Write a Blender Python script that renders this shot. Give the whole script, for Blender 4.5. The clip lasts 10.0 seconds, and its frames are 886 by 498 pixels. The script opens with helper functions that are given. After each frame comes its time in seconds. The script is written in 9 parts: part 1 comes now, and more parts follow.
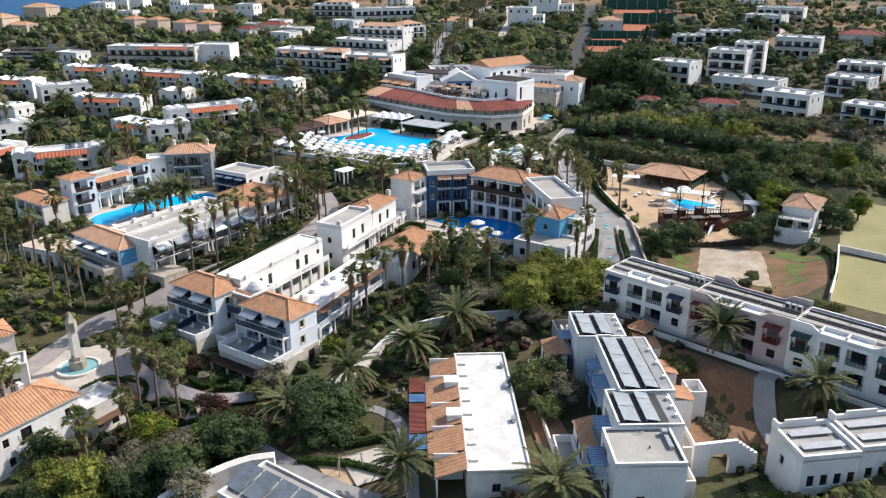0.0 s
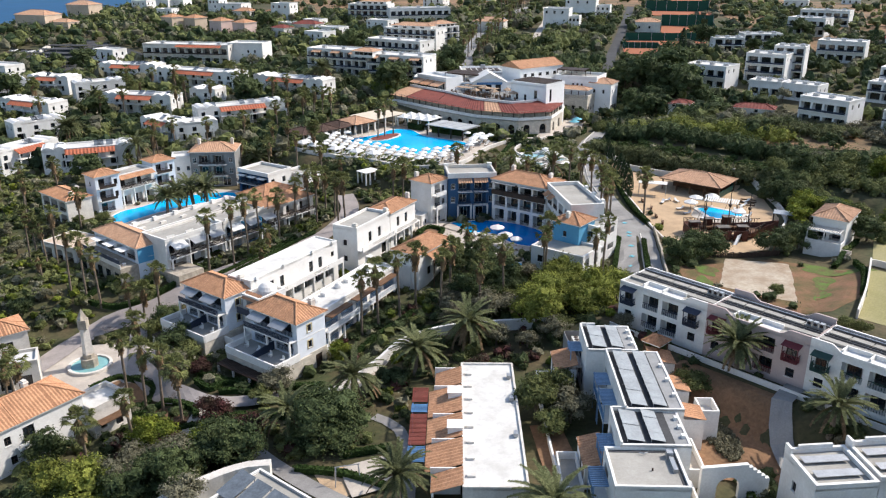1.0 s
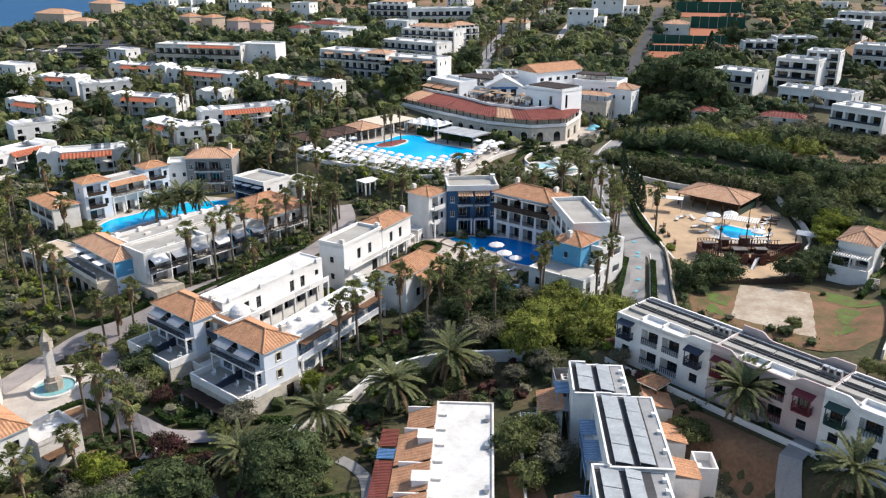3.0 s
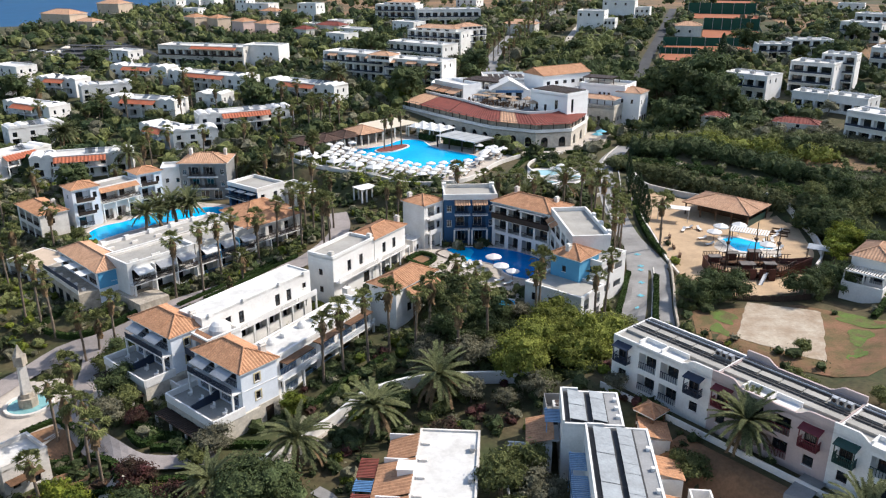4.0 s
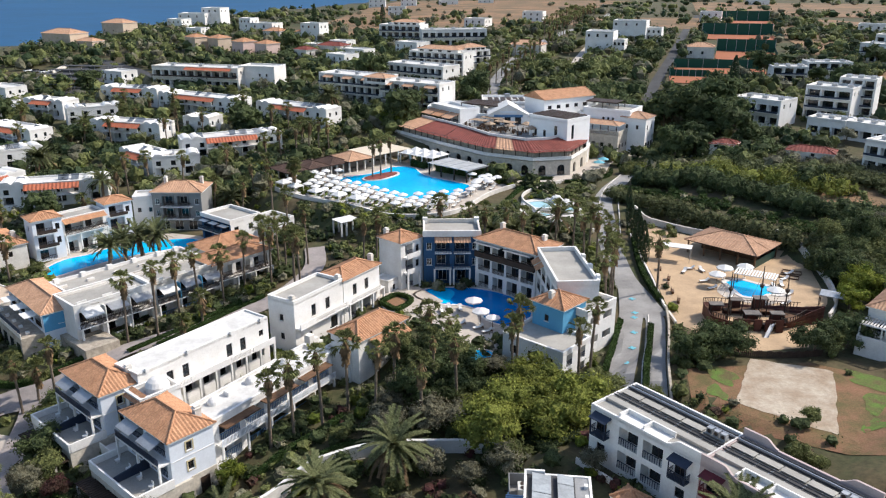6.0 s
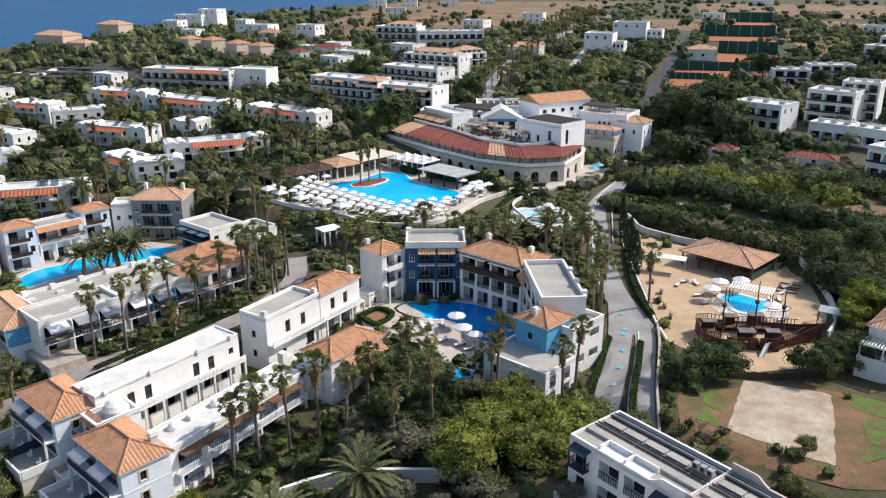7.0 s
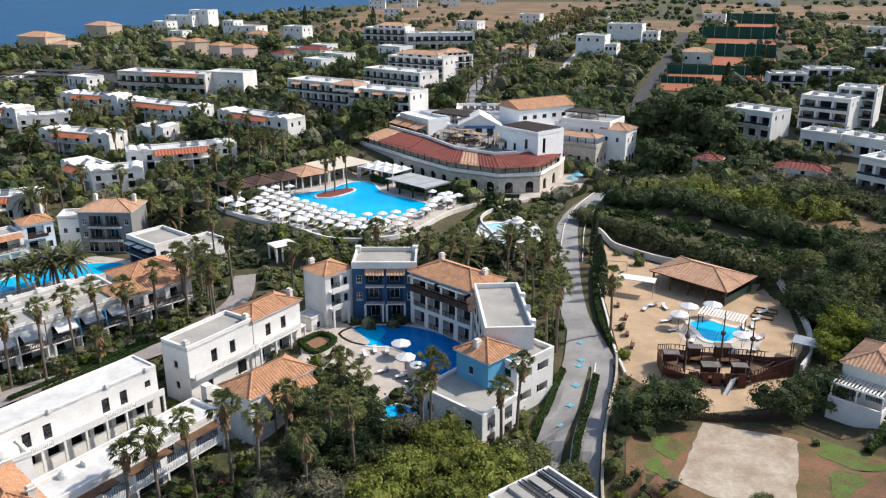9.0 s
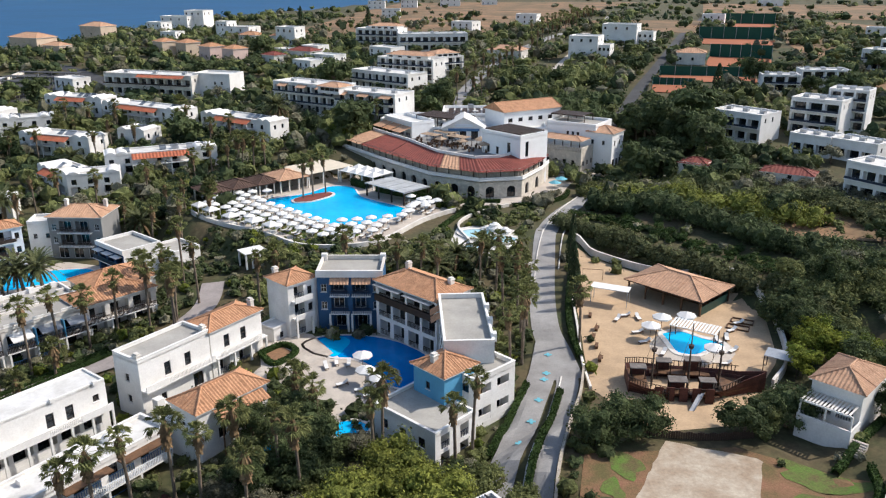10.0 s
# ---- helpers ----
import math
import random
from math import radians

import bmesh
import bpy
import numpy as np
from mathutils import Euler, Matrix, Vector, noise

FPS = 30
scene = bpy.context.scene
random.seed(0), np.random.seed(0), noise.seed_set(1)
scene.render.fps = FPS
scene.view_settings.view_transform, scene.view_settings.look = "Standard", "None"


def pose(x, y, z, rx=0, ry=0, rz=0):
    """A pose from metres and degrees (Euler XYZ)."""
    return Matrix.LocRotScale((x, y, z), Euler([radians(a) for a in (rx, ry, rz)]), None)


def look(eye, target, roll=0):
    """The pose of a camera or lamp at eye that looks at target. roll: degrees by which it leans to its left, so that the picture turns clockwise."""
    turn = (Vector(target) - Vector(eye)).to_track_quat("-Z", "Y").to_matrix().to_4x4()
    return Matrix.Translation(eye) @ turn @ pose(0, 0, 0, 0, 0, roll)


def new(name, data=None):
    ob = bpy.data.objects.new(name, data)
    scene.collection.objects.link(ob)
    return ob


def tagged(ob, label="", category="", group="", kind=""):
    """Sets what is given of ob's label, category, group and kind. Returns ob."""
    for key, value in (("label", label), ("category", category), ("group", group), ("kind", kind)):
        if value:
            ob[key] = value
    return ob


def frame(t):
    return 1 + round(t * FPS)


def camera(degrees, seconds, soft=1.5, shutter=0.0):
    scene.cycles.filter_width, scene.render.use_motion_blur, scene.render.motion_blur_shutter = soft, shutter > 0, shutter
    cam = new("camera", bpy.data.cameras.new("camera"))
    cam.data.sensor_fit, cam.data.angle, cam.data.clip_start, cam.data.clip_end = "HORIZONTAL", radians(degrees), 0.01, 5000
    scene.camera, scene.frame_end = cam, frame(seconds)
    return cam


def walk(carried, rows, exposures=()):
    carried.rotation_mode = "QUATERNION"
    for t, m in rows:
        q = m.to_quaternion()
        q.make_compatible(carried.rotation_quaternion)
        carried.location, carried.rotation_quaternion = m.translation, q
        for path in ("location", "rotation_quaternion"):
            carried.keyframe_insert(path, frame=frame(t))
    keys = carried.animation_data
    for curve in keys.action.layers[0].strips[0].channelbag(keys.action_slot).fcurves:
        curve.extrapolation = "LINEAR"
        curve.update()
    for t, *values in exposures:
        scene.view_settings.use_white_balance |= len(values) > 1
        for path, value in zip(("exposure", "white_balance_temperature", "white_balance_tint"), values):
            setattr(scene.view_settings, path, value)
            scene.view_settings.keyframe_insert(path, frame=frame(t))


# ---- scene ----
cam = camera(58.0, 10.0, 1.2)
PATH = [
    (0, (0.0, 0.0, 56.264), (0.232, 1.861, 55.568), -0.3),
    (0.5, (2.322, 0.87, 56.279), (2.497, 2.737, 55.583), -0.2),
    (1, (4.649, 2.424, 56.243), (4.786, 4.294, 55.547), -0.1),
    (1.5, (6.733, 4.579, 56.232), (6.85, 6.45, 55.535), -0.1),
    (2, (8.763, 7.04, 56.285), (8.86, 8.912, 55.588), -0.0),
    (2.5, (10.829, 9.889, 56.266), (10.905, 11.762, 55.568), -0.0),
    (4, (16.619, 19.343, 56.3), (16.643, 21.217, 55.602), 0.0),
    (4.5, (18.615, 22.692, 56.268), (18.622, 24.566, 55.57), 0.0),
    (5, (20.561, 26.015, 56.303), (20.556, 27.893, 55.614), 0.0),
    (5.5, (22.526, 29.482, 56.189), (22.511, 31.369, 55.527), 0.0),
    (7, (28.273, 39.286, 56.067), (28.24, 41.175, 55.412), 0.0),
    (7.5, (30.414, 42.267, 56.087), (30.374, 44.156, 55.432), -0.0),
    (8, (32.812, 45.106, 56.064), (32.766, 46.995, 55.408), 0.0),
    (8.5, (35.571, 47.804, 56.065), (35.52, 49.693, 55.411), 0.0),
    (9, (38.642, 50.285, 56.134), (38.584, 52.174, 55.479), -0.0),
    (9.5, (41.898, 52.497, 56.184), (41.833, 54.386, 55.529), -0.1),
    (10, (45.256, 54.452, 56.328), (45.182, 56.341, 55.672), -0.1),
]
walk(cam, [(t, look(eye, target, roll)) for t, eye, target, roll in PATH], exposures=[(0, 0.26), (4.5, 0.24), (7.0, 0.16), (10, 0.12)])


# ---- world, sun ----
SUN_AZ, SUN_EL = radians(72), radians(43)
world = bpy.data.worlds.new("sky")
scene.world = world
world.use_nodes = True
wn = world.node_tree.nodes
sky = wn.new("ShaderNodeTexSky")
sky.sky_type, sky.sun_disc = "NISHITA", False
sky.sun_elevation, sky.sun_rotation = SUN_EL, SUN_AZ
sky.air_density, sky.dust_density = 1.0, 1.3
wn["Background"].inputs[1].default_value = 0.18
world.node_tree.links.new(sky.outputs[0], wn["Background"].inputs[0])
sun_data = bpy.data.lights.new("sun", "SUN")
sun_data.energy, sun_data.angle, sun_data.color = 4.6, radians(0.6), (1.0, 0.935, 0.865)
sun = new("sun", sun_data)
sun.matrix_world = look((300, 300, 300), (300 - math.sin(SUN_AZ) * math.cos(SUN_EL), 300 - math.cos(SUN_AZ) * math.cos(SUN_EL), 300 - math.sin(SUN_EL)))


# ---- materials ----
def mat(name, col, rough=0.8, var=0.18, big=0.4, fine=6.0, bump=0.15, metal=0.0, col2=None, spec=0.3, rand=0.0, bdist=0.05):
    """A surface with broad stains (big) and fine grain, in world metres; col2: the colour of the stains."""
    m = bpy.data.materials.new(name)
    m.use_nodes = True
    n, l = m.node_tree.nodes, m.node_tree.links
    b = n["Principled BSDF"]
    b.inputs["Roughness"].default_value, b.inputs["Metallic"].default_value = rough, metal
    b.inputs["Specular IOR Level"].default_value = spec
    pos = n.new("ShaderNodeNewGeometry")
    n1, n2 = n.new("ShaderNodeTexNoise"), n.new("ShaderNodeTexNoise")
    for nd, sc, det in ((n1, big, 5), (n2, fine, 3)):
        nd.inputs["Scale"].default_value, nd.inputs["Detail"].default_value = sc, det
        nd.inputs["Roughness"].default_value = 0.65
        l.new(pos.outputs["Position"], nd.inputs["Vector"])
    r1 = n.new("ShaderNodeValToRGB")
    r1.color_ramp.elements[0].position, r1.color_ramp.elements[1].position = 0.36, 0.64
    c = (*col[:3], 1)
    d = (*(col2 or [x * (1 - 1.6 * var) for x in col[:3]])[:3], 1)
    r1.color_ramp.elements[0].color, r1.color_ramp.elements[1].color = d, c
    l.new(n1.outputs["Fac"], r1.inputs["Fac"])
    hsv = n.new("ShaderNodeHueSaturation")
    mr = n.new("ShaderNodeMapRange")
    mr.inputs["From Min"].default_value, mr.inputs["From Max"].default_value = 0.25, 0.75
    mr.inputs["To Min"].default_value, mr.inputs["To Max"].default_value = 1 - var, 1 + var
    l.new(n2.outputs["Fac"], mr.inputs["Value"])
    last = mr.outputs["Result"]
    if rand:
        oi, geo = n.new("ShaderNodeObjectInfo"), n.new("ShaderNodeMath")
        isl = n.new("ShaderNodeMapRange")
        isl.inputs["To Min"].default_value, isl.inputs["To Max"].default_value = 1 - rand, 1 + rand
        l.new(pos.outputs["Random Per Island"], isl.inputs["Value"])
        mu, mv = n.new("ShaderNodeMath"), n.new("ShaderNodeMath")
        mu.operation = mv.operation = "MULTIPLY"
        om = n.new("ShaderNodeMapRange")
        om.inputs["To Min"].default_value, om.inputs["To Max"].default_value = 1 - 0.5 * rand, 1 + 0.5 * rand
        l.new(oi.outputs["Random"], om.inputs["Value"])
        l.new(last, mu.inputs[0]), l.new(isl.outputs[0], mu.inputs[1])
        l.new(mu.outputs[0], mv.inputs[0]), l.new(om.outputs[0], mv.inputs[1])
        last = mv.outputs[0]
        n.remove(geo)
    l.new(last, hsv.inputs["Value"])
    l.new(r1.outputs["Color"], hsv.inputs["Color"])
    l.new(hsv.outputs["Color"], b.inputs["Base Color"])
    if bump:
        bp = n.new("ShaderNodeBump")
        bp.inputs["Strength"].default_value, bp.inputs["Distance"].default_value = bump, bdist
        l.new(n2.outputs["Fac"], bp.inputs["Height"])
        l.new(bp.outputs["Normal"], b.inputs["Normal"])
    return m


def leaf_mat(name, col, col2, rand=0.35):
    m = mat(name, col, rough=0.75, var=0.5, big=0.35, fine=4.5, bump=0.9, col2=col2, spec=0.12, rand=rand, bdist=0.3)
    n, l = m.node_tree.nodes, m.node_tree.links
    b, tr, mx = n["Principled BSDF"], n.new("ShaderNodeBsdfTranslucent"), n.new("ShaderNodeMixShader")
    src = b.inputs["Base Color"].links[0].from_socket
    l.new(src, tr.inputs["Color"])
    mx.inputs[0].default_value = 0.3
    l.new(b.outputs[0], mx.inputs[1]), l.new(tr.outputs[0], mx.inputs[2])
    l.new(mx.outputs[0], n["Material Output"].inputs["Surface"])
    return m


OCHRE = mat("ochre_plaster", (0.55, 0.46, 0.28), 0.88, 0.08, 0.3, 4, 0.12)
BRIGHT = mat("bright_white_plaster", (0.87, 0.865, 0.85), 0.85, 0.05, 0.25, 4, 0.1, col2=(0.80, 0.79, 0.77))
WHITE = mat("white_plaster", (0.77, 0.75, 0.715), 0.85, 0.07, 0.25, 4, 0.12, col2=(0.66, 0.635, 0.595))
OFFWHITE = mat("offwhite_plaster", (0.72, 0.68, 0.62), 0.88, 0.08, 0.25, 4, 0.12, col2=(0.53, 0.49, 0.44))
ROSEPL = mat("rose_plaster", (0.62, 0.46, 0.40), 0.88, 0.07, 0.3, 4, 0.12)
PINK = mat("pink_plaster", (0.50, 0.40, 0.37), 0.88, 0.07, 0.3, 4, 0.12)
GREYPL = mat("grey_plaster", (0.24, 0.235, 0.225), 0.88, 0.08, 0.3, 4, 0.12)
BLUEPL = mat("deep_blue_plaster", (0.035, 0.10, 0.20), 0.8, 0.10, 0.3, 4, 0.1)
SKYPL = mat("sky_blue_plaster", (0.10, 0.33, 0.52), 0.8, 0.08, 0.3, 4, 0.1)
PALEBLUE = mat("pale_blue_plaster", (0.70, 0.73, 0.77), 0.8, 0.06, 0.3, 4, 0.1)
STONE = mat("sandstone", (0.45, 0.39, 0.31), 0.9, 0.22, 0.8, 2.2, 0.5, col2=(0.30, 0.26, 0.21))
PALESTONE = mat("pale_limestone", (0.60, 0.545, 0.46), 0.9, 0.16, 0.8, 2.2, 0.4, col2=(0.46, 0.41, 0.34))
ROOFW = mat("white_roof_coating", (0.67, 0.655, 0.62), 0.7, 0.08, 0.3, 2.2, 0.08, col2=(0.52, 0.50, 0.46))
ROOFG = mat("grey_roof_membrane", (0.385, 0.365, 0.325), 0.9, 0.1, 0.22, 4, 0.15, col2=(0.29, 0.275, 0.245))
LANE = mat("pinkish_lane_paving", (0.34, 0.30, 0.28), 0.9, 0.14, 0.3, 5, 0.2, col2=(0.25, 0.22, 0.205))
TILE = mat("terracotta_tile", (0.50, 0.265, 0.145), 0.85, 0.34, 0.9, 4.5, 0.3, col2=(0.36, 0.185, 0.10))
TILEP = mat("pale_terracotta_tile", (0.53, 0.32, 0.20), 0.85, 0.3, 0.9, 4.5, 0.3, col2=(0.40, 0.23, 0.14))
TILEO = mat("orange_red_tile", (0.43, 0.13, 0.065), 0.8, 0.25, 0.5, 3.5, 0.3, col2=(0.32, 0.10, 0.055))
SANDPL = mat("sand_plaster", (0.56, 0.44, 0.33), 0.9, 0.1, 0.3, 3, 0.15)
PALEPAN = mat("pale_roof_sheet", (0.46, 0.47, 0.46), 0.45, 0.1, 0.5, 3, 0.05, col2=(0.34, 0.34, 0.33))
TILER = mat("red_tile", (0.23, 0.062, 0.045), 0.8, 0.2, 0.5, 3.5, 0.3)
GLASS = mat("window_glass", (0.015, 0.02, 0.025), 0.06, 0.2, 0.5, 3, 0.0, spec=0.6)
DARKWD = mat("dark_wood", (0.055, 0.035, 0.025), 0.6, 0.25, 1.0, 8, 0.2)
BROWNWD = mat("brown_wood", (0.16, 0.085, 0.045), 0.65, 0.25, 1.0, 8, 0.2)
NAVY = mat("navy_painted_wood", (0.026, 0.038, 0.066), 0.5, 0.15, 1.0, 8, 0.1)
BLUEWD = mat("blue_painted_wood", (0.10, 0.22, 0.40), 0.55, 0.15, 1.0, 8, 0.1)
MAROON = mat("maroon_painted_wood", (0.14, 0.022, 0.03), 0.5, 0.15, 1.0, 8, 0.1)
GREENWD = mat("dark_green_wood", (0.02, 0.06, 0.05), 0.5, 0.15, 1.0, 8, 0.1)
CLOTH = mat("white_canvas", (0.72, 0.705, 0.67), 0.9, 0.05, 0.6, 6, 0.05, rand=0.08)
METAL = mat("galvanised_metal", (0.42, 0.43, 0.44), 0.45, 0.12, 1.0, 6, 0.1, metal=0.6)
PANEL = mat("solar_panel", (0.16, 0.18, 0.20), 0.25, 0.2, 0.6, 3, 0.0, spec=0.6)
ROAD = mat("grey_paving", (0.31, 0.30, 0.285), 0.9, 0.14, 0.2, 5, 0.2, col2=(0.22, 0.21, 0.20))
PAVE = mat("beige_paving", (0.52, 0.46, 0.39), 0.9, 0.12, 0.3, 5, 0.2, col2=(0.40, 0.35, 0.30))
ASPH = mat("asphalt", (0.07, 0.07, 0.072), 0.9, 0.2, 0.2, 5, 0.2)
SAND = mat("beach_sand", (0.50, 0.355, 0.22), 0.95, 0.12, 0.22, 3, 0.4, col2=(0.39, 0.275, 0.17))
COURT = mat("pale_dirt", (0.44, 0.375, 0.29), 0.95, 0.2, 0.3, 2, 0.4, col2=(0.31, 0.235, 0.165))
GRASS = mat("green_grass", (0.095, 0.165, 0.028), 0.95, 0.35, 0.5, 5, 0.6, col2=(0.11, 0.085, 0.038))
LAWN = mat("lawn", (0.105, 0.088, 0.034), 0.95, 0.3, 0.22, 5, 0.6, col2=(0.225, 0.115, 0.066))
TURF = mat("dry_pitch_turf", (0.29, 0.26, 0.13), 0.95, 0.2, 0.12, 4, 0.4, col2=(0.235, 0.215, 0.09))
FIELD = mat("dry_field_soil", (0.27, 0.155, 0.082), 0.95, 0.35, 0.035, 0.5, 0.5, col2=(0.12, 0.09, 0.048))
CLAY = mat("clay_court", (0.36, 0.13, 0.065), 0.9, 0.1, 0.1, 4, 0.2)
SOIL = mat("red_soil", (0.29, 0.155, 0.082), 0.95, 0.25, 0.12, 2, 0.5, col2=(0.165, 0.10, 0.056))
BARK = mat("palm_bark", (0.22, 0.17, 0.125), 0.95, 0.3, 1.0, 6, 0.8)
THATCH = mat("dry_fronds", (0.21, 0.135, 0.07), 0.9, 0.3, 1.0, 5, 0.3, rand=0.3)
POOLW = mat("pool_water", (0.0, 0.46, 0.78), 0.2, 0.06, 0.12, 0.8, 0.05, col2=(0.0, 0.36, 0.70), spec=0.12)
SHALLOW = mat("shallow_water", (0.38, 0.62, 0.66), 0.12, 0.1, 0.4, 1.5, 0.05, spec=0.3)
POOLD = mat("deep_pool_water", (0.0, 0.22, 0.58), 0.12, 0.08, 0.12, 0.8, 0.05, col2=(0.0, 0.15, 0.46), spec=0.12)
SEA = mat("sea_water", (0.012, 0.078, 0.18), 0.5, 0.1, 0.004, 0.05, 0.3, spec=0.08)
PALMLEAF = leaf_mat("palm_leaf", (0.19, 0.20, 0.075), (0.115, 0.125, 0.046), 0.45)
DATELEAF = leaf_mat("date_palm_leaf", (0.17, 0.18, 0.085), (0.105, 0.12, 0.052))
PINELEAF = leaf_mat("pine_leaf", (0.25, 0.265, 0.055), (0.145, 0.165, 0.038))
BELTLEAF = leaf_mat("tamarisk_leaf", (0.17, 0.18, 0.08), (0.105, 0.12, 0.052))
DARKLEAF = leaf_mat("dark_leaf", (0.104, 0.128, 0.052), (0.058, 0.080, 0.034))
OLIVELEAF = leaf_mat("olive_leaf", (0.24, 0.225, 0.15), (0.145, 0.14, 0.09))
MIDLEAF = leaf_mat("shrub_leaf", (0.182, 0.195, 0.072), (0.108, 0.124, 0.046))
HEDGELEAF = leaf_mat("hedge_leaf", (0.05, 0.085, 0.022), (0.03, 0.055, 0.016))
YELLEAF = leaf_mat("yellow_green_leaf", (0.22, 0.24, 0.035), (0.10, 0.14, 0.025))
CYPLEAF = leaf_mat("cypress_leaf", (0.05, 0.072, 0.034), (0.032, 0.05, 0.024))
REDLEAF = leaf_mat("bougainvillea_leaf", (0.13, 0.05, 0.05), (0.06, 0.05, 0.03))
GROUND = mat("garden_soil", (0.10, 0.076, 0.040), 0.95, 0.35, 0.09, 1.2, 0.6, col2=(0.048, 0.058, 0.022))


# ---- mesh builder ----
class M:
    def __init__(self):
        self.v, self.f = [], []

    def face(self, *pts):
        i = len(self.v)
        self.v += [tuple(p) for p in pts]
        self.f.append(tuple(range(i, i + len(pts))))
        return self

    def box(self, x0, x1, y0, y1, z0, z1, c=(0, 0), a=0.0):
        i, ca, sa = len(self.v), math.cos(a), math.sin(a)
        for z in (z0, z1):
            for x, y in ((x0, y0), (x1, y0), (x1, y1), (x0, y1)):
                self.v.append((c[0] + x * ca - y * sa, c[1] + x * sa + y * ca, z))
        for q in ((3, 2, 1, 0), (4, 5, 6, 7), (0, 1, 5, 4), (1, 2, 6, 5), (2, 3, 7, 6), (3, 0, 4, 7)):
            self.f.append(tuple(i + k for k in q))
        return self

    def prism(self, poly, z0, z1):
        """poly counter-clockwise in plan; z0, z1 numbers"""
        i, k = len(self.v), len(poly)
        self.v += [(x, y, z0) for x, y in poly] + [(x, y, z1) for x, y in poly]
        self.f.append(tuple(i + j for j in reversed(range(k))))
        self.f.append(tuple(i + k + j for j in range(k)))
        for j in range(k):
            a, b = j, (j + 1) % k
            self.f.append((i + a, i + b, i + k + b, i + k + a))
        return self

    def tube(self, pts, radii, n=7, cap=True):
        """a tapered tube along pts"""
        i0 = len(self.v)
        for k, p in enumerate(pts):
            d = Vector(pts[min(k + 1, len(pts) - 1)]) - Vector(pts[max(k - 1, 0)])
            q = d.to_track_quat("Z", "Y")
            for j in range(n):
                a = 2 * math.pi * j / n
                self.v.append(tuple(Vector(p) + q @ Vector((radii[k] * math.cos(a), radii[k] * math.sin(a), 0))))
        for k in range(len(pts) - 1):
            for j in range(n):
                a, b = i0 + k * n + j, i0 + k * n + (j + 1) % n
                self.f.append((a, b, b + n, a + n))
        if cap:
            self.f.append(tuple(i0 + j for j in reversed(range(n))))
            self.f.append(tuple(i0 + (len(pts) - 1) * n + j for j in range(n)))
        return self

    def mesh(self, name, material, smooth=False):
        me = bpy.data.meshes.new(name)
        me.from_pydata(self.v, [], self.f)
        me.materials.append(material)
        if smooth:
            me.polygons.foreach_set("use_smooth", [True] * len(me.polygons))
        me.update()
        return me


def part(name, m, material, parent=None, label="", smooth=False):
    me = m.mesh(name, material, smooth) if isinstance(m, M) else m
    ob = new(name, me)
    ob.parent = parent
    if label:
        tagged(ob, label)
    return ob


def thing(name, label, category, at=(0, 0, 0), ang=0.0, group="", kind=""):
    ob = new(name)
    ob.matrix_world = pose(*at, 0, 0, ang)
    return tagged(ob, label, category, group, kind)


def solo(name, m, material, label, category="", kind="", group="", smooth=False):
    ob = new(name, m.mesh(name, material, smooth) if isinstance(m, M) else m)
    return tagged(ob, label, category, group, kind)


# ---- ground ----
KG = (-1.857, 4.561, 6.818, -2.622, 2.296, 0.722, -0.628, 0.505, -0.384)


def slope(x, y):
    u, v = min(3.2, max(-3.0, x / 100)), min(3.2, max(-2.4, (y - 200) / 100))
    return sum(k * b for k, b in zip(KG, (1, u, v, u * v, v * v, u * u, v ** 3, u * v * v, u * u * v)))


# level platforms: centre, turn in degrees, half sizes, height, soft edge
PADS = [
    (14, 232, -42, 32, 25, 2.0, 3.0),
    (55, 262, -36, 38, 26, 1.8, 3.0),
    (30, 164, 10, 17, 18, -2.2, 3.0),
    (-46, 205, 40, 28, 14, -4.2, 4.0),
    (80, 178, -52, 33, 17, 0.2, 5.0),
    (74, 134, -42, 20, 12, 0.4, 4.0),
    (-47, 129, 0, 13, 13, -12.0, 14.0),
    (-42, 100, 40, 10, 7, -10.0, 8.0),
    (78, 284, -33, 20, 17, 1.6, 8.0),
    (46, 82, 0, 7, 9, -3.6, 8.0),
    (63, 95, -51, 34, 8, 0.5, 5.0),
    (-17, 120, -41, 14, 9, -7.2, 8.0),
    (130, 140, -42, 22, 60, 2.0, 6.0),
]


def coast(y):
    """x of the shore at y: the sea lies beyond it"""
    return -232 - 8 * math.sin(y / 40) if y < 770 else -232 + min(1, (y - 770) / 330) * 145 + 6 * math.sin(y / 35)


def G(x, y):
    z = slope(x, y)
    for cx, cy, a, hx, hy, pz, soft in PADS:
        ca, sa = math.cos(radians(a)), math.sin(radians(a))
        u, v = (x - cx) * ca + (y - cy) * sa, -(x - cx) * sa + (y - cy) * ca
        d = math.hypot(max(0, abs(u) - hx), max(0, abs(v) - hy))
        if d < soft:
            k = 1 - d / soft
            k = k * k * (3 - 2 * k)
            z = z * (1 - k) + pz * k
    if y > 300:
        d = x - coast(y)
        if d < 45 and y > 480:
            k = min(1, max(0, (45 - d) / 60)) * min(1, (y - 480) / 40)
            z = z * (1 - k) + -34 * k
    return z


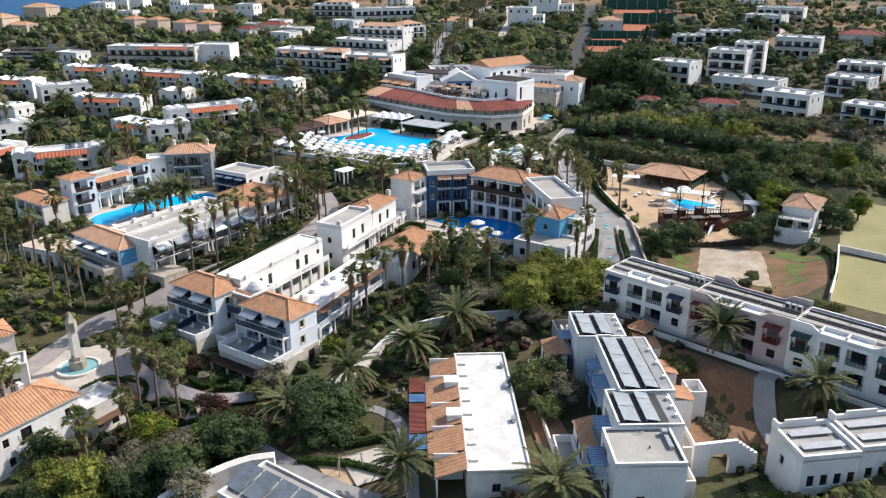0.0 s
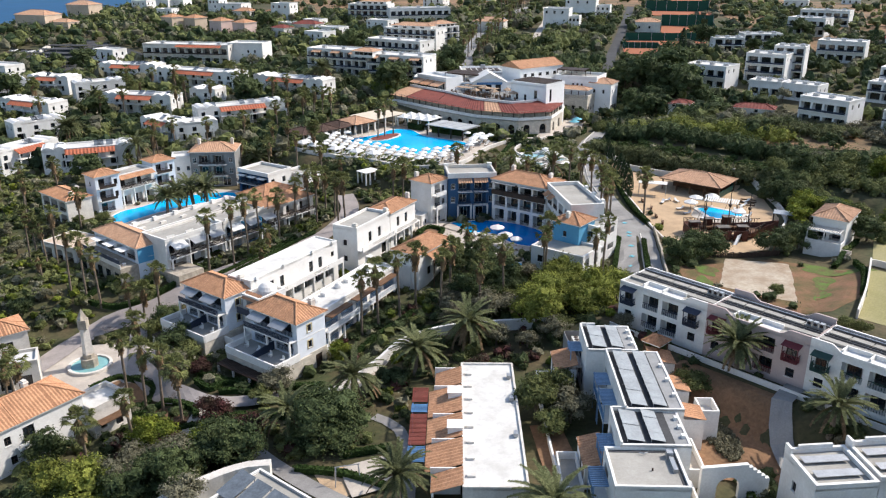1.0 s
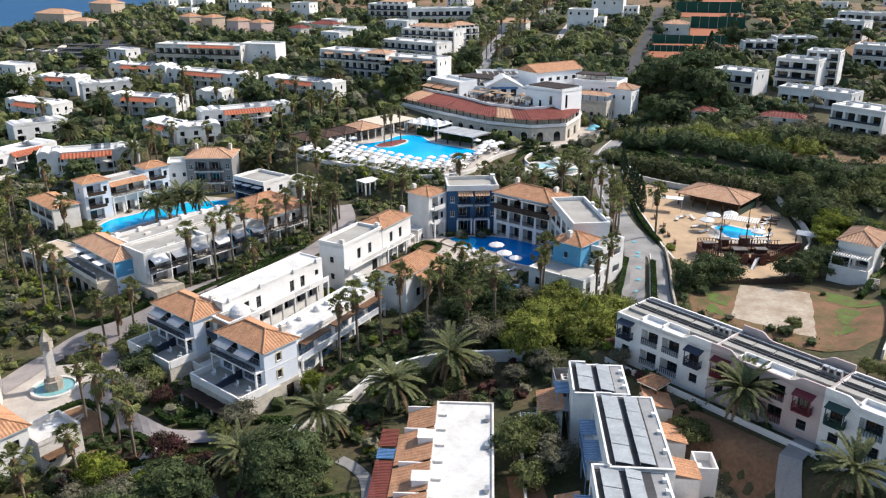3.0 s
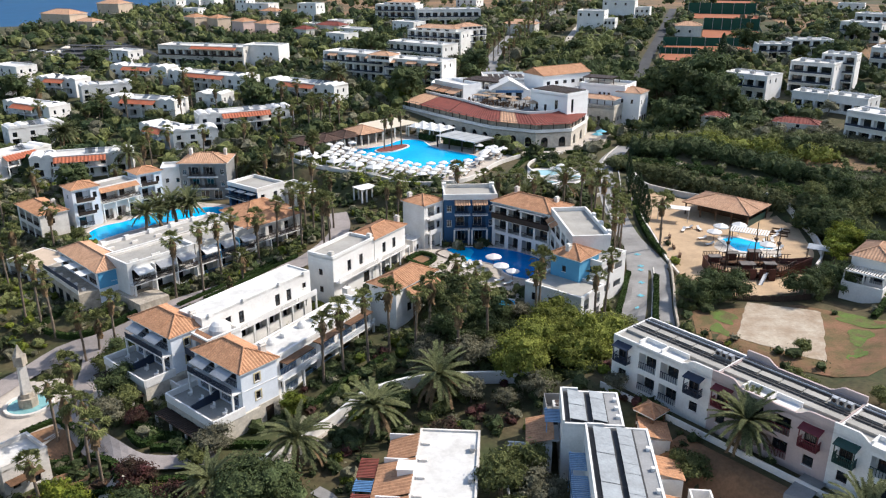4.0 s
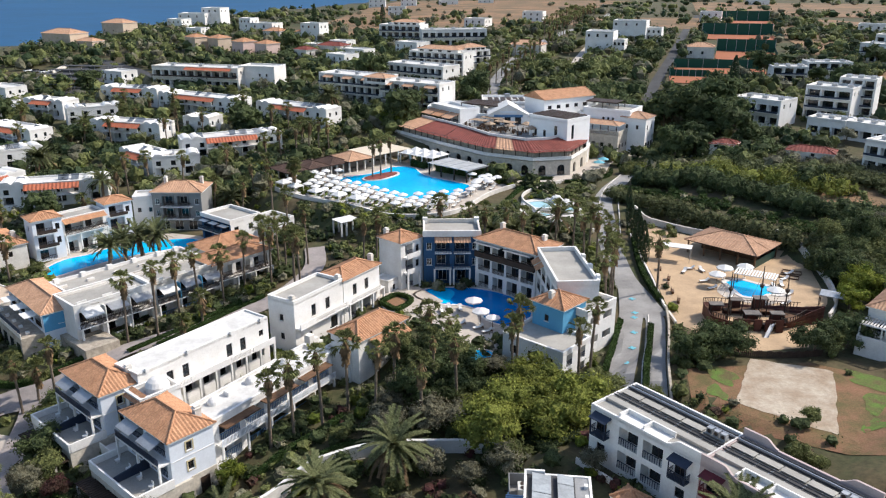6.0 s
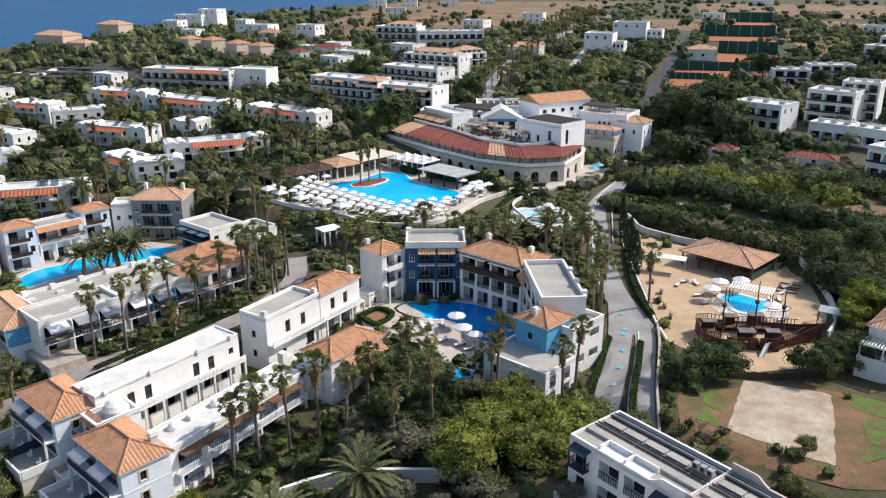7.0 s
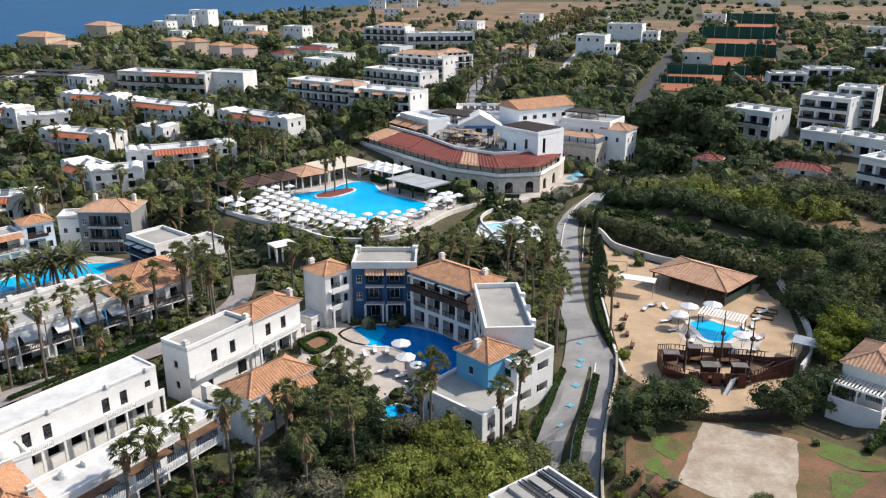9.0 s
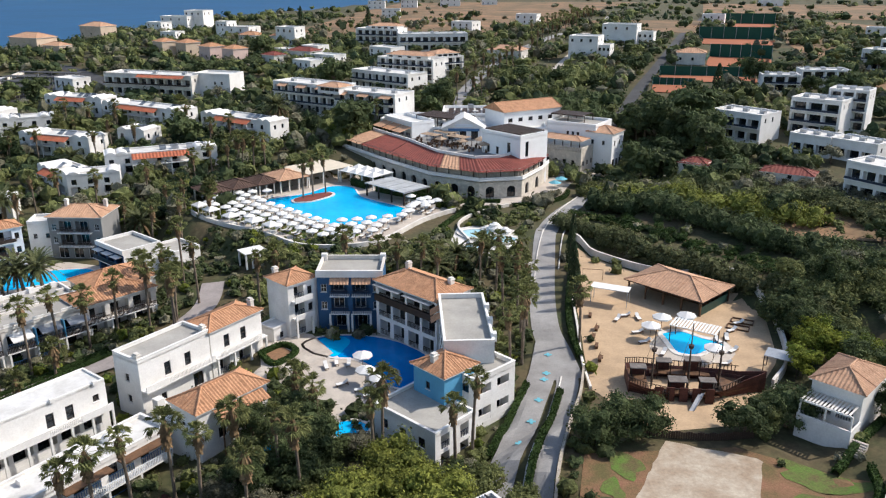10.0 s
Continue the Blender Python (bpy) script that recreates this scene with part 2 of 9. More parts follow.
def ground_sheet():
    xs = [-3000, -2000, -1300, -900, -650, -500, -420, -360] + [-320 + 10 * i for i in range(16)] + [-160 + 2 * i for i in range(180)] + [200 + 10 * i for i in range(16)] + [380, 450, 550, 700, 900, 1300, 2000, 3000]
    ys = [-1500, -700, -300, -120, -50, 0, 30] + [45 + 2 * i for i in range(157)] + [360 + 8 * i for i in range(28)] + [590, 620, 650, 680, 720, 770, 820, 870, 920, 980, 1040, 1100, 1180, 1270, 1400, 1600, 2000, 2800, 4000]
    m, k = M(), len(xs)
    m.v = [(x, y, G(x, y)) for y in ys for x in xs]
    m.f = [(j * k + i, j * k + i + 1, (j + 1) * k + i + 1, (j + 1) * k + i) for j in range(len(ys) - 1) for i in range(k - 1)]
    solo("ground", m, GROUND, "dry brown garden soil with patches of grass", "ground", "structure", smooth=True)


ground_sheet()
solo("sea", M().face((-6000, -2000, -26), (6000, -2000, -26), (6000, 6000, -26), (-6000, 6000, -26)), SEA, "deep blue sea behind the coast", "water", "structure")


def patch(name, poly, material, label, category="", off=0.08, step=2.0, kind="structure", z=None):
    """a sheet draped on the ground inside poly (a simple outline whose rows have one stretch each)"""
    m = M()
    y0, y1 = min(p[1] for p in poly), max(p[1] for p in poly)
    rows = max(2, int((y1 - y0) / step))
    wid = max(p[0] for p in poly) - min(p[0] for p in poly)
    cols = max(1, int(wid / step))
    grid = []
    for r in range(rows + 1):
        y = y0 + (y1 - y0) * min(0.9999, max(0.0001, r / rows))
        hits = sorted(a[0] + (b[0] - a[0]) * (y - a[1]) / (b[1] - a[1]) for a, b in zip(poly, poly[1:] + poly[:1]) if (a[1] <= y) != (b[1] <= y))
        x0, x1 = hits[0], hits[-1]
        grid.append([(x0 + (x1 - x0) * c / cols, y) for c in range(cols + 1)])
    m.v = [(x, y, (G(x, y) if z is None else z) + off) for row in grid for x, y in row]
    k = cols + 1
    m.f = [(r * k + c, r * k + c + 1, (r + 1) * k + c + 1, (r + 1) * k + c) for r in range(rows) for c in range(cols)]
    return solo(name, m, material, label, category, kind)


def smooth_line(pts, step=2.0):
    """points along a smooth curve through pts"""
    out, n = [], len(pts)
    P = [Vector(p) for p in pts]
    for i in range(n - 1):
        a, b, c, d = P[max(i - 1, 0)], P[i], P[i + 1], P[min(i + 2, n - 1)]
        k = max(1, int((c - b).length / step))
        for j in range(k):
            t = j / k
            out.append(0.5 * ((2 * b) + (c - a) * t + (2 * a - 5 * b + 4 * c - d) * t * t + (3 * b - a - 3 * c + d) * t ** 3))
    return out + [P[-1]]


ROADS = []


def strip(name, pts, width, material, label, category="road", off=0.1, z=None, kind="structure"):
    line = smooth_line([(x, y) for x, y in pts])
    m = M()
    for i, p in enumerate(line):
        d = (line[min(i + 1, len(line) - 1)] - line[max(i - 1, 0)]).normalized()
        nrm = Vector((-d.y, d.x))
        for s in (-0.5, -0.17, 0.17, 0.5):
            q = p + nrm * s * width
            m.v.append((q.x, q.y, (G(q.x, q.y) if z is None else z) + off))
    m.f = [(i * 4 + k, i * 4 + k + 1, i * 4 + k + 5, i * 4 + k + 4) for i in range(len(line) - 1) for k in range(3)]
    m.f = [tuple(reversed(q)) for q in m.f]
    ROADS.append((line, width / 2))
    return solo(name, m, material, label, category, kind)


def low_wall(name, pts, thick, height, material, label, base=-0.6, category="wall", kind=""):
    """a wall that follows the ground along a smooth line"""
    line = smooth_line([(x, y) for x, y in pts], 1.5)
    m = M()
    for i, p in enumerate(line):
        d = (line[min(i + 1, len(line) - 1)] - line[max(i - 1, 0)]).normalized()
        nrm = Vector((-d.y, d.x)) * thick / 2
        g = G(p.x, p.y)
        for q, z in ((p - nrm, g + base), (p + nrm, g + base), (p + nrm, g + height), (p - nrm, g + height)):
            m.v.append((q.x, q.y, z))
    for i in range(len(line) - 1):
        a = i * 4
        for k in range(4):
            m.f.append((a + k, a + (k + 1) % 4, a + 4 + (k + 1) % 4, a + 4 + k))
    m.f += [(3, 2, 1, 0), tuple(len(m.v) - 4 + k for k in range(4))]
    return solo(name, m, material, label, category, kind)


# ---- building kit ----
FOOT = []


def rnd(a, b):
    return random.uniform(a, b)


def wall_panel(m, p0, p1, z0, z1, holes, depth=0.22):
    """the outer skin of a wall from p0 to p1 (outside on the right), with real openings; holes: u0, u1, v0, v1, depth"""
    d = Vector((p1[0] - p0[0], p1[1] - p0[1]))
    L = d.length
    d.normalize()
    nin = Vector((-d.y, d.x))

    def P(u, v, e=0.0):
        return (p0[0] + d.x * u + nin.x * e, p0[1] + d.y * u + nin.y * e, v)

    us = sorted({0, L, *(h[0] for h in holes), *(h[1] for h in holes)})
    vs = sorted({z0, z1, *(h[2] for h in holes), *(h[3] for h in holes)})
    for a, b in zip(us, us[1:]):
        for c, e in zip(vs, vs[1:]):
            u, v = (a + b) / 2, (c + e) / 2
            if not any(h[0] < u < h[1] and h[2] < v < h[3] for h in holes):
                m.face(P(a, c), P(b, c), P(b, e), P(a, e))
    for u0, u1, v0, v1, dep in holes:
        m.face(P(u0, v0), P(u1, v0), P(u1, v0, dep), P(u0, v0, dep))
        m.face(P(u1, v1), P(u0, v1), P(u0, v1, dep), P(u1, v1, dep))
        m.face(P(u0, v1), P(u0, v0), P(u0, v0, dep), P(u0, v1, dep))
        m.face(P(u1, v0), P(u1, v1), P(u1, v1, dep), P(u1, v0, dep))
        if dep > 0.6:
            m.face(P(u0, v0, dep), P(u1, v0, dep), P(u1, v1, dep), P(u0, v1, dep))


CACHE = {}


def window_meshes(w, h, frame_mat, kind):
    key = (round(w, 1), round(h, 1), frame_mat.name, kind)
    if key not in CACHE:
        w, h = key[0], key[1]
        f, t = M(), 0.09
        f.box(0, t, -0.04, 0.04, 0, h), f.box(w - t, w, -0.04, 0.04, 0, h)
        f.box(t, w - t, -0.04, 0.04, h - t, h), f.box(t, w - t, -0.04, 0.04, 0, t)
        n = max(1, round(w / 0.9)) if w > 1.0 else 2
        for i in range(1, n):
            f.box(w * i / n - 0.035, w * i / n + 0.035, -0.03, 0.03, t, h - t)
        if kind == "win":
            f.box(t, w - t, -0.025, 0.025, h * 0.52, h * 0.52 + 0.05)
        g = M().box(t * 0.5, w - t * 0.5, 0.0, 0.012, t * 0.5, h - t * 0.5)
        CACHE[key] = f.mesh("window_frame", frame_mat), g.mesh("pane", GLASS)
    return CACHE[key]


def rail_mesh(w, h, material, style):
    key = ("rail", round(w, 1), round(h, 1), material.name, style)
    if key not in CACHE:
        m = M()
        if style == "solid":
            m.box(0, w, -0.06, 0.06, 0, h)
        else:
            n = max(2, int(w / (0.32 if style == "bars" else 0.24)))
            r = 0.03 if style == "bars" else 0.055
            line = [(0, h)]
            for i in range(n + 1):
                u = r + (w - 2 * r) * i / n
                line += [(u - r, h - 0.08), (u - r, 0), (u + r, 0), (u + r, h - 0.08)]
            line = [p for k, p in enumerate(line) if k not in (1, len(line) - 1)] + [(w, h)]
            fr, bk = [(x, -0.035, z) for x, z in line], [(x, 0.035, z) for x, z in line]
            k = len(line)
            m.v += fr + bk
            m.f += [tuple(range(k)), tuple(reversed(range(k, 2 * k)))] + [((q + 1) % k, q, k + q, k + (q + 1) % k) for q in range(k)]
        CACHE[key] = m.mesh("railing", material)
    return CACHE[key]


def put(name, mesh, parent, p0, d, u, v, e=0.0, label=""):
    """a shared mesh set on a wall that starts at p0 and runs along d: u along, v up, e inwards"""
    nin = (-d[1], d[0])
    ob = new(name, mesh)
    ob.parent = parent
    ob.matrix_basis = Matrix.Translation((p0[0] + d[0] * u + nin[0] * e, p0[1] + d[1] * u + nin[1] * e, v)) @ Matrix.Rotation(math.atan2(d[1], d[0]), 4, "Z")
    if label:
        tagged(ob, label)
    return ob


def tile_plane(m, e0, e1, t0, t1, step=0.24, amp=0.05):
    """a roof slope of barrel tiles: eave e0-e1, ridge t0-t1"""
    e0, e1, t0, t1 = map(Vector, (e0, e1, t0, t1))
    d = (e1 - e0)
    L = d.length
    d.normalize()
    up = (t0 - e0) - d * (t0 - e0).dot(d)
    S = up.length
    up.normalize()
    n = d.cross(up)
    a, b = (t0 - e0).dot(d), (t1 - e0).dot(d)
    k = max(4, int(L / step / 2) * 2)
    us = sorted({L * i / k for i in range(k + 1)} | {min(max(a, 0), L), min(max(b, 0), L)})
    base = len(m.v)
    for i, u in enumerate(us):
        top = S if a <= u <= b else (S * u / a if u < a and a > 0 else (S * (L - u) / (L - b) if L > b else S))
        o = n * (amp if i % 2 else -amp)
        m.v += [tuple(e0 + d * u + o), tuple(e0 + d * u + up * max(0.0, top) + o)]
    for i in range(len(us) - 1):
        q = base + 2 * i
        m.f.append((q, q + 2, q + 3, q + 1))


def ridge(m, a, b, r=0.13):
    m.tube([a, b], [r, r], 6)


def hip_roof(th, x0, x1, y0, y1, z, pitch=0.36, material=None, over=0.4, step=0.24, name="roof", ends=(True, True), label="", soffit=None):
    material = material or TILE
    x0, x1, y0, y1 = x0 - over, x1 + over, y0 - over, y1 + over
    m, W, L = M(), y1 - y0, x1 - x0
    cap = M()
    if L >= W:
        h = W / 2 * pitch
        ra, rb = x0 + (W / 2 if ends[0] else 0), x1 - (W / 2 if ends[1] else 0)
        ym = (y0 + y1) / 2
        A, B = (ra, ym, z + h), (rb, ym, z + h)
    else:
        h = L / 2 * pitch
        ra, rb = y0 + (L / 2 if ends[0] else 0), y1 - (L / 2 if ends[1] else 0)
        xm = (x0 + x1) / 2
        A, B = (xm, ra, z + h), (xm, rb, z + h)
    c = [(x0, y0, z), (x1, y0, z), (x1, y1, z), (x0, y1, z)]
    if L >= W:
        tile_plane(m, c[0], c[1], A, B, step), tile_plane(m, c[2], c[3], B, A, step)
        tile_plane(m, c[1], c[2], B, B, step), tile_plane(m, c[3], c[0], A, A, step)
        hips = ((c[0], A), (c[3], A), (c[1], B), (c[2], B))
    else:
        tile_plane(m, c[1], c[2], A, B, step), tile_plane(m, c[3], c[0], B, A, step)
        tile_plane(m, c[0], c[1], A, A, step), tile_plane(m, c[2], c[3], B, B, step)
        hips = ((c[0], A), (c[1], A), (c[2], B), (c[3], B))
    ob = part(name, m, material, th, label)
    for a, b in (*hips, (A, B)):
        if (Vector(a) - Vector(b)).length > 0.3:
            ridge(cap, Vector(a) + Vector((0, 0, 0.04)), Vector(b) + Vector((0, 0, 0.04)))
    part("ridge_tiles", cap, material, ob)
    s = M().box(x0 + 0.06, x1 - 0.06, y0 + 0.06, y1 - 0.06, z - 0.2, z - 0.06)
    part("eave_board", s, soffit or WHITE, ob)
    return ob


def flat_roof(th, x0, x1, y0, y1, z, wallm, roofm=None, par=0.45, t=0.28):
    wallm = OFFWHITE if wallm is BLUEPL else wallm
    part("flat_roof", M().box(x0 + t, x1 - t, y0 + t, y1 - t, z - 0.25, z), roofm or ROOFW, th)
    m = M()
    m.box(x0, x1, y0, y0 + t, z - 0.25, z + par), m.box(x0, x1, y1 - t, y1, z - 0.25, z + par)
    m.box(x0, x0 + t, y0 + t, y1 - t, z - 0.25, z + par), m.box(x1 - t, x1, y0 + t, y1 - t, z - 0.25, z + par)
    part("parapet", m, wallm, th)
    if par > 0.3:
        c = M()
        o = 0.05
        for a in ((x0 - o, x1 + o, y0 - o, y0 + t + o), (x0 - o, x1 + o, y1 - t - o, y1 + o), (x0 - o, x0 + t + o, y0 + t + o, y1 - t - o), (x1 - t - o, x1 + o, y0 + t + o, y1 - t - o)):
            c.box(*a, z + par, z + par + 0.08)
        part("coping", c, wallm, th)


def house(name, label, c, ang, L, W, zb, H, fac=None, roof="flat", wallm=None, roofm=None, pitch=0.36, category="house", group="", framem=None, railm=None, rails="bars",
          par=0.45, base=0.0, basem=None, deep=3.0, step=0.24, over=0.4, chimney=(), foot=True, ends=(True, True), skip=(), far=False):
    """A building unit. fac: openings by side f, r, b, l (seen from outside, from its left): (u, v, w, h, kind), kinds win, door, loggia, box, arch.
    base: height of a stone plinth. deep: how far the walls go below its floor."""
    wallm, framem, railm = wallm or WHITE, framem or DARKWD, railm or NAVY
    th = thing(name, label, category, (c[0], c[1], zb), ang, group)
    if foot:
        FOOT.append((c[0], c[1], ang, L / 2, W / 2))
    x, y = L / 2, W / 2
    sides = {"f": ((-x, -y), (x, -y)), "r": ((x, -y), (x, y)), "b": ((x, y), (-x, y)), "l": ((-x, y), (-x, -y))}
    todo = []
    for s, (p0, p1) in sides.items():
        if s in skip:
            continue
        m, holes = M(), []
        d = Vector((p1[0] - p0[0], p1[1] - p0[1]))
        d.normalize()
        for u, v, w, h, kind in (fac or {}).get(s, ()):
            dep = 1.5 if kind == "loggia" else 0.22
            if kind != "box":
                holes.append((u, u + w, v, v + h, dep))
            todo.append((p0, d, u, v, w, h, kind, dep))
        wall_panel(m, p0, p1, base if base else -deep, H, holes)
        part("wall", m, wallm, th)
        if base:
            mb = M()
            wall_panel(mb, p0, p1, -deep, base, [])
            part("plinth", mb, basem or STONE, th, "rough sandstone plinth")
    for p0, d, u, v, w, h, kind, dep in todo:
        if far:
            _, gm = window_meshes(w if kind != "loggia" else w - 0.4, h, framem, "win")
            put("window_pane", gm, th, p0, d, u + (0.2 if kind == "loggia" else 0), v, dep - 0.05)
            continue
        if kind in ("win", "door", "arch"):
            fm, gm = window_meshes(w, h, framem, kind)
            ob = put("window" if kind == "win" else "glazed_door", fm, th, p0, d, u, v, dep - 0.04)
            pane = new("pane", gm)
            pane.parent = ob
            if kind == "win":
                put("sill", CACHE.setdefault(("sill", round(w, 1)), M().box(-0.08, w + 0.08, -0.10, 0.12, -0.09, -0.004).mesh("sill", WHITE)), th, p0, d, u, v)
        elif kind == "loggia":
            fm, gm = window_meshes(min(1.8, w - 0.6), h - 0.4, framem, "door")
            ob = put("glazed_door", fm, th, p0, d, u + 0.3, v + 0.02, dep - 0.06)
            pane = new("pane", gm)
            pane.parent = ob
            put("railing", rail_mesh(w, 0.95, railm, rails), th, p0, d, u, v, 0.08)
        elif kind == "box":
            bx = put("box_balcony", CACHE.setdefault(("bbx", round(w, 1), railm.name), M().box(0, w, -1.0, 0, -0.14, 0).mesh("balcony_floor", railm)), th, p0, d, u, v, 0.0, "painted wooden box balcony")
            for nm, mm in box_balcony_parts(w, h, railm):
                q = new(nm, mm)
                q.parent = bx
            fm, gm = window_meshes(min(1.4, w - 0.4), h - 0.5, framem, "door")
            ob = put("glazed_door", fm, th, p0, d, u + 0.3, v, -0.05)
            pane = new("pane", gm)
            pane.parent = ob
    if roof == "flat":
        flat_roof(th, -x, x, -y, y, H, wallm, roofm or ROOFW, par)
    elif roof == "hip":
        hip_roof(th, -x, x, -y, y, H, pitch, roofm or TILE, over, step, ends=ends)
    for cx, cy, ch in chimney:
        m = M().box(cx - 0.35, cx + 0.35, cy - 0.45, cy + 0.45, H - 0.3, H + ch)
        m.box(cx - 0.45, cx + 0.45, cy - 0.55, cy + 0.55, H + ch, H + ch + 0.12)
        m.box(cx - 0.3, cx + 0.3, cy - 0.4, cy + 0.4, H + ch + 0.12, H + ch + 0.4)
        part("chimney", m, OFFWHITE, th)
    return th


def box_balcony_parts(w, h, material):
    key = ("boxparts", round(w, 1), round(h, 1), material.name)
    if key not in CACHE:
        r = M()
        r.box(0, w, -1.0, -0.94, 0.9, 0.98), r.box(0, 0.06, -1.0, 0, 0.9, 0.98), r.box(w - 0.06, w, -1.0, 0, 0.9, 0.98)
        n = int(w / 0.2)
        for i in range(n + 1):
            r.box(w * i / n - 0.03, w * i / n + 0.03, -1.0, -0.94, 0, 0.9)
        for i in range(5):
            for xx in (0, w - 0.05):
                r.box(xx, xx + 0.05, -0.95 + 0.2 * i, -0.89 + 0.2 * i, 0, 0.9)
        p, p2 = (M().box(xx, xx + 0.1, -1.0, -0.9, 0, h) for xx in (0, w - 0.1))
        t = M()
        i = len(t.v)
        t.face((-0.15, -1.2, h - 0.12), (w + 0.15, -1.2, h - 0.12), (w + 0.15, 0.0, h + 0.25), (-0.15, 0.0, h + 0.25))
        t.face((-0.15, 0.0, h + 0.19), (w + 0.15, 0.0, h + 0.19), (w + 0.15, -1.2, h - 0.2), (-0.15, -1.2, h - 0.2))
        t.face((-0.15, -1.2, h - 0.2), (w + 0.15, -1.2, h - 0.2), (w + 0.15, -1.2, h - 0.12), (-0.15, -1.2, h - 0.12))
        CACHE[key] = (("railing", r.mesh("railing", material)), ("post", p.mesh("post", material)), ("post", p2.mesh("post", material)), ("canopy", t.mesh("canopy", material)))
    return CACHE[key]


def row(n, u0, du, v, w, h, kind):
    return [(u0 + du * i, v, w, h, kind) for i in range(n)]


# ---- roads, paths, courts ----
strip("road", [(59.6, 160), (58.7, 168), (57.6, 176), (58, 188.7), (59.4, 204.6), (61.6, 223.5), (66.5, 238.1), (74, 252)], 4.6, ROAD, "pale grey paved resort road")
strip("road", [(52, 122), (53, 131), (54.7, 140), (57.1, 149.5), (59.3, 158.5), (59.4, 163)], 3.2, ROAD, "grey paved lane beside the stone wall", off=0.14)
strip("road", [(46, 124), (48, 133.6), (50.8, 142.9), (53.4, 152.5), (55.8, 161.5), (57.6, 172)], 4.0, ROAD, "pale grey paved ramp with turquoise markings", off=0.22)
strip("path", [(13, 124), (7, 122.5), (1.2, 115), (-3.1, 108), (-9, 104)], 2.2, PAVE, "narrow beige garden path", "path")
strip("path", [(62, 99), (60, 94.3), (55.8, 90.6), (53.6, 84), (52.8, 78)], 2.6, ROAD, "curved grey paved footpath", "path", off=0.5)
strip("path", [(2, 101), (5.5, 97), (6.5, 88), (6, 78)], 1.6, ROAD, "grey footpath beside the bungalows", "path")
strip("road", [(-58, 128.5), (-56, 134), (-53.6, 141), (-49.5, 146), (-42.8, 148.3), (-37, 151.4), (-33.2, 155.8), (-27, 160.5), (-19, 166), (-10, 174), (-4.5, 188), (-6, 200)], 4.4, LANE, "pinkish paved lane between the villas", off=0.4)
strip("road", [(-44, 147), (-41.5, 137), (-38.5, 126), (-33.4, 118), (-28, 113), (-22.7, 109), (-17, 108.6), (-12.5, 109.6)], 3.1, LANE, "pinkish grey paved lane with pebble mosaics", off=0.55)
strip("path", [(-22.8, 108), (-23.6, 104.5), (-24.6, 101.5)], 3.0, PAVE, "beige paved path with pebble mosaic", "path", off=0.5)
strip("path", [(-16, 98.2), (-14.2, 95.6), (-9.8, 90.4), (-5.6, 86.0), (-1.5, 82.2), (2, 79.6)], 2.2, ROAD, "grey garden footpath", "path", off=0.3)
DARKPEB = mat("dark_pebbles", (0.14, 0.12, 0.115), 0.9, 0.2, 1.0, 8, 0.3)
for x, y, r, off in ((-49.0, 145.2, 1.8, 0.43), (-28.2, 113.0, 1.5, 0.575), (-23.4, 109.2, 1.5, 0.575), (-34.6, 119.6, 1.4, 0.575)):
    m = M()
    for r0, r1, n in ((0.92, 1.0, 4), (0.62, 0.72, 24), (0.0, 0.3, 4)):
        for k in range(n):
            a, b = 2 * math.pi * k / n + 0.5, 2 * math.pi * (k + 1) / n + 0.5
            m.face(*[(x + r * q * math.cos(w), y + r * q * math.sin(w), G(x, y) + off) for q, w in ((r0, a), (r1, a), (r1, b), (r0, b))])
    solo("pebble_mosaic", m, DARKPEB, "dark pebble mosaic set into the lane", "mosaic", "structure")
patch("plaza", [(-47 + 12 * math.cos(a), 129 + 11 * math.sin(a)) for a in [k * math.pi / 12 for k in range(24)]], PAVE, "round beige paved plaza", "plaza", 0.26, 1.5)
strip("road", [(40, 330), (42.1, 364), (52.7, 408), (61.5, 436), (74, 468.5), (88.9, 505), (119, 572), (150, 700)], 5.0, ROAD, "straight grey avenue lined with palms")
strip("road", [(72, 372), (77.6, 391.8), (87, 424), (96, 456), (108, 520)], 5.0, PAVE, "pale dirt road")
strip("road", [(84, 296), (94.3, 323.2), (106.4, 359.2), (131.5, 429.2), (172, 550), (215.8, 684)], 4.2, ASPH, "asphalt road towards the hills")
strip("road", [(-190, 440), (-150, 424), (-118, 396), (-100, 372)], 6.0, ASPH, "asphalt car park road")
patch("sand", [(66, 215.5), (78, 202.5), (93, 194), (95.5, 182), (92, 166), (86, 156.5), (79.5, 145.2), (69, 144.6), (66, 147), (62.6, 156.9), (62.8, 168), (63.6, 181), (63.8, 200)], SAND, "tan beach sand of the play area", "sand", 0.06)
patch("lawn", [(59.5, 141), (78.2, 141.5), (91.5, 134), (86, 121), (76, 115), (57, 127.5)], LAWN, "green lawn with bare red patches", "lawn", 0.05)
CORNERS = [(69.8, 142.6), (80.8, 138.8), (73.6, 121.4), (63.2, 129.4), (69.8, 142.6)]
CLINE = [Vector(a).lerp(Vector(b), k / 16) for a, b in zip(CORNERS, CORNERS[1:]) for k in range(16)]
patch("dirt_court", [(p.x + 0.1 * math.sin(i * 1.7) + 0.1 * math.sin(i * 0.61), p.y + 0.14 * math.sin(i * 2.3) + 0.16 * math.sin(i * 0.83)) for i, p in enumerate(CLINE)], COURT, "pale bare ball court", "court", 0.1, 0.7)


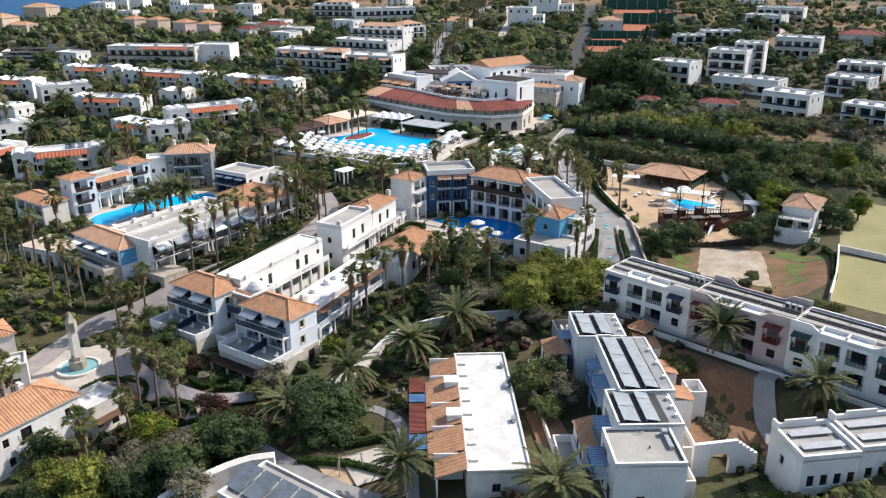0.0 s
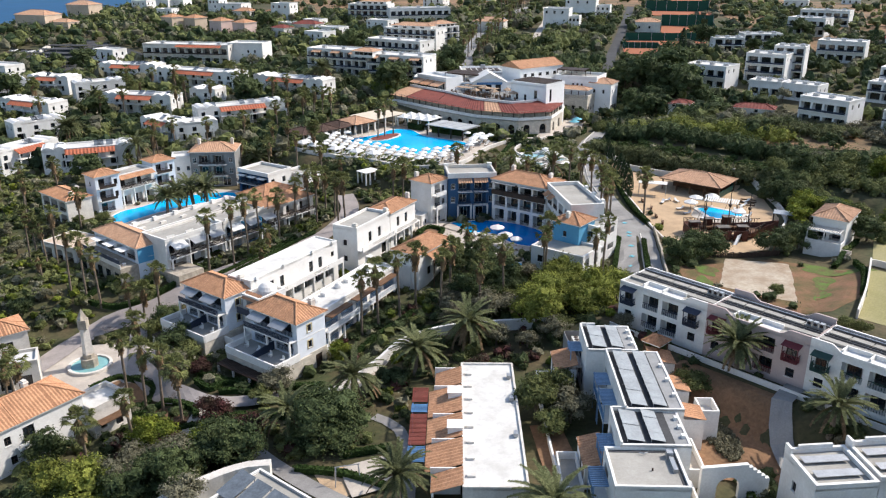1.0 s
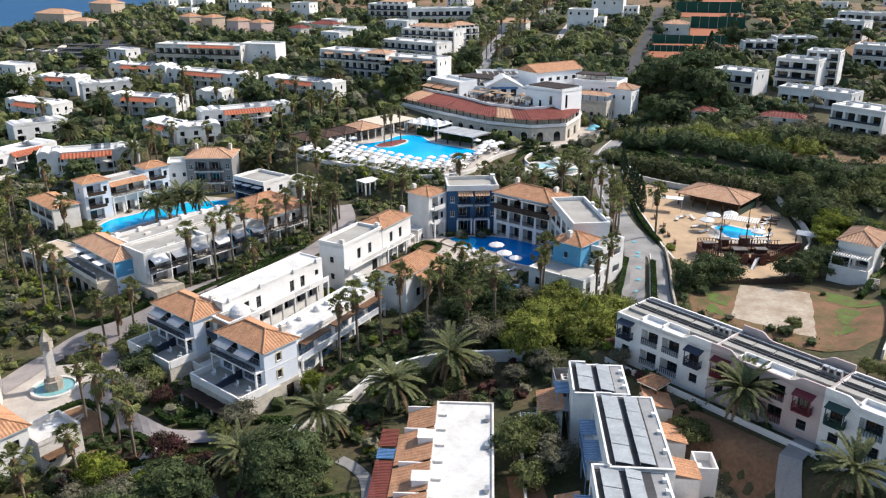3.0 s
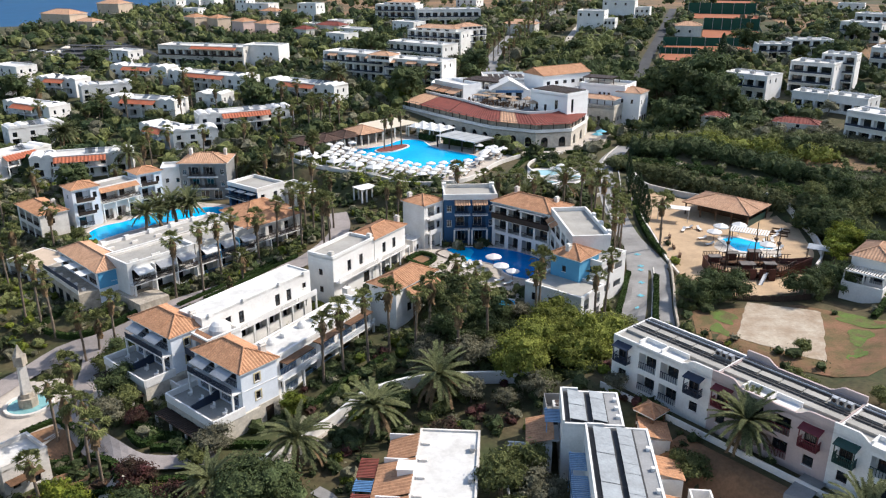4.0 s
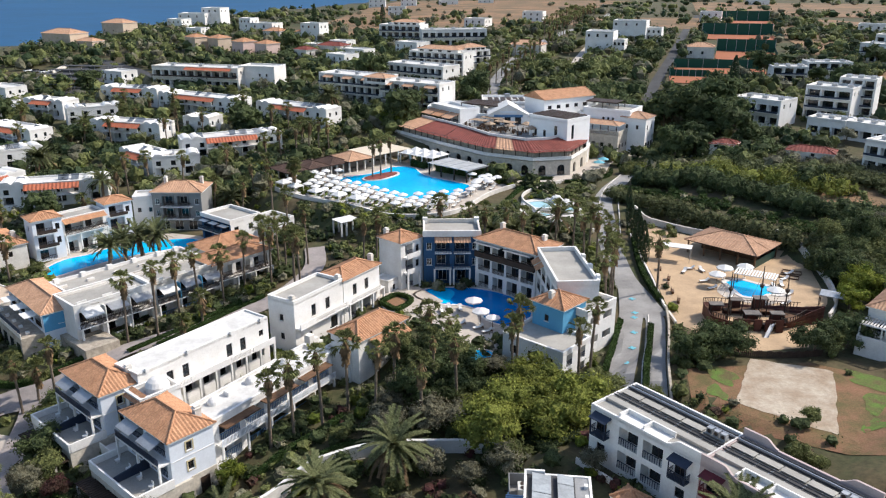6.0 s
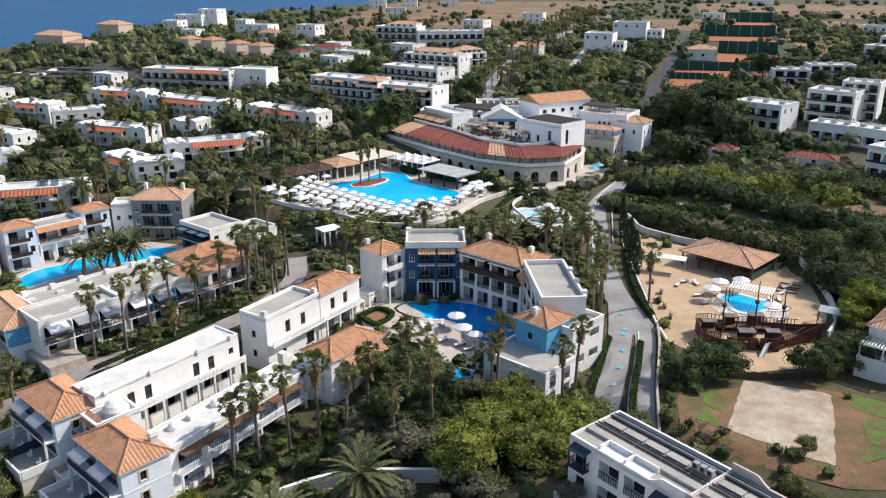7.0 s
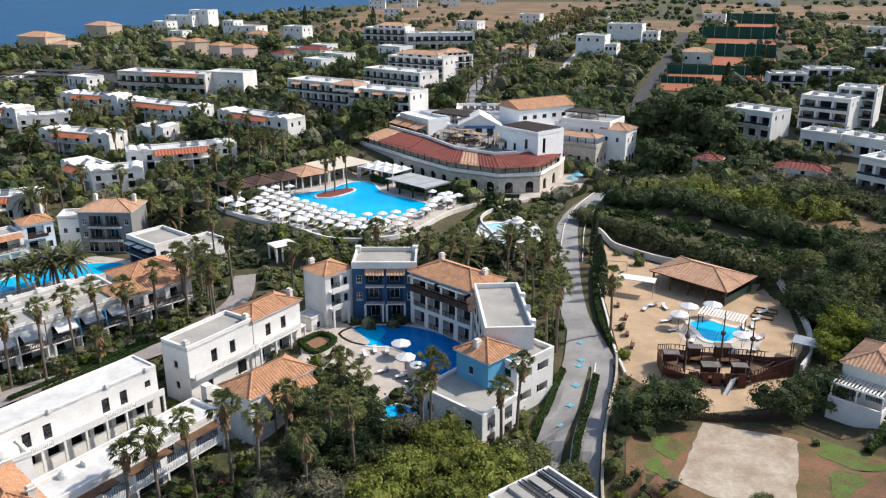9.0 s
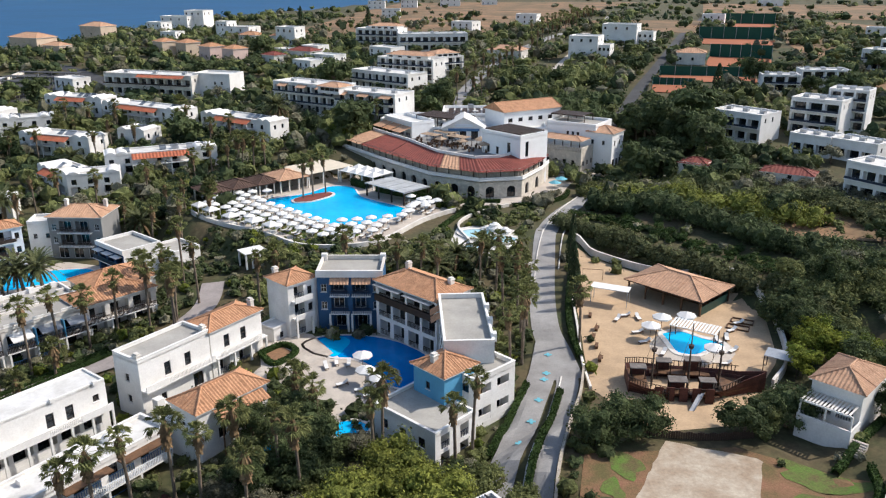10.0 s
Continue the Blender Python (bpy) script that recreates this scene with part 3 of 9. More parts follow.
def ragged(cx, cy, rx, ry, a, seed):
    """an uneven round outline"""
    ca, sa, out = math.cos(radians(a)), math.sin(radians(a)), []
    for k in range(40):
        w = 2 * math.pi * k / 40
        f = 1 + 0.22 * math.sin(3 * w + seed) + 0.13 * math.sin(5 * w + 2 * seed) + 0.07 * math.sin(11 * w + seed)
        u, v = rx * f * math.cos(w), ry * f * math.sin(w)
        out.append((cx + u * ca - v * sa, cy + u * sa + v * ca))
    return out


for cx, cy, rx, ry, a, sd in ((86.4, 134.6, 5.6, 2.2, -32, 1), (63.6, 137.6, 1.9, 3.2, 20, 2), (106, 171, 4.5, 3, -40, 3), (82.5, 129.5, 3.4, 1.6, 50, 4), (79, 123.5, 2.2, 1.2, 40, 6), (61.6, 132.4, 1.2, 2.2, 10, 5)):
    patch("grass_patch", ragged(cx, cy, rx, ry, a, sd), GRASS, "watered green grass patch", "lawn", 0.09, 0.6)
patch("pitch", [(92, 132), (112, 112), (96, 92), (78, 112)], TURF, "dry yellow green football pitch", "pitch", 0.06)
patch("pitch", [(113.5, 165.5), (133, 146), (113.5, 114), (94, 134)], TURF, "dry yellow green football pitch", "pitch", 0.06)
patch("garden_bed", [(39, 102), (47, 103), (57, 91), (52, 78), (42, 81), (40, 90)], SOIL, "bare red garden soil between the blocks", "soil", 0.2, 1.0)
patch("garden_bed", [(-45, 122.4), (-41.4, 125.4), (-37.6, 120.8), (-34.2, 116.8), (-36.6, 113.6)], SOIL, "bare brown soil bed framed by a hedge", "soil", 0.34, 1.0)
patch("garden_bed", [(-34.4, 106), (-34.4, 110.2), (-31, 112.8), (-27.6, 110), (-25.2, 107), (-25, 104.6)], SOIL, "bare brown soil bed with low shrubs", "soil", 0.3, 1.0)
patch("pool_paving", [(9.8, 174.6), (13.2, 178.6), (17.6, 178.2), (23, 170.4), (17.4, 162.6), (12.4, 165.2)], PAVE, "beige paving between the house and the pool", "paving", 0.14, 1.0)
patch("garden_bed", [(11.6, 169.4), (14.2, 172.4), (16.6, 170.1), (14.4, 166.2)], SOIL, "small dry bed framed by a clipped hedge", "soil", 0.24, 0.6)
patch("garden_bed", [(23, 94), (27, 94), (27.4, 86), (24, 80), (23, 84)], SOIL, "bare red soil beside the bungalows", "soil", 0.3, 1.0)
patch("clay_ground", [(84, 398), (101, 390), (110, 408), (90, 416)], CLAY, "bare red clay field", "soil", 0.15, 5)
for i, pl in enumerate(([(-70, 500), (-20, 505), (62, 500), (118, 680), (175, 860), (230, 1000), (-40, 1000), (-60, 800), (-62, 650)], [(90, 560), (200, 500), (330, 520), (300, 640), (120, 640)], [(185, 345), (330, 330), (390, 520), (260, 640), (200, 470)], [(104, 214), (135, 205), (150, 225), (118, 236)], [(220, 700), (500, 640), (620, 900), (300, 1000)])):
    patch("dry_field", pl, FIELD, "dry red-brown field", "field", 0.2, 8)

patch("car_park", [(-150, 352), (-122, 352), (-112, 372), (-128, 404), (-151, 404)], ASPH, "dark asphalt car park", "car park", 0.12, 3.0)
low_wall("car_park_wall", [(-152.5, 340), (-152, 353), (-152.5, 378), (-152.7, 404)], 0.6, 1.6, OFFWHITE, "long white wall of the car park", -1.0)
patch("play_patch", [(-2.5, 89.5), (3.6, 91), (5, 84.5), (-0.5, 83)], PAVE, "small sandy playground patch", "playground", 0.3, 1.0)

# ---- pools ----


def pool(name, label, poly, z, water, rim=0.5, wmat=None):
    th = thing(name, label, "pool", (0, 0, z))
    line = [Vector(p) for p in smooth_line([*poly, poly[0]], 1.0)[:-1]]
    m = M()
    m.face(*[(p.x, p.y, water) for p in line])
    part("water", m, wmat or POOLW, th, "clear blue water")
    k, c = len(line), M()
    for i, p in enumerate(line):
        d = (line[(i + 1) % k] - line[i - 1]).normalized()
        n = Vector((d.y, -d.x))
        for q, zz in ((p, water - 0.3), (p, 0.14), (p + n * rim, 0.14), (p + n * rim, -0.6)):
            c.v.append((q.x, q.y, zz))
    for i in range(k):
        a, b = i * 4, (i + 1) % k * 4
        for j in range(3):
            c.f.append((a + j, a + j + 1, b + j + 1, b + j))
    part("coping", c, OFFWHITE, th, "pale stone pool edge")
    return th


def ccw(poly):
    s = sum(a[0] * b[1] - b[0] * a[1] for a, b in zip(poly, poly[1:] + poly[:1]))
    return poly if s > 0 else poly[::-1]


patch("hotel_forecourt", [(41, 243), (48, 243.5), (56, 246), (64, 248.5), (68, 255), (72, 268), (80, 276), (92, 276), (94, 284), (84, 290), (60, 276)], PAVE, "pale paved forecourt of the hotel", "deck", 0.1)
patch("pool_deck", [(-22, 236), (-11, 226), (1, 219), (10, 211.5), (19.5, 211.5), (26, 216.5), (33, 230), (40, 240), (30, 252), (12, 272), (-2, 274), (-20, 250)], PAVE, "pale paved pool deck", "deck", 0.05)
patch("deck_lawn", [(-17.5, 235), (-10, 229), (1.6, 222), (10.6, 215), (18.4, 215), (21, 220), (12, 222.5), (2, 228.5), (-8, 238.5)], GRASS, "grass between the parasols of the pool deck", "lawn", 0.1, 1.0)
pool("main_pool", "large bright blue main pool with a palm island", ccw([(-6.7, 245.9), (2.1, 253.2), (6.9, 260.4), (12.9, 260), (17.1, 250.4), (28.7, 240.2), (27.8, 233.9), (23.5, 229.6), (17.4, 226.4), (10.6, 228.2), (2.2, 237)]), 2.0, 0.10)
isl = thing("pool_island", "small red-earth island with palms in the main pool", "island", (0, 0, 2.0))
ip = ccw([(-0.3, 246.1), (2.4, 250.4), (8, 254.2), (9.6, 251.4), (5, 245), (0.9, 243.8)])
part("edge", M().prism([tuple(p) for p in smooth_line([*ip, ip[0]], 1.0)[:-1]], -0.3, 0.35), OFFWHITE, isl)
part("soil", M().prism([(4.2 + (p.x - 4.2) * 0.88, 248.6 + (p.y - 248.6) * 0.88) for p in smooth_line([*ip, ip[0]], 1.0)[:-1]], 0.3, 0.45), TILER, isl, "red gravel")
patch("pool_deck", [(15.5, 174.5), (19, 178.4), (29, 178.6), (35, 175.5), (40.3, 169.5), (39.5, 159), (34, 157), (27.5, 154), (21, 157), (18.5, 166)], PAVE, "beige paved deck round the lagoon", "deck", 0.05)
lagoon = pool("lagoon_pool", "deep blue lagoon pool beside the blue hotel wing", ccw([(17.4, 173.6), (19.8, 176.5), (23.6, 177.3), (28.5, 177), (33.5, 174.7), (38, 170.2), (38.8, 166.2), (38, 161.5), (37, 159), (34.4, 159.6), (32.2, 160.8), (30.3, 163.1), (29.5, 166.3), (26.5, 168.8), (22.8, 169.3), (19.8, 170.6)]), -2.2, 0.10, 0.5, POOLD)
part("shallow_end", M().face(*[(p.x, p.y, 0.106) for p in smooth_line([(18.2, 173.6), (19.6, 175.2), (20.8, 176.4), (23.4, 176.9), (25, 175), (24.4, 172), (23.6, 169.6), (22.4, 169.7), (20.2, 170.8), (18.2, 173.6)], 0.8)[:-1]][::-1]), POOLW, lagoon, "light turquoise shallow end")
patch("garden_court", [(3.5, 153), (9, 160), (13.5, 167), (18.5, 171), (20, 164.5), (15.5, 158), (9, 150.5)], PAVE, "beige paved court between the houses", "paving", 0.25, 1.0)
patch("garden_court", [(24, 152.8), (28, 155.6), (33, 156), (35, 151), (31, 147.6), (25.5, 148.6)], PAVE, "beige paving round the small pools", "paving", 0.08, 1.0)
pool("small_pool", "small round blue pool in the garden", ccw([(29 + 2.6 * math.cos(a), 147.6 + 2.2 * math.sin(a)) for a in [k * math.pi / 6 for k in range(12)]]), G(29, 147.6) + 0.25, 0.10)
pool("small_pool", "small blue pool hidden among palms", ccw([(19.5 + 2.6 * math.cos(a), 142.7 + 1.7 * math.sin(a)) for a in [k * math.pi / 6 for k in range(12)]]), G(19.5, 142.7) + 0.3, 0.10)
patch("pool_deck", [(-66, 190), (-60, 182), (-50, 184), (-40, 190), (-31, 203), (-33, 214), (-44, 217), (-56, 213), (-62, 202)], PAVE, "pale paved deck round the pool", "deck", 0.05)
pool("courtyard_pool", "long bright blue courtyard pool", ccw([(-62.5, 189.8), (-58.7, 187.2), (-55.8, 191.1), (-51.7, 196.1), (-47.7, 200), (-43.4, 203), (-39.8, 205.1), (-36.4, 206.8), (-34.6, 209.6), (-37, 212.6), (-41.6, 212.2), (-47.5, 210.6), (-51, 208.4), (-54.6, 205), (-57.6, 200.8), (-60.7, 198.2), (-62.1, 194.7)]), -4.2, 0.10)
pool("splash_pool", "small round splash pool on the sand", ccw([(p.x, p.y) for p in smooth_line([(76.4, 174.6), (79.4, 175.6), (82.4, 173.0), (84.9, 171.4), (84.6, 168.6), (82.2, 168.8), (79.9, 167.2), (77.4, 167.8), (76.9, 170.6), (76.4, 174.6)], 0.8)[:-1]]), 0.3, 0.08, 0.9)
patch("splash_deck", [(79.9 + 6.6 * math.cos(a), 169.6 + 6.0 * math.sin(a)) for a in [k * math.pi / 8 for k in range(16)]], PAVE, "pale paving round the splash pool", "deck", 0.12)

# ---- villas on stone terraces ----


def villa(c, label):
    up = row(2, 0.9, 5.1, 3.25, 4.0, 2.4, "loggia") + row(2, 0.9, 5.1, 0.3, 4.0, 2.5, "loggia")
    th = house("villa", label, c, -41, 11.0, 6.2, -4.0, 6.0, {"f": up, "r": [(2.3, 3.7, 0.8, 1.2, "win"), (2.3, 0.9, 0.8, 1.2, "win")], "l": [(2.5, 3.7, 0.8, 1.2, "win")]}, "hip", wallm=PALEBLUE, deep=7, group="front villas", pitch=0.5, railm=NAVY, chimney=((3.6, 2.2, 1.7),))
    part("balcony_slab", M().box(-5.4, 5.4, -4.7, -3.1, 2.95, 3.15), WHITE, th)
    for u in (-5.3, -0.05, 5.2):
        part("column", M().box(u - 0.14, u + 0.14, -4.66, -4.38, 0, 2.95), WHITE, th)
    b = part("balcony_railing", rail_mesh(10.6, 0.95, NAVY, "balusters"), None, th)
    b.location = (-5.3, -4.62, 3.15)
    for u in (-2.7, 2.4):
        aw = M()
        aw.face((u - 1.7, -4.9, 5.05), (u + 1.7, -4.9, 5.05), (u + 1.7, -3.0, 5.75), (u - 1.7, -3.0, 5.75))
        aw.face((u - 1.7, -3.0, 5.68), (u + 1.7, -3.0, 5.68), (u + 1.7, -4.9, 4.98), (u - 1.7, -4.9, 4.98))
        aw.face((u - 1.7, -4.9, 4.9), (u + 1.7, -4.9, 4.9), (u + 1.7, -4.9, 5.05), (u - 1.7, -4.9, 5.05))
        part("awning", aw, METAL, th, "pale grey canvas awning")
    part("terrace", M().box(-5.9, 5.9, -8.2, -3.1, -0.25, 0.02), ROOFG, th, "grey paved terrace")
    w = M().box(-5.9, 5.9, -8.3, -8.05, -0.3, 0.95).box(-5.95, -5.7, -8.05, -3.1, -0.3, 0.95).box(5.7, 5.95, -8.05, -3.1, -0.3, 0.95)
    part("terrace_wall", w, WHITE, th)
    dv = M()
    for a, b in (((-0.1, -8.0, 0.9), (-0.1, -3.2, 1.5)), ((0.1, -3.2, 1.5), (0.1, -8.0, 0.9))):
        dv.face((a[0], a[1], 0.02), (b[0], b[1], 0.02), b, a)
    dv.face((-0.1, -8.0, 0.9), (-0.1, -3.2, 1.5), (0.1, -3.2, 1.5), (0.1, -8.0, 0.9)).face((-0.1, -8.0, 0.02), (0.1, -8.0, 0.02), (0.1, -8.0, 0.9), (-0.1, -8.0, 0.9))
    part("divider", dv, NAVY, th, "sloping navy privacy screen")
    for u, v in ((2.3, 3.7), (2.3, 0.9)):
        part("window_surround", M().box(5.5, 5.56, -3.1 + u - 0.22, -3.1 + u - 0.02, v - 0.2, v + 1.4).box(5.5, 5.56, -3.1 + u + 0.82, -3.1 + u + 1.02, v - 0.2, v + 1.4).box(5.5, 5.56, -3.1 + u - 0.02, -3.1 + u + 0.82, v + 1.22, v + 1.4).box(5.5, 5.56, -3.1 + u - 0.02, -3.1 + u + 0.82, v - 0.2, v - 0.1), OCHRE, th, "ochre painted window surround")
    part("plinth", M().box(-5.85, 5.85, -8.2, -0.5, -6.5, -0.3), PALESTONE, th, "pale sandstone terrace plinth")
    part("plinth_side", M().box(5.5, 5.62, -0.5, 3.1, -7, -0.15), PALESTONE, th)
    part("side_door", M().box(5.62, 5.68, 0.6, 1.9, -3.2, -0.9), DARKWD, th, "dark wooden cellar door")
    part("string_course", M().box(5.5, 5.56, -3.0, 3.1, 2.9, 3.0), WHITE, th)
    # garden rooms under the terrace, shaded by a timber pergola
    for q in range(3):
        part("garden_door", M().box(-4.9 + 3.5 * q, -2.3 + 3.5 * q, -8.26, -8.2, -3.2, -1.3), GLASS, th, "dark glazed garden door")
    sl = part("pergola", M().prism([(-5.7, -10.4), (5.7, -10.4), (5.7, -8.35), (-5.7, -8.35)], -1.42, -1.3), DARKWD, th, "brown timber pergola roof")
    for q in range(24):
        part("slat", M().box(-5.65 + 0.48 * q, -5.5 + 0.48 * q, -10.5, -8.35, -1.3, -1.2), DARKWD, sl)
    for u in (-5.5, -1.9, 1.9, 5.5):
        part("pergola_post", M().box(u - 0.14, u + 0.14, -10.35, -10.07, -6.5, -1.42), OFFWHITE, th, "pale masonry post")
    for u in (-4.4, -1.6, 1.2, 4.0):
        ch = part("terrace_chair", M().box(u, u + 0.5, -5.6, -5.1, 0.4, 0.46).box(u, u + 0.5, -5.1, -5.05, 0.4, 0.95).box(u, u + 0.06, -5.6, -5.1, 0.02, 0.4).box(u + 0.44, u + 0.5, -5.6, -5.1, 0.02, 0.4), WHITE, th)
    return th


villa((-12.1, 122.4), "pale villa with orange hip roof and stone terrace facing the lane")
villa((-25.1, 133.5), "pale villa with orange hip roof beside the long wing")
th = house("link_block", "small white link block with a domed roof", (-16.8, 130.3), -41, 4.2, 6.0, -4.0, 5.4, {"f": [(1, 3.2, 2, 2.2, "loggia")]}, "flat", foot=False)
part("dome", M().tube([(0.2, 0.6, 5.4), (0.2, 0.6, 6.2), (0.2, 0.6, 6.8), (0.2, 0.6, 7.2), (0.2, 0.6, 7.35)], [1.75, 1.65, 1.25, 0.7, 0.1], 20), WHITE, th, "small whitewashed dome")
mm = M()
tile_plane(mm, (-2.0, -3.5, 5.3), (2.0, -3.5, 5.3), (-2.0, -2.0, 6.2), (2.0, -2.0, 6.2))
part("gable_roof", mm, TILE, th, "small tiled roof over the balcony")
part("balcony", M().box(-2.1, 2.1, -4.4, -3.0, 2.9, 3.1).box(-2.1, 2.1, -4.4, -4.28, 3.1, 4.0), NAVY, th, "dark navy balcony")
part("terrace", M().box(-2.1, 2.1, -7.4, -3.0, -2.2, -1.2).box(-2.1, 2.1, -7.5, -7.3, -1.2, -0.3), WHITE, th, "white walled terrace")
part("plinth", M().box(-2.0, 2.0, -7.3, 0, -6.5, -2.2), STONE, th, "sandstone plinth")
th = house("upper_wing", "long white flat-roofed wing above an arcade", (-14.4, 142.5), 55, 24, 5.4, -4.0, 7.2, {"f": [(4.6, 3.6, 1.1, 2.1, "win"), (7.3, 3.6, 1.1, 2.1, "win"), (15.4, 3.6, 1.1, 2.1, "win"), (18.1, 3.6, 1.1, 2.1, "win"), (22, 4.6, 0.9, 1.0, "win")] + row(7, 1.0, 3.2, 0.1, 2.6, 2.6, "loggia"), "r": [(2, 4.2, 0.8, 1.2, "win")]}, "flat", railm=WHITE, rails="solid", par=0.25)
part("ledge", M().box(-12, 12, -4.2, -2.7, 3.2, 3.4), WHITE, th, "white balcony ledge")
for a, b in ((-12, -8.2), (-4.4, 3.0), (7.4, 12)):
    part("ledge_wall", M().box(a, b, -4.2, -4.05, 3.4, 4.25), WHITE, th)
for a in (-8.2, 3.0):
    for q in range(16):
        part("baluster", M().box(a + 0.08 + q * 0.25, a + 0.2 + q * 0.25, -4.18, -4.07, 3.4, 4.12), WHITE, th)
    part("handrail", M().box(a, a + (3.8 if a < 0 else 4.4), -4.2, -4.05, 4.12, 4.25), WHITE, th)
for q in range(9):
    part("column", M().box(-11.9 + 2.95 * q, -11.6 + 2.95 * q, -4.15, -3.85, -0.5, 3.2), WHITE, th)
for a in (-10.5, -3.5, 4.5, 10.5):
    part("cornice_end", M().box(a - 0.3, a + 0.3, -3.0, -2.6, 7.2, 7.75), WHITE, th)
th = house("lower_wing", "long low white wing with balconies and timber pergolas", (-2.8, 134.8), 58, 24, 5.6, -6.0, 6.3, {"f": row(5, 1.2, 4.6, 3.2, 3.6, 2.4, "loggia") + row(5, 1.2, 4.6, 0.2, 3.6, 2.4, "loggia"), "l": [(2, 3.5, 0.9, 1.3, "win")]}, "flat", railm=BLUEWD, deep=4)
part("balcony_slab", M().box(-11.5, 11.5, -4.0, -2.8, 2.9, 3.1), WHITE, th)
for i in range(6):
    part("column", M().box(-11.3 + 4.5 * i - 0.15, -11.3 + 4.5 * i + 0.15, -3.95, -3.65, -2, 2.9), WHITE, th)
for i in range(3):
    part("pergola_roof", M().box(-10.8 + 7.6 * i, -4.6 + 7.6 * i, -4.3, -2.8, 5.55, 5.7), BROWNWD, th, "dark timber pergola roof")
for i in range(3):
    u = -8 + 7 * i
    part("roof_dome", M().tube([(u, 1.2, 6.3), (u, 1.2, 6.8), (u, 1.2, 7.15), (u, 1.2, 7.35)], [0.8, 0.75, 0.5, 0.06], 14), WHITE, th, "small white rooftop dome")
    part("roof_box", M().box(u + 2.4, u + 3.4, 0.8, 1.8, 6.3, 6.95), WHITE, th)
part("balcony_railing", rail_mesh(23, 0.95, PALEBLUE, "balusters"), None, th).location = (-11.5, -3.95, 3.1)
house("courtyard_link", "small white flat link house", (8.2, 147.0), 58, 6, 5, -5, 5.0, {"f": [(2, 1.5, 1, 1.6, "win")]}, "flat")
th = house("middle_house", "white two-storey house with grey flat roof", (-0.6, 160.0), 58, 12.5, 5.8, -3.5, 8.0, {"f": [(4.2, 4.3, 1.1, 2.1, "win"), (7.8, 4.3, 1.1, 2.1, "win"), (9.0, 0.2, 1.8, 2.2, "arch"), (3.2, 0.4, 0.9, 1.4, "win")], "l": [(2.4, 1.0, 0.9, 1.2, "win"), (2.4, 4.4, 0.9, 1.2, "win")]}, "flat", roofm=ROOFG, chimney=((-5.8, -2.2, 0.9), (5.8, -2.2, 0.9)))
part("ledge", M().box(-6.2, 6.2, -4.2, -2.9, 3.5, 3.7), WHITE, th)
part("balustrade", rail_mesh(8.0, 0.85, WHITE, "balusters"), None, th).location = (-2.4, -4.1, 3.7)
for a, b in ((-6.2, -2.4), (5.6, 6.2)):
    part("ledge_wall", M().box(a, b, -4.18, -4.02, 3.7, 4.6), WHITE, th)
part("stair", M().box(-5.6, -4.4, -5.4, -4.2, -1, 2.6).box(-4.4, -3.4, -5.4, -4.2, -1, 1.7).box(-3.4, -2.4, -5.4, -4.2, -1, 0.8), WHITE, th, "white outside stair")
th = house("middle_house", "white two-storey house with terracotta hip roof", (5.6, 169.9), 58, 10.5, 5.8, -3.5, 8.0, {"f": [(2.6, 4.3, 1.1, 2.1, "win"), (6.0, 4.3, 1.1, 2.1, "win"), (1.2, 0.2, 2.2, 2.4, "loggia"), (5.4, 0.2, 2.2, 2.4, "loggia")]}, "hip", chimney=((4.6, -1.4, 1.5),))
part("ledge", M().box(-5.2, 5.2, -4.2, -2.9, 3.5, 3.7), WHITE, th)
part("balustrade", rail_mesh(8.4, 0.85, WHITE, "balusters"), None, th).location = (-4.4, -4.1, 3.7)
for u in (-5.0, -1.7, 1.7, 5.0):
    part("column", M().box(u - 0.15, u + 0.15, -4.15, -3.85, -1, 3.5), WHITE, th)
house("pool_hut", "small white flat-roofed hut beside the house", (12.0, 176.8), 58, 4.0, 3.4, -2.8, 3.0, {"f": [(1.4, 0.9, 0.8, 1.1, "win")]}, "flat", par=0.25)
th = house("tile_house", "small white house with terracotta hip roof and lean-tos", (11.3, 148.8), 53, 11.2, 5.9, -3.5, 6.5, {"l": [(2.2, 3.2, 0.8, 1.0, "win")], "f": [(3, 1.5, 1.2, 1.6, "win")]}, "hip", pitch=0.5)
for u in (-1.4, 2.8):
    mm = M()
    tile_plane(mm, (u - 1.9, -5.0, 5.2), (u + 1.9, -5.0, 5.2), (u - 1.9, -3.2, 6.1), (u + 1.9, -3.2, 6.1))
    part("lean_to_roof", mm, TILE, th)
    part("lean_to_post", M().box(u - 1.8, u - 1.65, -4.9, -4.75, -3, 5.1), BROWNWD, th)

# ---- bungalow row with the bright roof ----
th = house("bungalow_row", "row of bungalows with bright white roof and tiled edge", (17.4, 91.7), 85, 29.3, 7.6, -4.6, 3.9, {"f": row(5, 2, 5.5, 1, 1.0, 1.2, "win"), "l": [(3, 1, 1, 1.2, "win")]}, "flat", wallm=OFFWHITE, par=0.25)
for i, (a, b) in enumerate(((-14.2, -10.6), (-10.3, -4.6), (-4.3, 1.2), (1.5, 8.4), (8.7, 13.6))):
    mm = M()
    tile_plane(mm, (b, 8.3 - (0.8 if i in (0, 4) else 0), 2.9), (a, 8.3 - (0.8 if i in (0, 4) else 0), 2.9), (b, 3.7, 4.2), (a, 3.7, 4.2), 0.3)
    part("tile_strip", mm, TILE, th, "orange tiled roof slope")
    part("party_wall", M().box(b + 0.03, b + 0.22, 4.0, 7.6, 0, 3.75), WHITE, th)
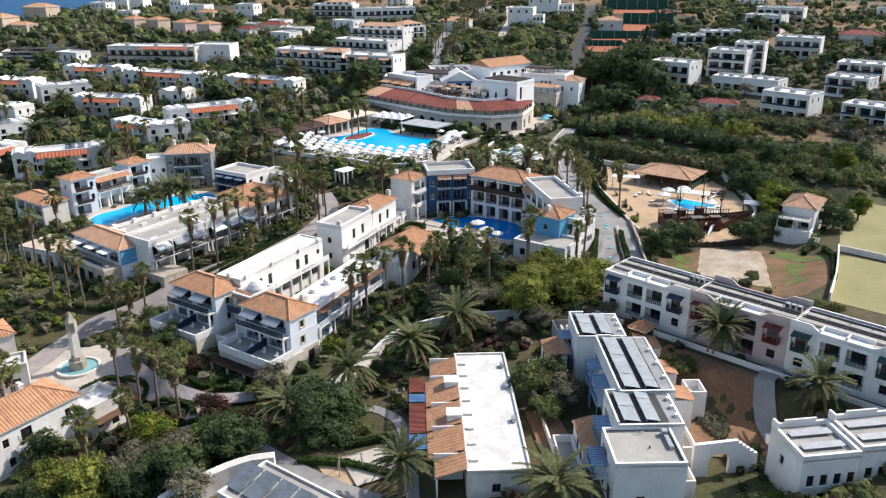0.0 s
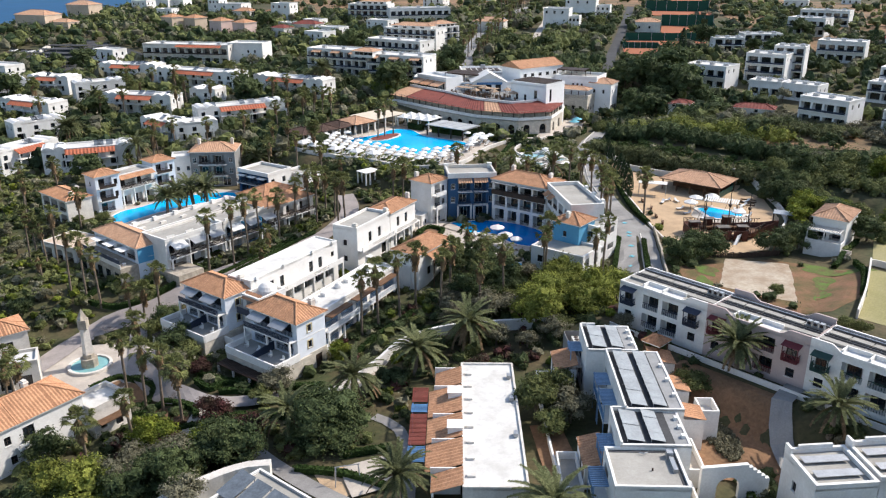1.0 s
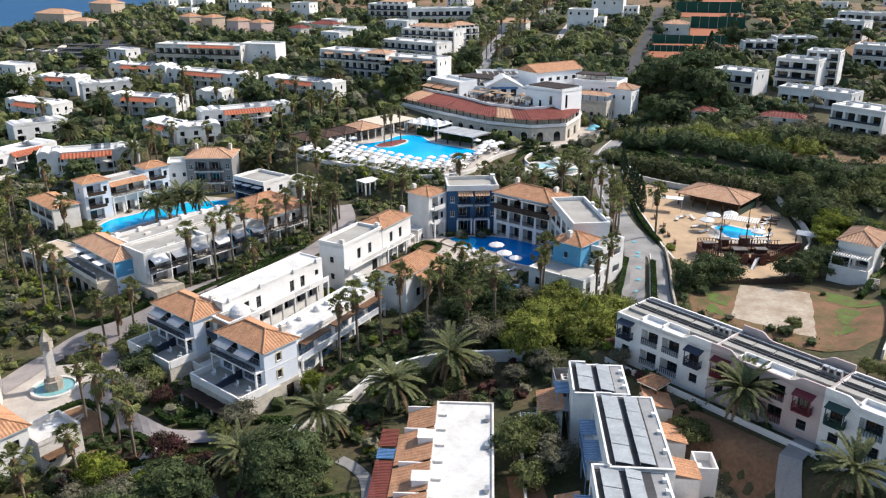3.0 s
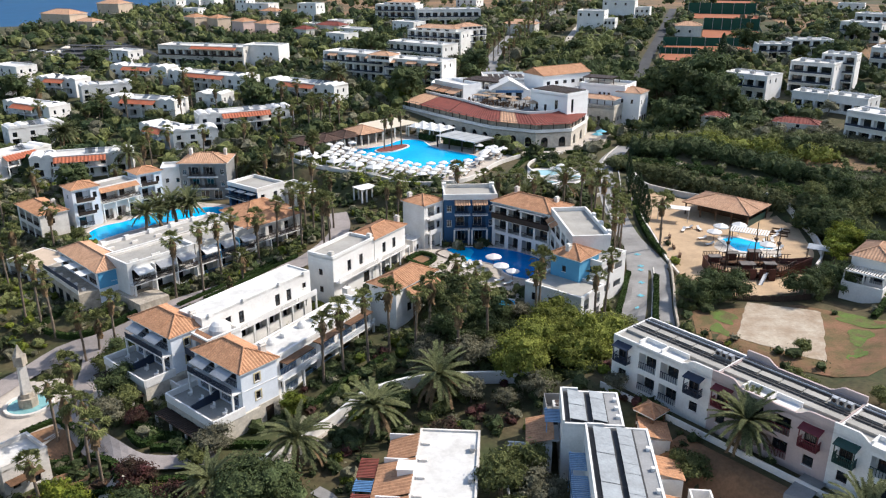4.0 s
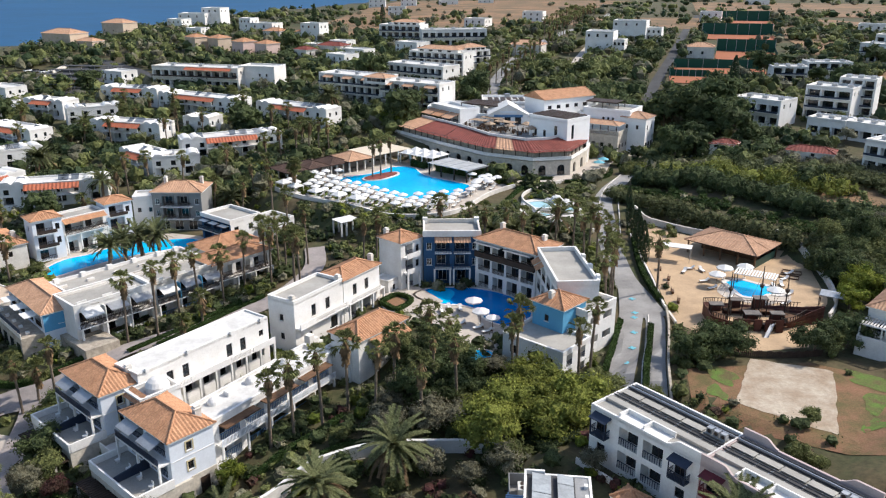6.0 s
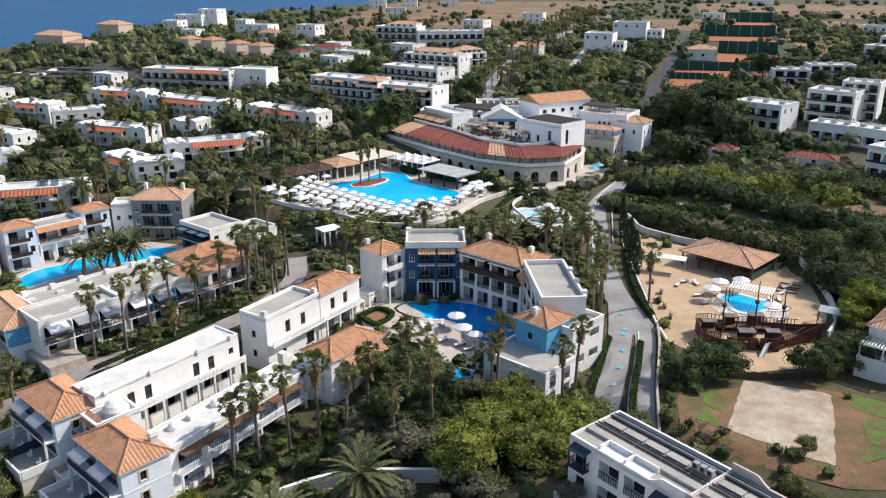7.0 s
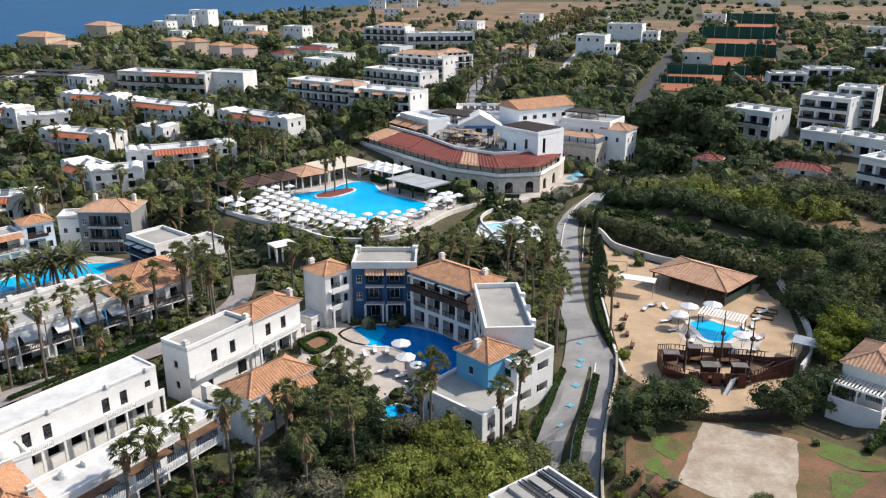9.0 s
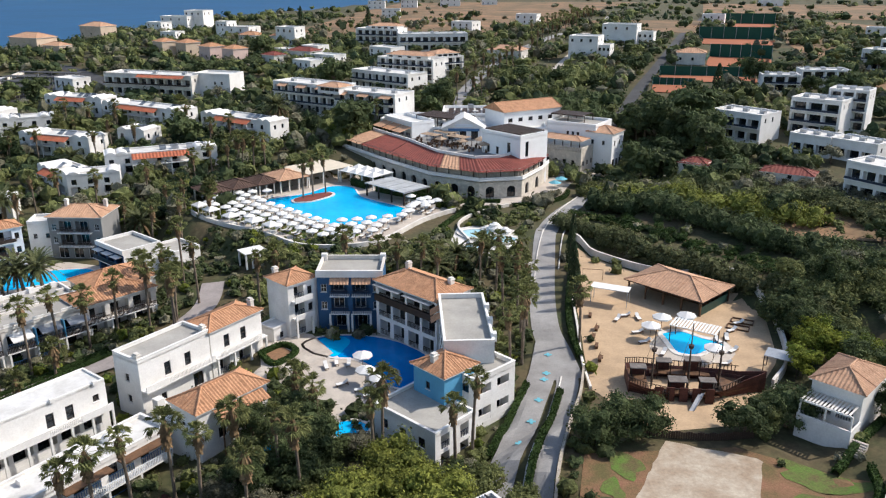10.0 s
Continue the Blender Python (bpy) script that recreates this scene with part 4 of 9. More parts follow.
part("front_wall", M().box(-14, 13.6, 7.2, 7.4, -2, 2.8), WHITE, th)
for a, b, mt in ((-8, -4.6, BLUEWD), (-4.4, 3.0, TILER), (3.2, 5.6, BLUEWD), (5.8, 9.8, TILER)):
    pg = part("pergola_strip", M().box(a, b, 8.4, 8.5, 2.6, 2.75).box(a, b, 10.4, 10.5, 2.6, 2.75), mt, th)
    for k in range(int((b - a) / 0.3)):
        part("slat", M().box(a + 0.3 * k, a + 0.3 * k + 0.18, 8.4, 10.6, 2.76, 2.82), mt, pg)
    part("post", M().box(a, a + 0.12, 10.3, 10.42, -2, 2.6), mt, pg)
for a in (-2.5, 6.0):
    part("dormer", M().box(a - 0.9, a + 0.9, 3.7, 5.6, 3.6, 4.6).box(a - 1.0, a + 1.0, 3.6, 5.7, 4.6, 4.7), WHITE, th)
for k in range(8):
    part("roof_vent", M().box(-12.6 + 3.4 * k, -12.0 + 3.4 * k, 2.3, 3.3, 3.9, 4.2), OFFWHITE, th)
for k, a in enumerate((-4, 4.5, 10.5)):
    part("air_conditioner", M().box(a - 0.45, a + 0.45, -3.2, -2.7, 4.0, 4.5).box(a - 0.3, a + 0.3, -3.24, -3.2, 4.05, 4.45), METAL, th)

# ---- long hotel blocks ----
for c, L, wm, rm, lb in (((48.9, 113.0), 15.0, WHITE, NAVY, "white two-storey hotel block with navy box balconies"), ((58.3, 101.4), 15.0, PINK, MAROON, "pink two-storey hotel block with maroon box balconies"), ((67.7, 89.8), 15.0, WHITE, GREENWD, "white two-storey hotel block with green box balconies"), ((77.1, 78.2), 15.0, PINK, MAROON, "pink two-storey hotel block further along the row")):
    op = [(0.8, 3.7, 2.2, 2.3, "box"), (11.8, 3.7, 2.2, 2.3, "box")] + row(2, 4.3, 3.4, 3.5, 2.7, 2.3, "loggia") + row(2, 4.3, 3.4, 0.4, 2.7, 2.3, "loggia") + [(1.2, 1.0, 1.2, 1.3, "win"), (12.3, 1.0, 1.2, 1.3, "win")]
    th = house("hotel_block", lb, c, -51, L, 8.2, 1.0, 6.6, {"f": op, "l": []}, "flat", wallm=wm, railm=rm, roofm=ROOFG, par=0.3, rails="bars", group="long hotel row")
    for sg in (-1, 1):
        prof = [(7.5, 6.8), (7.5, 7.75), (4.9, 7.75)] + [(4.9 - 1.5 * q / 6, 7.37 + 0.38 * math.cos(math.pi * q / 6)) for q in range(1, 7)] + [(3.4, 6.8)]
        for yy, nm in ((-4.1, "gable_parapet"), (3.86, "rear_parapet")):
            if (yy > 0 and wm is WHITE) or (yy < 0 and sg < 0 and c[0] < 50):
                continue
            g = M()
            fr, bk = [(sg * x, yy, z) for x, z in prof], [(sg * x, yy + 0.26, z) for x, z in prof]
            fr, bk = (fr[::-1], bk[::-1]) if sg > 0 else (fr, bk)
            g.face(*fr).face(*bk[::-1])
            for i in range(len(fr)):
                j = (i + 1) % len(fr)
                g.face(fr[j], fr[i], bk[i], bk[j])
            part(nm, g, wm, th, "stepped curved parapet")
    for u in (-2.0, 1.4):
        part("terrace_box", M().box(u - 1.5, u + 1.5, -3.8, -2.2, 6.62, 6.75).box(u - 1.6, u - 1.4, -3.8, -2.2, 6.62, 7.3).box(u - 1.6, u + 1.6, -2.25, -2.05, 6.62, 7.3), WHITE, th, "small white roof terrace box")
    part("roof_duct", M().box(-7.3, 7.3, -1.75, -0.75, 6.62, 6.95), ROOFG, th, "pale grey covered duct")
    part("pipe_bed", M().box(-7.3, 7.3, -0.6, 0.6, 6.62, 6.66), ASPH, th, "dark membrane under the pipes")
    for k in range(9):
        part("pipe_bracket", M().box(-7.0 + 1.7 * k, -6.9 + 1.7 * k, -0.6, 0.6, 6.66, 6.86), METAL, th)
    for v in (-0.3, 0.25):
        part("pipe", M().tube([(-7.3, v, 6.95), (7.3, v, 6.95)], [0.08, 0.08], 6), ASPH, th)
    for k in range(5):
        sx = -7.1 + 2.86 * k
        part("roof_panel", M().box(sx, sx + 2.7, 0.85, 1.85, 6.85, 6.92).box(sx + 0.1, sx + 0.18, 0.95, 1.03, 6.6, 6.85).box(sx + 2.5, sx + 2.58, 1.65, 1.73, 6.6, 6.85), ROOFG, th, "pale grey rooftop panel")
    part("pipe_bed", M().box(-7.3, 7.3, 2.1, 3.5, 6.62, 6.66), ASPH, th, "dark membrane under the pipes")
    for v in (2.4, 2.75, 3.1):
        part("pipe", M().tube([(-7.3, v, 6.92), (7.3, v, 6.92)], [0.1, 0.1], 6), METAL if v == 2.75 else ASPH, th)
    for k in range(3):
        ac = part("air_conditioner", M().box(5.0 + 0.85 * k - 0.33, 5.0 + 0.85 * k + 0.33, 1.0, 1.6, 6.93, 7.65), METAL, th)
        part("fan", M().tube([(5.0 + 0.85 * k, 0.97, 7.3), (5.0 + 0.85 * k, 1.0, 7.3)], [0.24, 0.24], 10), DARKWD, ac)
    part("terrace_wall", M().box(-7.5, 7.5, -6.3, -6.1, -2.5, 0.35), WHITE, th)

# ---- courtyard blocks with blue pergolas ----
GREYSTRIP = mat("grey_concrete_roof", (0.31, 0.31, 0.305), 0.9, 0.1, 0.4, 4, 0.15, col2=(0.24, 0.24, 0.235))
SLATBLUE = mat("faded_blue_slats", (0.22, 0.34, 0.50), 0.6, 0.15, 1.0, 8, 0.1)
PANELW = mat("translucent_roof_sheet", (0.33, 0.355, 0.365), 0.5, 0.16, 0.5, 3, 0.05, col2=(0.25, 0.265, 0.27))


def courtyard_block(c, L, W, zb, zt, pergolas, last):
    H = zt - zb
    n = 2 if L > 8 else 1
    th = house("courtyard_block", "white two-storey block with blue pergolas and roof panels" if not last else "white end block with plain grey flat roof", c, 84, L, W, zb, H, {"b": row(n, 1.0, 5.5, 3.4, 2.4, 2.3, "loggia") + row(n * 2, 0.9, 3.1, 0.2, 1.7, 2.4, "arch"), "f": row(n, 1.5, 5.0, 3.6, 1.2, 1.4, "win") + row(n, 1.5, 5.0, 0.3, 1.4, 2.2, "door"), "l": [(2.6, 0.4, 1.0, 2.1, "door")] if last else []}, "flat", roofm=ROOFG if last else GREYSTRIP, par=0.3 if last else 0.1, group="courtyard blocks")
    y = W / 2
    for u, w in pergolas:
        pg = part("pergola", M().box(u - w / 2, u + w / 2, y + 1.6, y + 1.72, H - 2.0, H - 1.85), SLATBLUE, th, "faded blue timber pergola")
        for sx in (u - w / 2, u + w / 2 - 0.12):
            part("post", M().box(sx, sx + 0.12, y + 1.6, y + 1.72, 0, H - 2.0), SLATBLUE, pg)
        for q in range(int(w / 0.34)):
            part("slat", M().box(u - w / 2 + 0.34 * q, u - w / 2 + 0.34 * q + 0.17, y + 0.02, y + 1.9, H - 1.84, H - 1.74), SLATBLUE, pg)
        part("balcony_floor", M().box(u - w / 2, u + w / 2, y + 0.01, y + 1.7, 2.85, 3.05), WHITE, th)
        part("balcony_rail", rail_mesh(w, 0.95, BLUEWD, "balusters"), None, th).location = (u - w / 2, y + 1.64, 3.05)
    if last:
        part("dark_strip", M().box(L / 2 - 0.75, L / 2 - 0.32, -y + 0.4, y - 0.4, H, H + 0.05).box(-L / 2 + 0.4, L / 2 - 0.8, -y + 0.32, -y + 0.7, H, H + 0.05), ASPH, th, "black strip along the parapet")
        part("duct", M().box(-0.8, 1.6, -y + 0.75, -y + 1.25, H, H + 0.45).box(1.8, 2.5, -y + 0.7, -y + 1.4, H, H + 0.75), METAL, th, "galvanised duct and fan box")
        part("pipe", M().tube([(2.6, 0.3, H + 0.2), (2.4, -0.2, H + 0.25), (2.7, -0.7, H + 0.2)], [0.06, 0.06, 0.06], 6), METAL, th)
        part("vent", M().tube([(-0.4, -0.6, H), (-0.4, -0.6, H + 0.3)], [0.1, 0.1], 8), DARKWD, th)
        return th
    part("side_parapet", M().box(-L / 2, L / 2, y - 0.24, y, H + 0.12, H + 0.5), WHITE, th)
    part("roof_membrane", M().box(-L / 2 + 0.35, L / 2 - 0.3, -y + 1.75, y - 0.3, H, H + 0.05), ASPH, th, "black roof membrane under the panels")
    k = max(3, round(L / 1.9))
    for q in range(k):
        a, b = -L / 2 + 0.5 + q * (L - 1.0) / k, -L / 2 + 0.5 + (q + 1) * (L - 1.0) / k - 0.05
        for v0, v1 in ((y - 0.85, y - 2.85), (y - 3.5, y - 5.2)):
            p = M()
            t = 0.22 + 0.03 * math.sin(q * 2.1 + v0)
            p.face((a, v1, H + t), (b, v1, H + t), (b, v0, H + t + 0.3), (a, v0, H + t + 0.3)).face((a, v0, H + t + 0.25), (b, v0, H + t + 0.25), (b, v1, H + t - 0.05), (a, v1, H + t - 0.05))
            p.face((a, v1, H + t - 0.05), (b, v1, H + t - 0.05), (b, v1, H + t), (a, v1, H + t)).face((b, v0, H + t + 0.25), (a, v0, H + t + 0.25), (a, v0, H + t + 0.3), (b, v0, H + t + 0.3))
            sh = part("roof_panel", p, PANELW, th, "pale translucent roof panel")
            part("support", M().box(a + 0.1, a + 0.16, v0 - 0.1, v0 - 0.04, H + 0.05, H + t + 0.26), METAL, sh)
    for q in (0.2, 0.45, 0.7):
        part("roof_vent", M().box(-L / 2 + L * q, -L / 2 + L * q + 0.5, -y + 0.4, -y + 0.8, H, H + 0.4), WHITE, th)
    part("end_wall", M().box(L / 2 - 0.28, L / 2, y - 2.2, y - 0.25, H + 0.1, H + 0.55), WHITE, th)
    return th


for c, L, W, zb, zt, pg in (((35.5, 102.6), 7.6, 7.1, -2.6, 4.8, ((1.0, 3.4),)), ((36.9, 91.2), 14.9, 7.2, -2.8, 4.6, ((-1.4, 4.4), (3.2, 3.6))), ((34.5, 80.7), 7.5, 8.0, -2.8, 4.2, ((-0.4, 3.8),)), ((32.0, 73.8), 7.2, 8.0, -3.0, 3.6, ((1.0, 3.8),))):
    courtyard_block(c, L, W, zb, zt, pg, zt < 4)


def tiled_porch(c, L, W, z0, z1, side):
    """a low white porch under one slope of tiles that falls to side (1 or -1, across)"""
    th = thing("tiled_porch", "low white porch with an orange tiled lean-to roof", "porch", (c[0], c[1], 0), 84, "tiled porches")
    FOOT.append((c[0], c[1], 84, L / 2, W / 2))
    m = M()
    x = L / 2 if side > 0 else -L / 2
    tile_plane(m, (x, side * W / 2, z0), (-x, side * W / 2, z0), (x, -side * W / 2, z1), (-x, -side * W / 2, z1))
    part("roof", m, TILE, th, "orange tiled lean-to roof")
    part("wall", M().box(-L / 2 + 0.15, L / 2 - 0.15, -W / 2 + 0.2, W / 2 - 0.2, -4.6, z0 - 0.12), WHITE, th)
    for k in range(max(1, int(L / 2.2))):
        u = -L / 2 + 0.7 + 2.1 * k
        part("door", M().box(u, u + 0.9, side * (W / 2 - 0.19) - 0.03, side * (W / 2 - 0.19) + 0.03, z0 - 2.5, z0 - 0.5), DARKWD, th)
    part("verge", M().box(L / 2 - 0.14, L / 2 + 0.08, -W / 2, W / 2, z0 - 0.4, z0 - 0.1), WHITE, th)


def walled_court(c, L, W, top, floor, material):
    th = thing("walled_court", "small court with white walls and a paved floor", "court", (c[0], c[1], 0), 84, "walled courts")
    FOOT.append((c[0], c[1], 84, L / 2, W / 2))
    for a in ((-L / 2, L / 2, -W / 2, -W / 2 + 0.22), (-L / 2, L / 2, W / 2 - 0.22, W / 2), (-L / 2, -L / 2 + 0.22, -W / 2 + 0.22, W / 2 - 0.22), (L / 2 - 0.22, L / 2, -W / 2 + 0.22, W / 2 - 0.22)):
        part("wall", M().box(*a, -5, top), WHITE, th)
    part("floor", M().box(-L / 2 + 0.2, L / 2 - 0.2, -W / 2 + 0.2, W / 2 - 0.2, -5, floor), material, th)


tiled_porch((29.6, 103.8), 5.8, 3.4, 0.8, 1.7, 1)
tiled_porch((28.4, 82.6), 6.6, 2.8, -0.2, 0.6, 1)
tiled_porch((43.6, 103.2), 4.2, 3.8, 1.1, 1.9, -1)
tiled_porch((43.1, 95.4), 3.8, 3.4, 1.1, 1.9, -1)
tiled_porch((42.2, 88.4), 3.6, 4.0, 1.1, 1.9, -1)
walled_court((25.7, 82.0), 7.2, 2.6, -2.0, -3.0, ROOFG)
walled_court((26.8, 102.4), 5.0, 2.4, -1.4, -2.6, ROOFG)
walled_court((45.6, 90.4), 3.4, 2.4, 0.9, -0.2, OFFWHITE)
walled_court((40.2, 82.6), 6.6, 3.0, -1.0, -1.9, PAVE)
walled_court((37.4, 75.2), 4.6, 2.4, -1.0, -1.9, PAVE)
low_wall("garden_wall", [(25.5, 104.5), (25.3, 97), (24.6, 88), (24.2, 79)], 0.25, 1.2, WHITE, "white garden wall between the blocks")
th = thing("roof_plant_enclosure", "grey screened enclosure with air conditioning fans", "enclosure", (33.3, 108.6, 0.6), -2)
FOOT.append((33.3, 108.6, 0, 2.6, 2))
part("wall", M().box(-2.4, 2.4, 1.7, 1.8, -3, 1.6).box(-2.4, 2.4, -1.8, -1.7, -3, 1.2).box(-2.4, -2.3, -1.7, 1.7, -3, 1.6).box(2.3, 2.4, -1.7, 1.7, -3, 1.6).box(-2.3, 2.3, -1.7, 1.7, -0.2, 0), GREYPL, th)
for k in range(2):
    ac = part("air_conditioner", M().box(-1.4 + 1.6 * k, -0.2 + 1.6 * k, -0.8, 0.8, 0, 1.2), ROOFW, th)
    for q in (-0.4, 0.4):
        part("fan", M().tube([(-0.8 + 1.6 * k, q, 1.2), (-0.8 + 1.6 * k, q, 1.26)], [0.33, 0.33], 12), DARKWD, ac)

# arched gateway and the block beyond it
th = thing("gateway", "white stepped wall with an arched gateway", "gate", (43.1, 77.2, -3.5), 3)
g = M()
k = 16
for a, b in ((-3.4, -1.4), (1.4, 2.3)):
    part("pier", M().box(a, b, -0.25, 0.25, -1, 4.5), WHITE, th)
ring = [(1.4 * math.cos(math.pi * i / k), 1.6 + 1.35 * math.sin(math.pi * i / k)) for i in range(k + 1)]
for (xa, za), (xb, zb_) in zip(ring, ring[1:]):
    g.face((xa, -0.25, za), (xa, -0.25, 4.5), (xb, -0.25, 4.5), (xb, -0.25, zb_))
    g.face((xb, 0.25, zb_), (xb, 0.25, 4.5), (xa, 0.25, 4.5), (xa, 0.25, za))
    g.face((xa, -0.25, za), (xb, -0.25, zb_), (xb, 0.25, zb_), (xa, 0.25, za))
g.face((-1.4, -0.25, 4.5), (1.4, -0.25, 4.5), (1.4, 0.25, 4.5), (-1.4, 0.25, 4.5))
for i in range(5):
    part("wall_step", M().box(2.3 + 0.55 * i, 2.85 + 0.55 * i, -0.25, 0.25, -1, 4.1 - 0.42 * i), WHITE, th)
part("arch", g, WHITE, th)
for c, L, W, zt in (((52.4, 73.0), 7.0, 6.8, 3.0), ((60.6, 73.6), 8.5, 6.8, 3.2)):
    th = house("arcade_block", "white block with scalloped parapet and roof panels", c, 1, L, W, -2.6, zt + 2.6, {"f": row(4, 0.8, 1.65, 2.0, 0.9, 1.5, "win") + row(4, 0.8, 1.65, -0.5, 0.9, 1.5, "win"), "l": [(2.5, 2.5, 0.8, 1.2, "win")]}, "flat", roofm=ROOFG, par=0.5)
    for q in (-1.2, 1.4):
        part("roof_panel", M().box(-L / 2 + 1, L / 2 - 0.8, q - 0.6, q + 0.6, zt + 2.9, zt + 2.97), METAL, th)
    part("raised_parapet", M().box(-2, 2, W / 2 - 0.28, W / 2, zt + 3.1, zt + 3.6).box(-L / 2 - 0.02, -L / 2 + 0.3, W / 2 - 1.2, W / 2 + 0.02, zt + 3.1, zt + 3.9), WHITE, th)

# left house, fountain, solar building
th = house("corner_house", "white two-storey house with orange hip roof and balcony", (-47.2, 103.6), 51, 13.5, 8.0, -9.6, 6.6, {"f": [(2.0, 3.9, 0.9, 1.3, "win"), (4.6, 3.2, 1.6, 2.3, "door"), (11.2, 3.9, 0.9, 1.3, "win"), (2.4, 0.8, 0.9, 1.3, "win"), (5.4, 0.1, 2.2, 2.2, "loggia")], "l": [(2, 3.8, 1, 1.3, "win"), (5, 3.8, 1, 1.3, "win")]}, "hip", pitch=0.5, chimney=((2, 2, 2.0),))
part("balcony_slab", M().box(-3.4, 2.2, -5.2, -4.0, 2.95, 3.15).box(-3.4, 2.2, -5.2, -5.05, 3.15, 3.9), WHITE, th)
th = house("corner_annex", "low white annex with flat roof and dark awning", (-38.6, 109.2), 51, 6.0, 5.6, -9.6, 4.0, {"f": [(1, 0.8, 1, 1.4, "win"), (3.4, 0.2, 1.2, 2.0, "door")]}, "flat", wallm=OFFWHITE, par=0.6)
part("awning", M().prism([(-2.8, -4.4), (1.6, -4.4), (1.6, -2.8), (-2.8, -2.8)], 2.3, 2.42), BROWNWD, th, "dark canvas awning")
house("corner_house", "cream house with orange tiled roof by the plaza", (-64, 133), 35, 9, 7, -11.5, 6.5, {"f": [(2, 3.6, 1, 1.3, "win"), (5.5, 3.6, 1, 1.3, "win"), (3.2, 0.2, 1.8, 2.2, "arch")]}, "hip", wallm=OFFWHITE)
house("corner_house", "cream arched house by the plaza", (-58, 126), 20, 7, 5, -11.8, 4.4, {"f": [(1, 0.2, 1.8, 2.2, "arch"), (4, 0.2, 1.8, 2.2, "arch")]}, "flat", wallm=OFFWHITE)
th = thing("fountain", "stone obelisk fountain in a round turquoise basin", "fountain", (-48, 131, -11.95))
FOOT.append((-48, 131, 0, 5, 5))
rg = M()
k = 28
for i in range(k):
    a, b = 2 * math.pi * i / k, 2 * math.pi * (i + 1) / k
    for r0, z0, r1, z1 in ((3.7, -1, 3.7, 0.7), (3.7, 0.7, 3.2, 0.7), (3.2, 0.7, 3.2, -0.2)):
        rg.face((r0 * math.cos(a), r0 * math.sin(a), z0), (r0 * math.cos(b), r0 * math.sin(b), z0), (r1 * math.cos(b), r1 * math.sin(b), z1), (r1 * math.cos(a), r1 * math.sin(a), z1))
part("basin", rg, OFFWHITE, th)
part("water", M().prism([(3.25 * math.cos(2 * math.pi * i / k), 3.25 * math.sin(2 * math.pi * i / k)) for i in range(k)], 0.1, 0.45), mat("turquoise_water", (0.22, 0.43, 0.43), 0.1, 0.1, 0.5, 2, 0.05), th, "turquoise water")
part("pedestal", M().prism([(1.5 * math.cos(2 * math.pi * i / 8), 1.5 * math.sin(2 * math.pi * i / 8)) for i in range(8)], 0, 2.0).prism([(1.0 * math.cos(2 * math.pi * i / 8), 1.0 * math.sin(2 * math.pi * i / 8)) for i in range(8)], 2.0, 2.8), STONE, th)
ob = M().tube([(0, 0, 2.8), (0, 0, 7.6)], [0.95, 0.75], 4)
part("shaft", ob, OFFWHITE, th)
part("cap", M().box(-0.72, 0.72, -0.72, 0.72, 7.6, 9.3).tube([(0, 0, 9.3), (0, 0, 11.2)], [1.0, 0.04], 4), STONE, th)
low_wall("plaza_wall", [(-47 + 12.5 * math.cos(a), 129 + 11.5 * math.sin(a)) for a in [math.pi * (0.95 + 0.08 * k) for k in range(10)]], 0.4, 1.0, OFFWHITE, "curved cream plaza wall")
th = house("solar_building", "low building with slanted solar panels on its roof", (-9.0, 76.6), -43, 13, 7.5, -6.0, 4.6, {"b": row(3, 2, 4, 1, 1, 1.2, "win")}, "flat", roofm=ROOFG, par=0.3)
for k in range(4):
    pn = M()
    sx = -6.8 + 2.9 * k
    pn.face((sx, -2.4, 4.9), (sx + 2.6, -2.4, 4.9), (sx + 2.6, 1.4, 5.9), (sx, 1.4, 5.9)).face((sx, 1.4, 5.84), (sx + 2.6, 1.4, 5.84), (sx + 2.6, -2.4, 4.84), (sx, -2.4, 4.84)).box(sx + 0.1, sx + 0.18, 1.2, 1.28, 4.6, 5.85).box(sx + 2.4, sx + 2.48, 1.2, 1.28, 4.6, 5.85)
    part("solar_panel", pn, PANEL, th, "dark slanted solar panel")
low_wall("curved_wall", [(-25.5, 73), (-24.8, 79.4), (-23.5, 82.8), (-20.5, 85.2), (-16.7, 87.5), (-13.6, 88.5), (-10.8, 88.4)], 1.3, 3.0, OFFWHITE, "curved pale parapet wall")
low_wall("garden_wall", [(-6, 106.5), (-0.4, 113.2), (6.1, 120.2), (14.2, 123.8), (23, 123.6), (31, 122.6)], 0.5, 1.9, WHITE, "long white curving garden wall")

# ---- blue hotel round the lagoon ----
th = house("lagoon_tower", "white three-storey tower with tiled hip roof", (14.5, 180.3), -42, 6, 6, -2.2, 9.6, {"f": [(2.6, 1.2, 0.8, 1.0, "win")], "r": row(1, 1.2, 2.4, 6.7, 2.0, 2.2, "loggia") + row(1, 1.2, 2.4, 3.6, 2.0, 2.2, "loggia") + [(1.2, 0.2, 2.0, 2.4, "loggia"), (4.0, 6.9, 0.9, 1.4, "win"), (4.0, 3.8, 0.9, 1.4, "win")]}, "hip", chimney=((-2.4, -1.6, 1.2),))
for v in (3.3, 6.4):
    part("balcony_slab", M().box(3.0, 4.2, -2.4, 1.2, v, v + 0.18).box(4.05, 4.2, -2.4, 1.2, v + 0.18, v + 0.95), WHITE, th)
for u in (-2.2, 1.0):
    part("column", M().box(3.9, 4.2, u - 0.15, u + 0.15, 0, 3.3), WHITE, th)
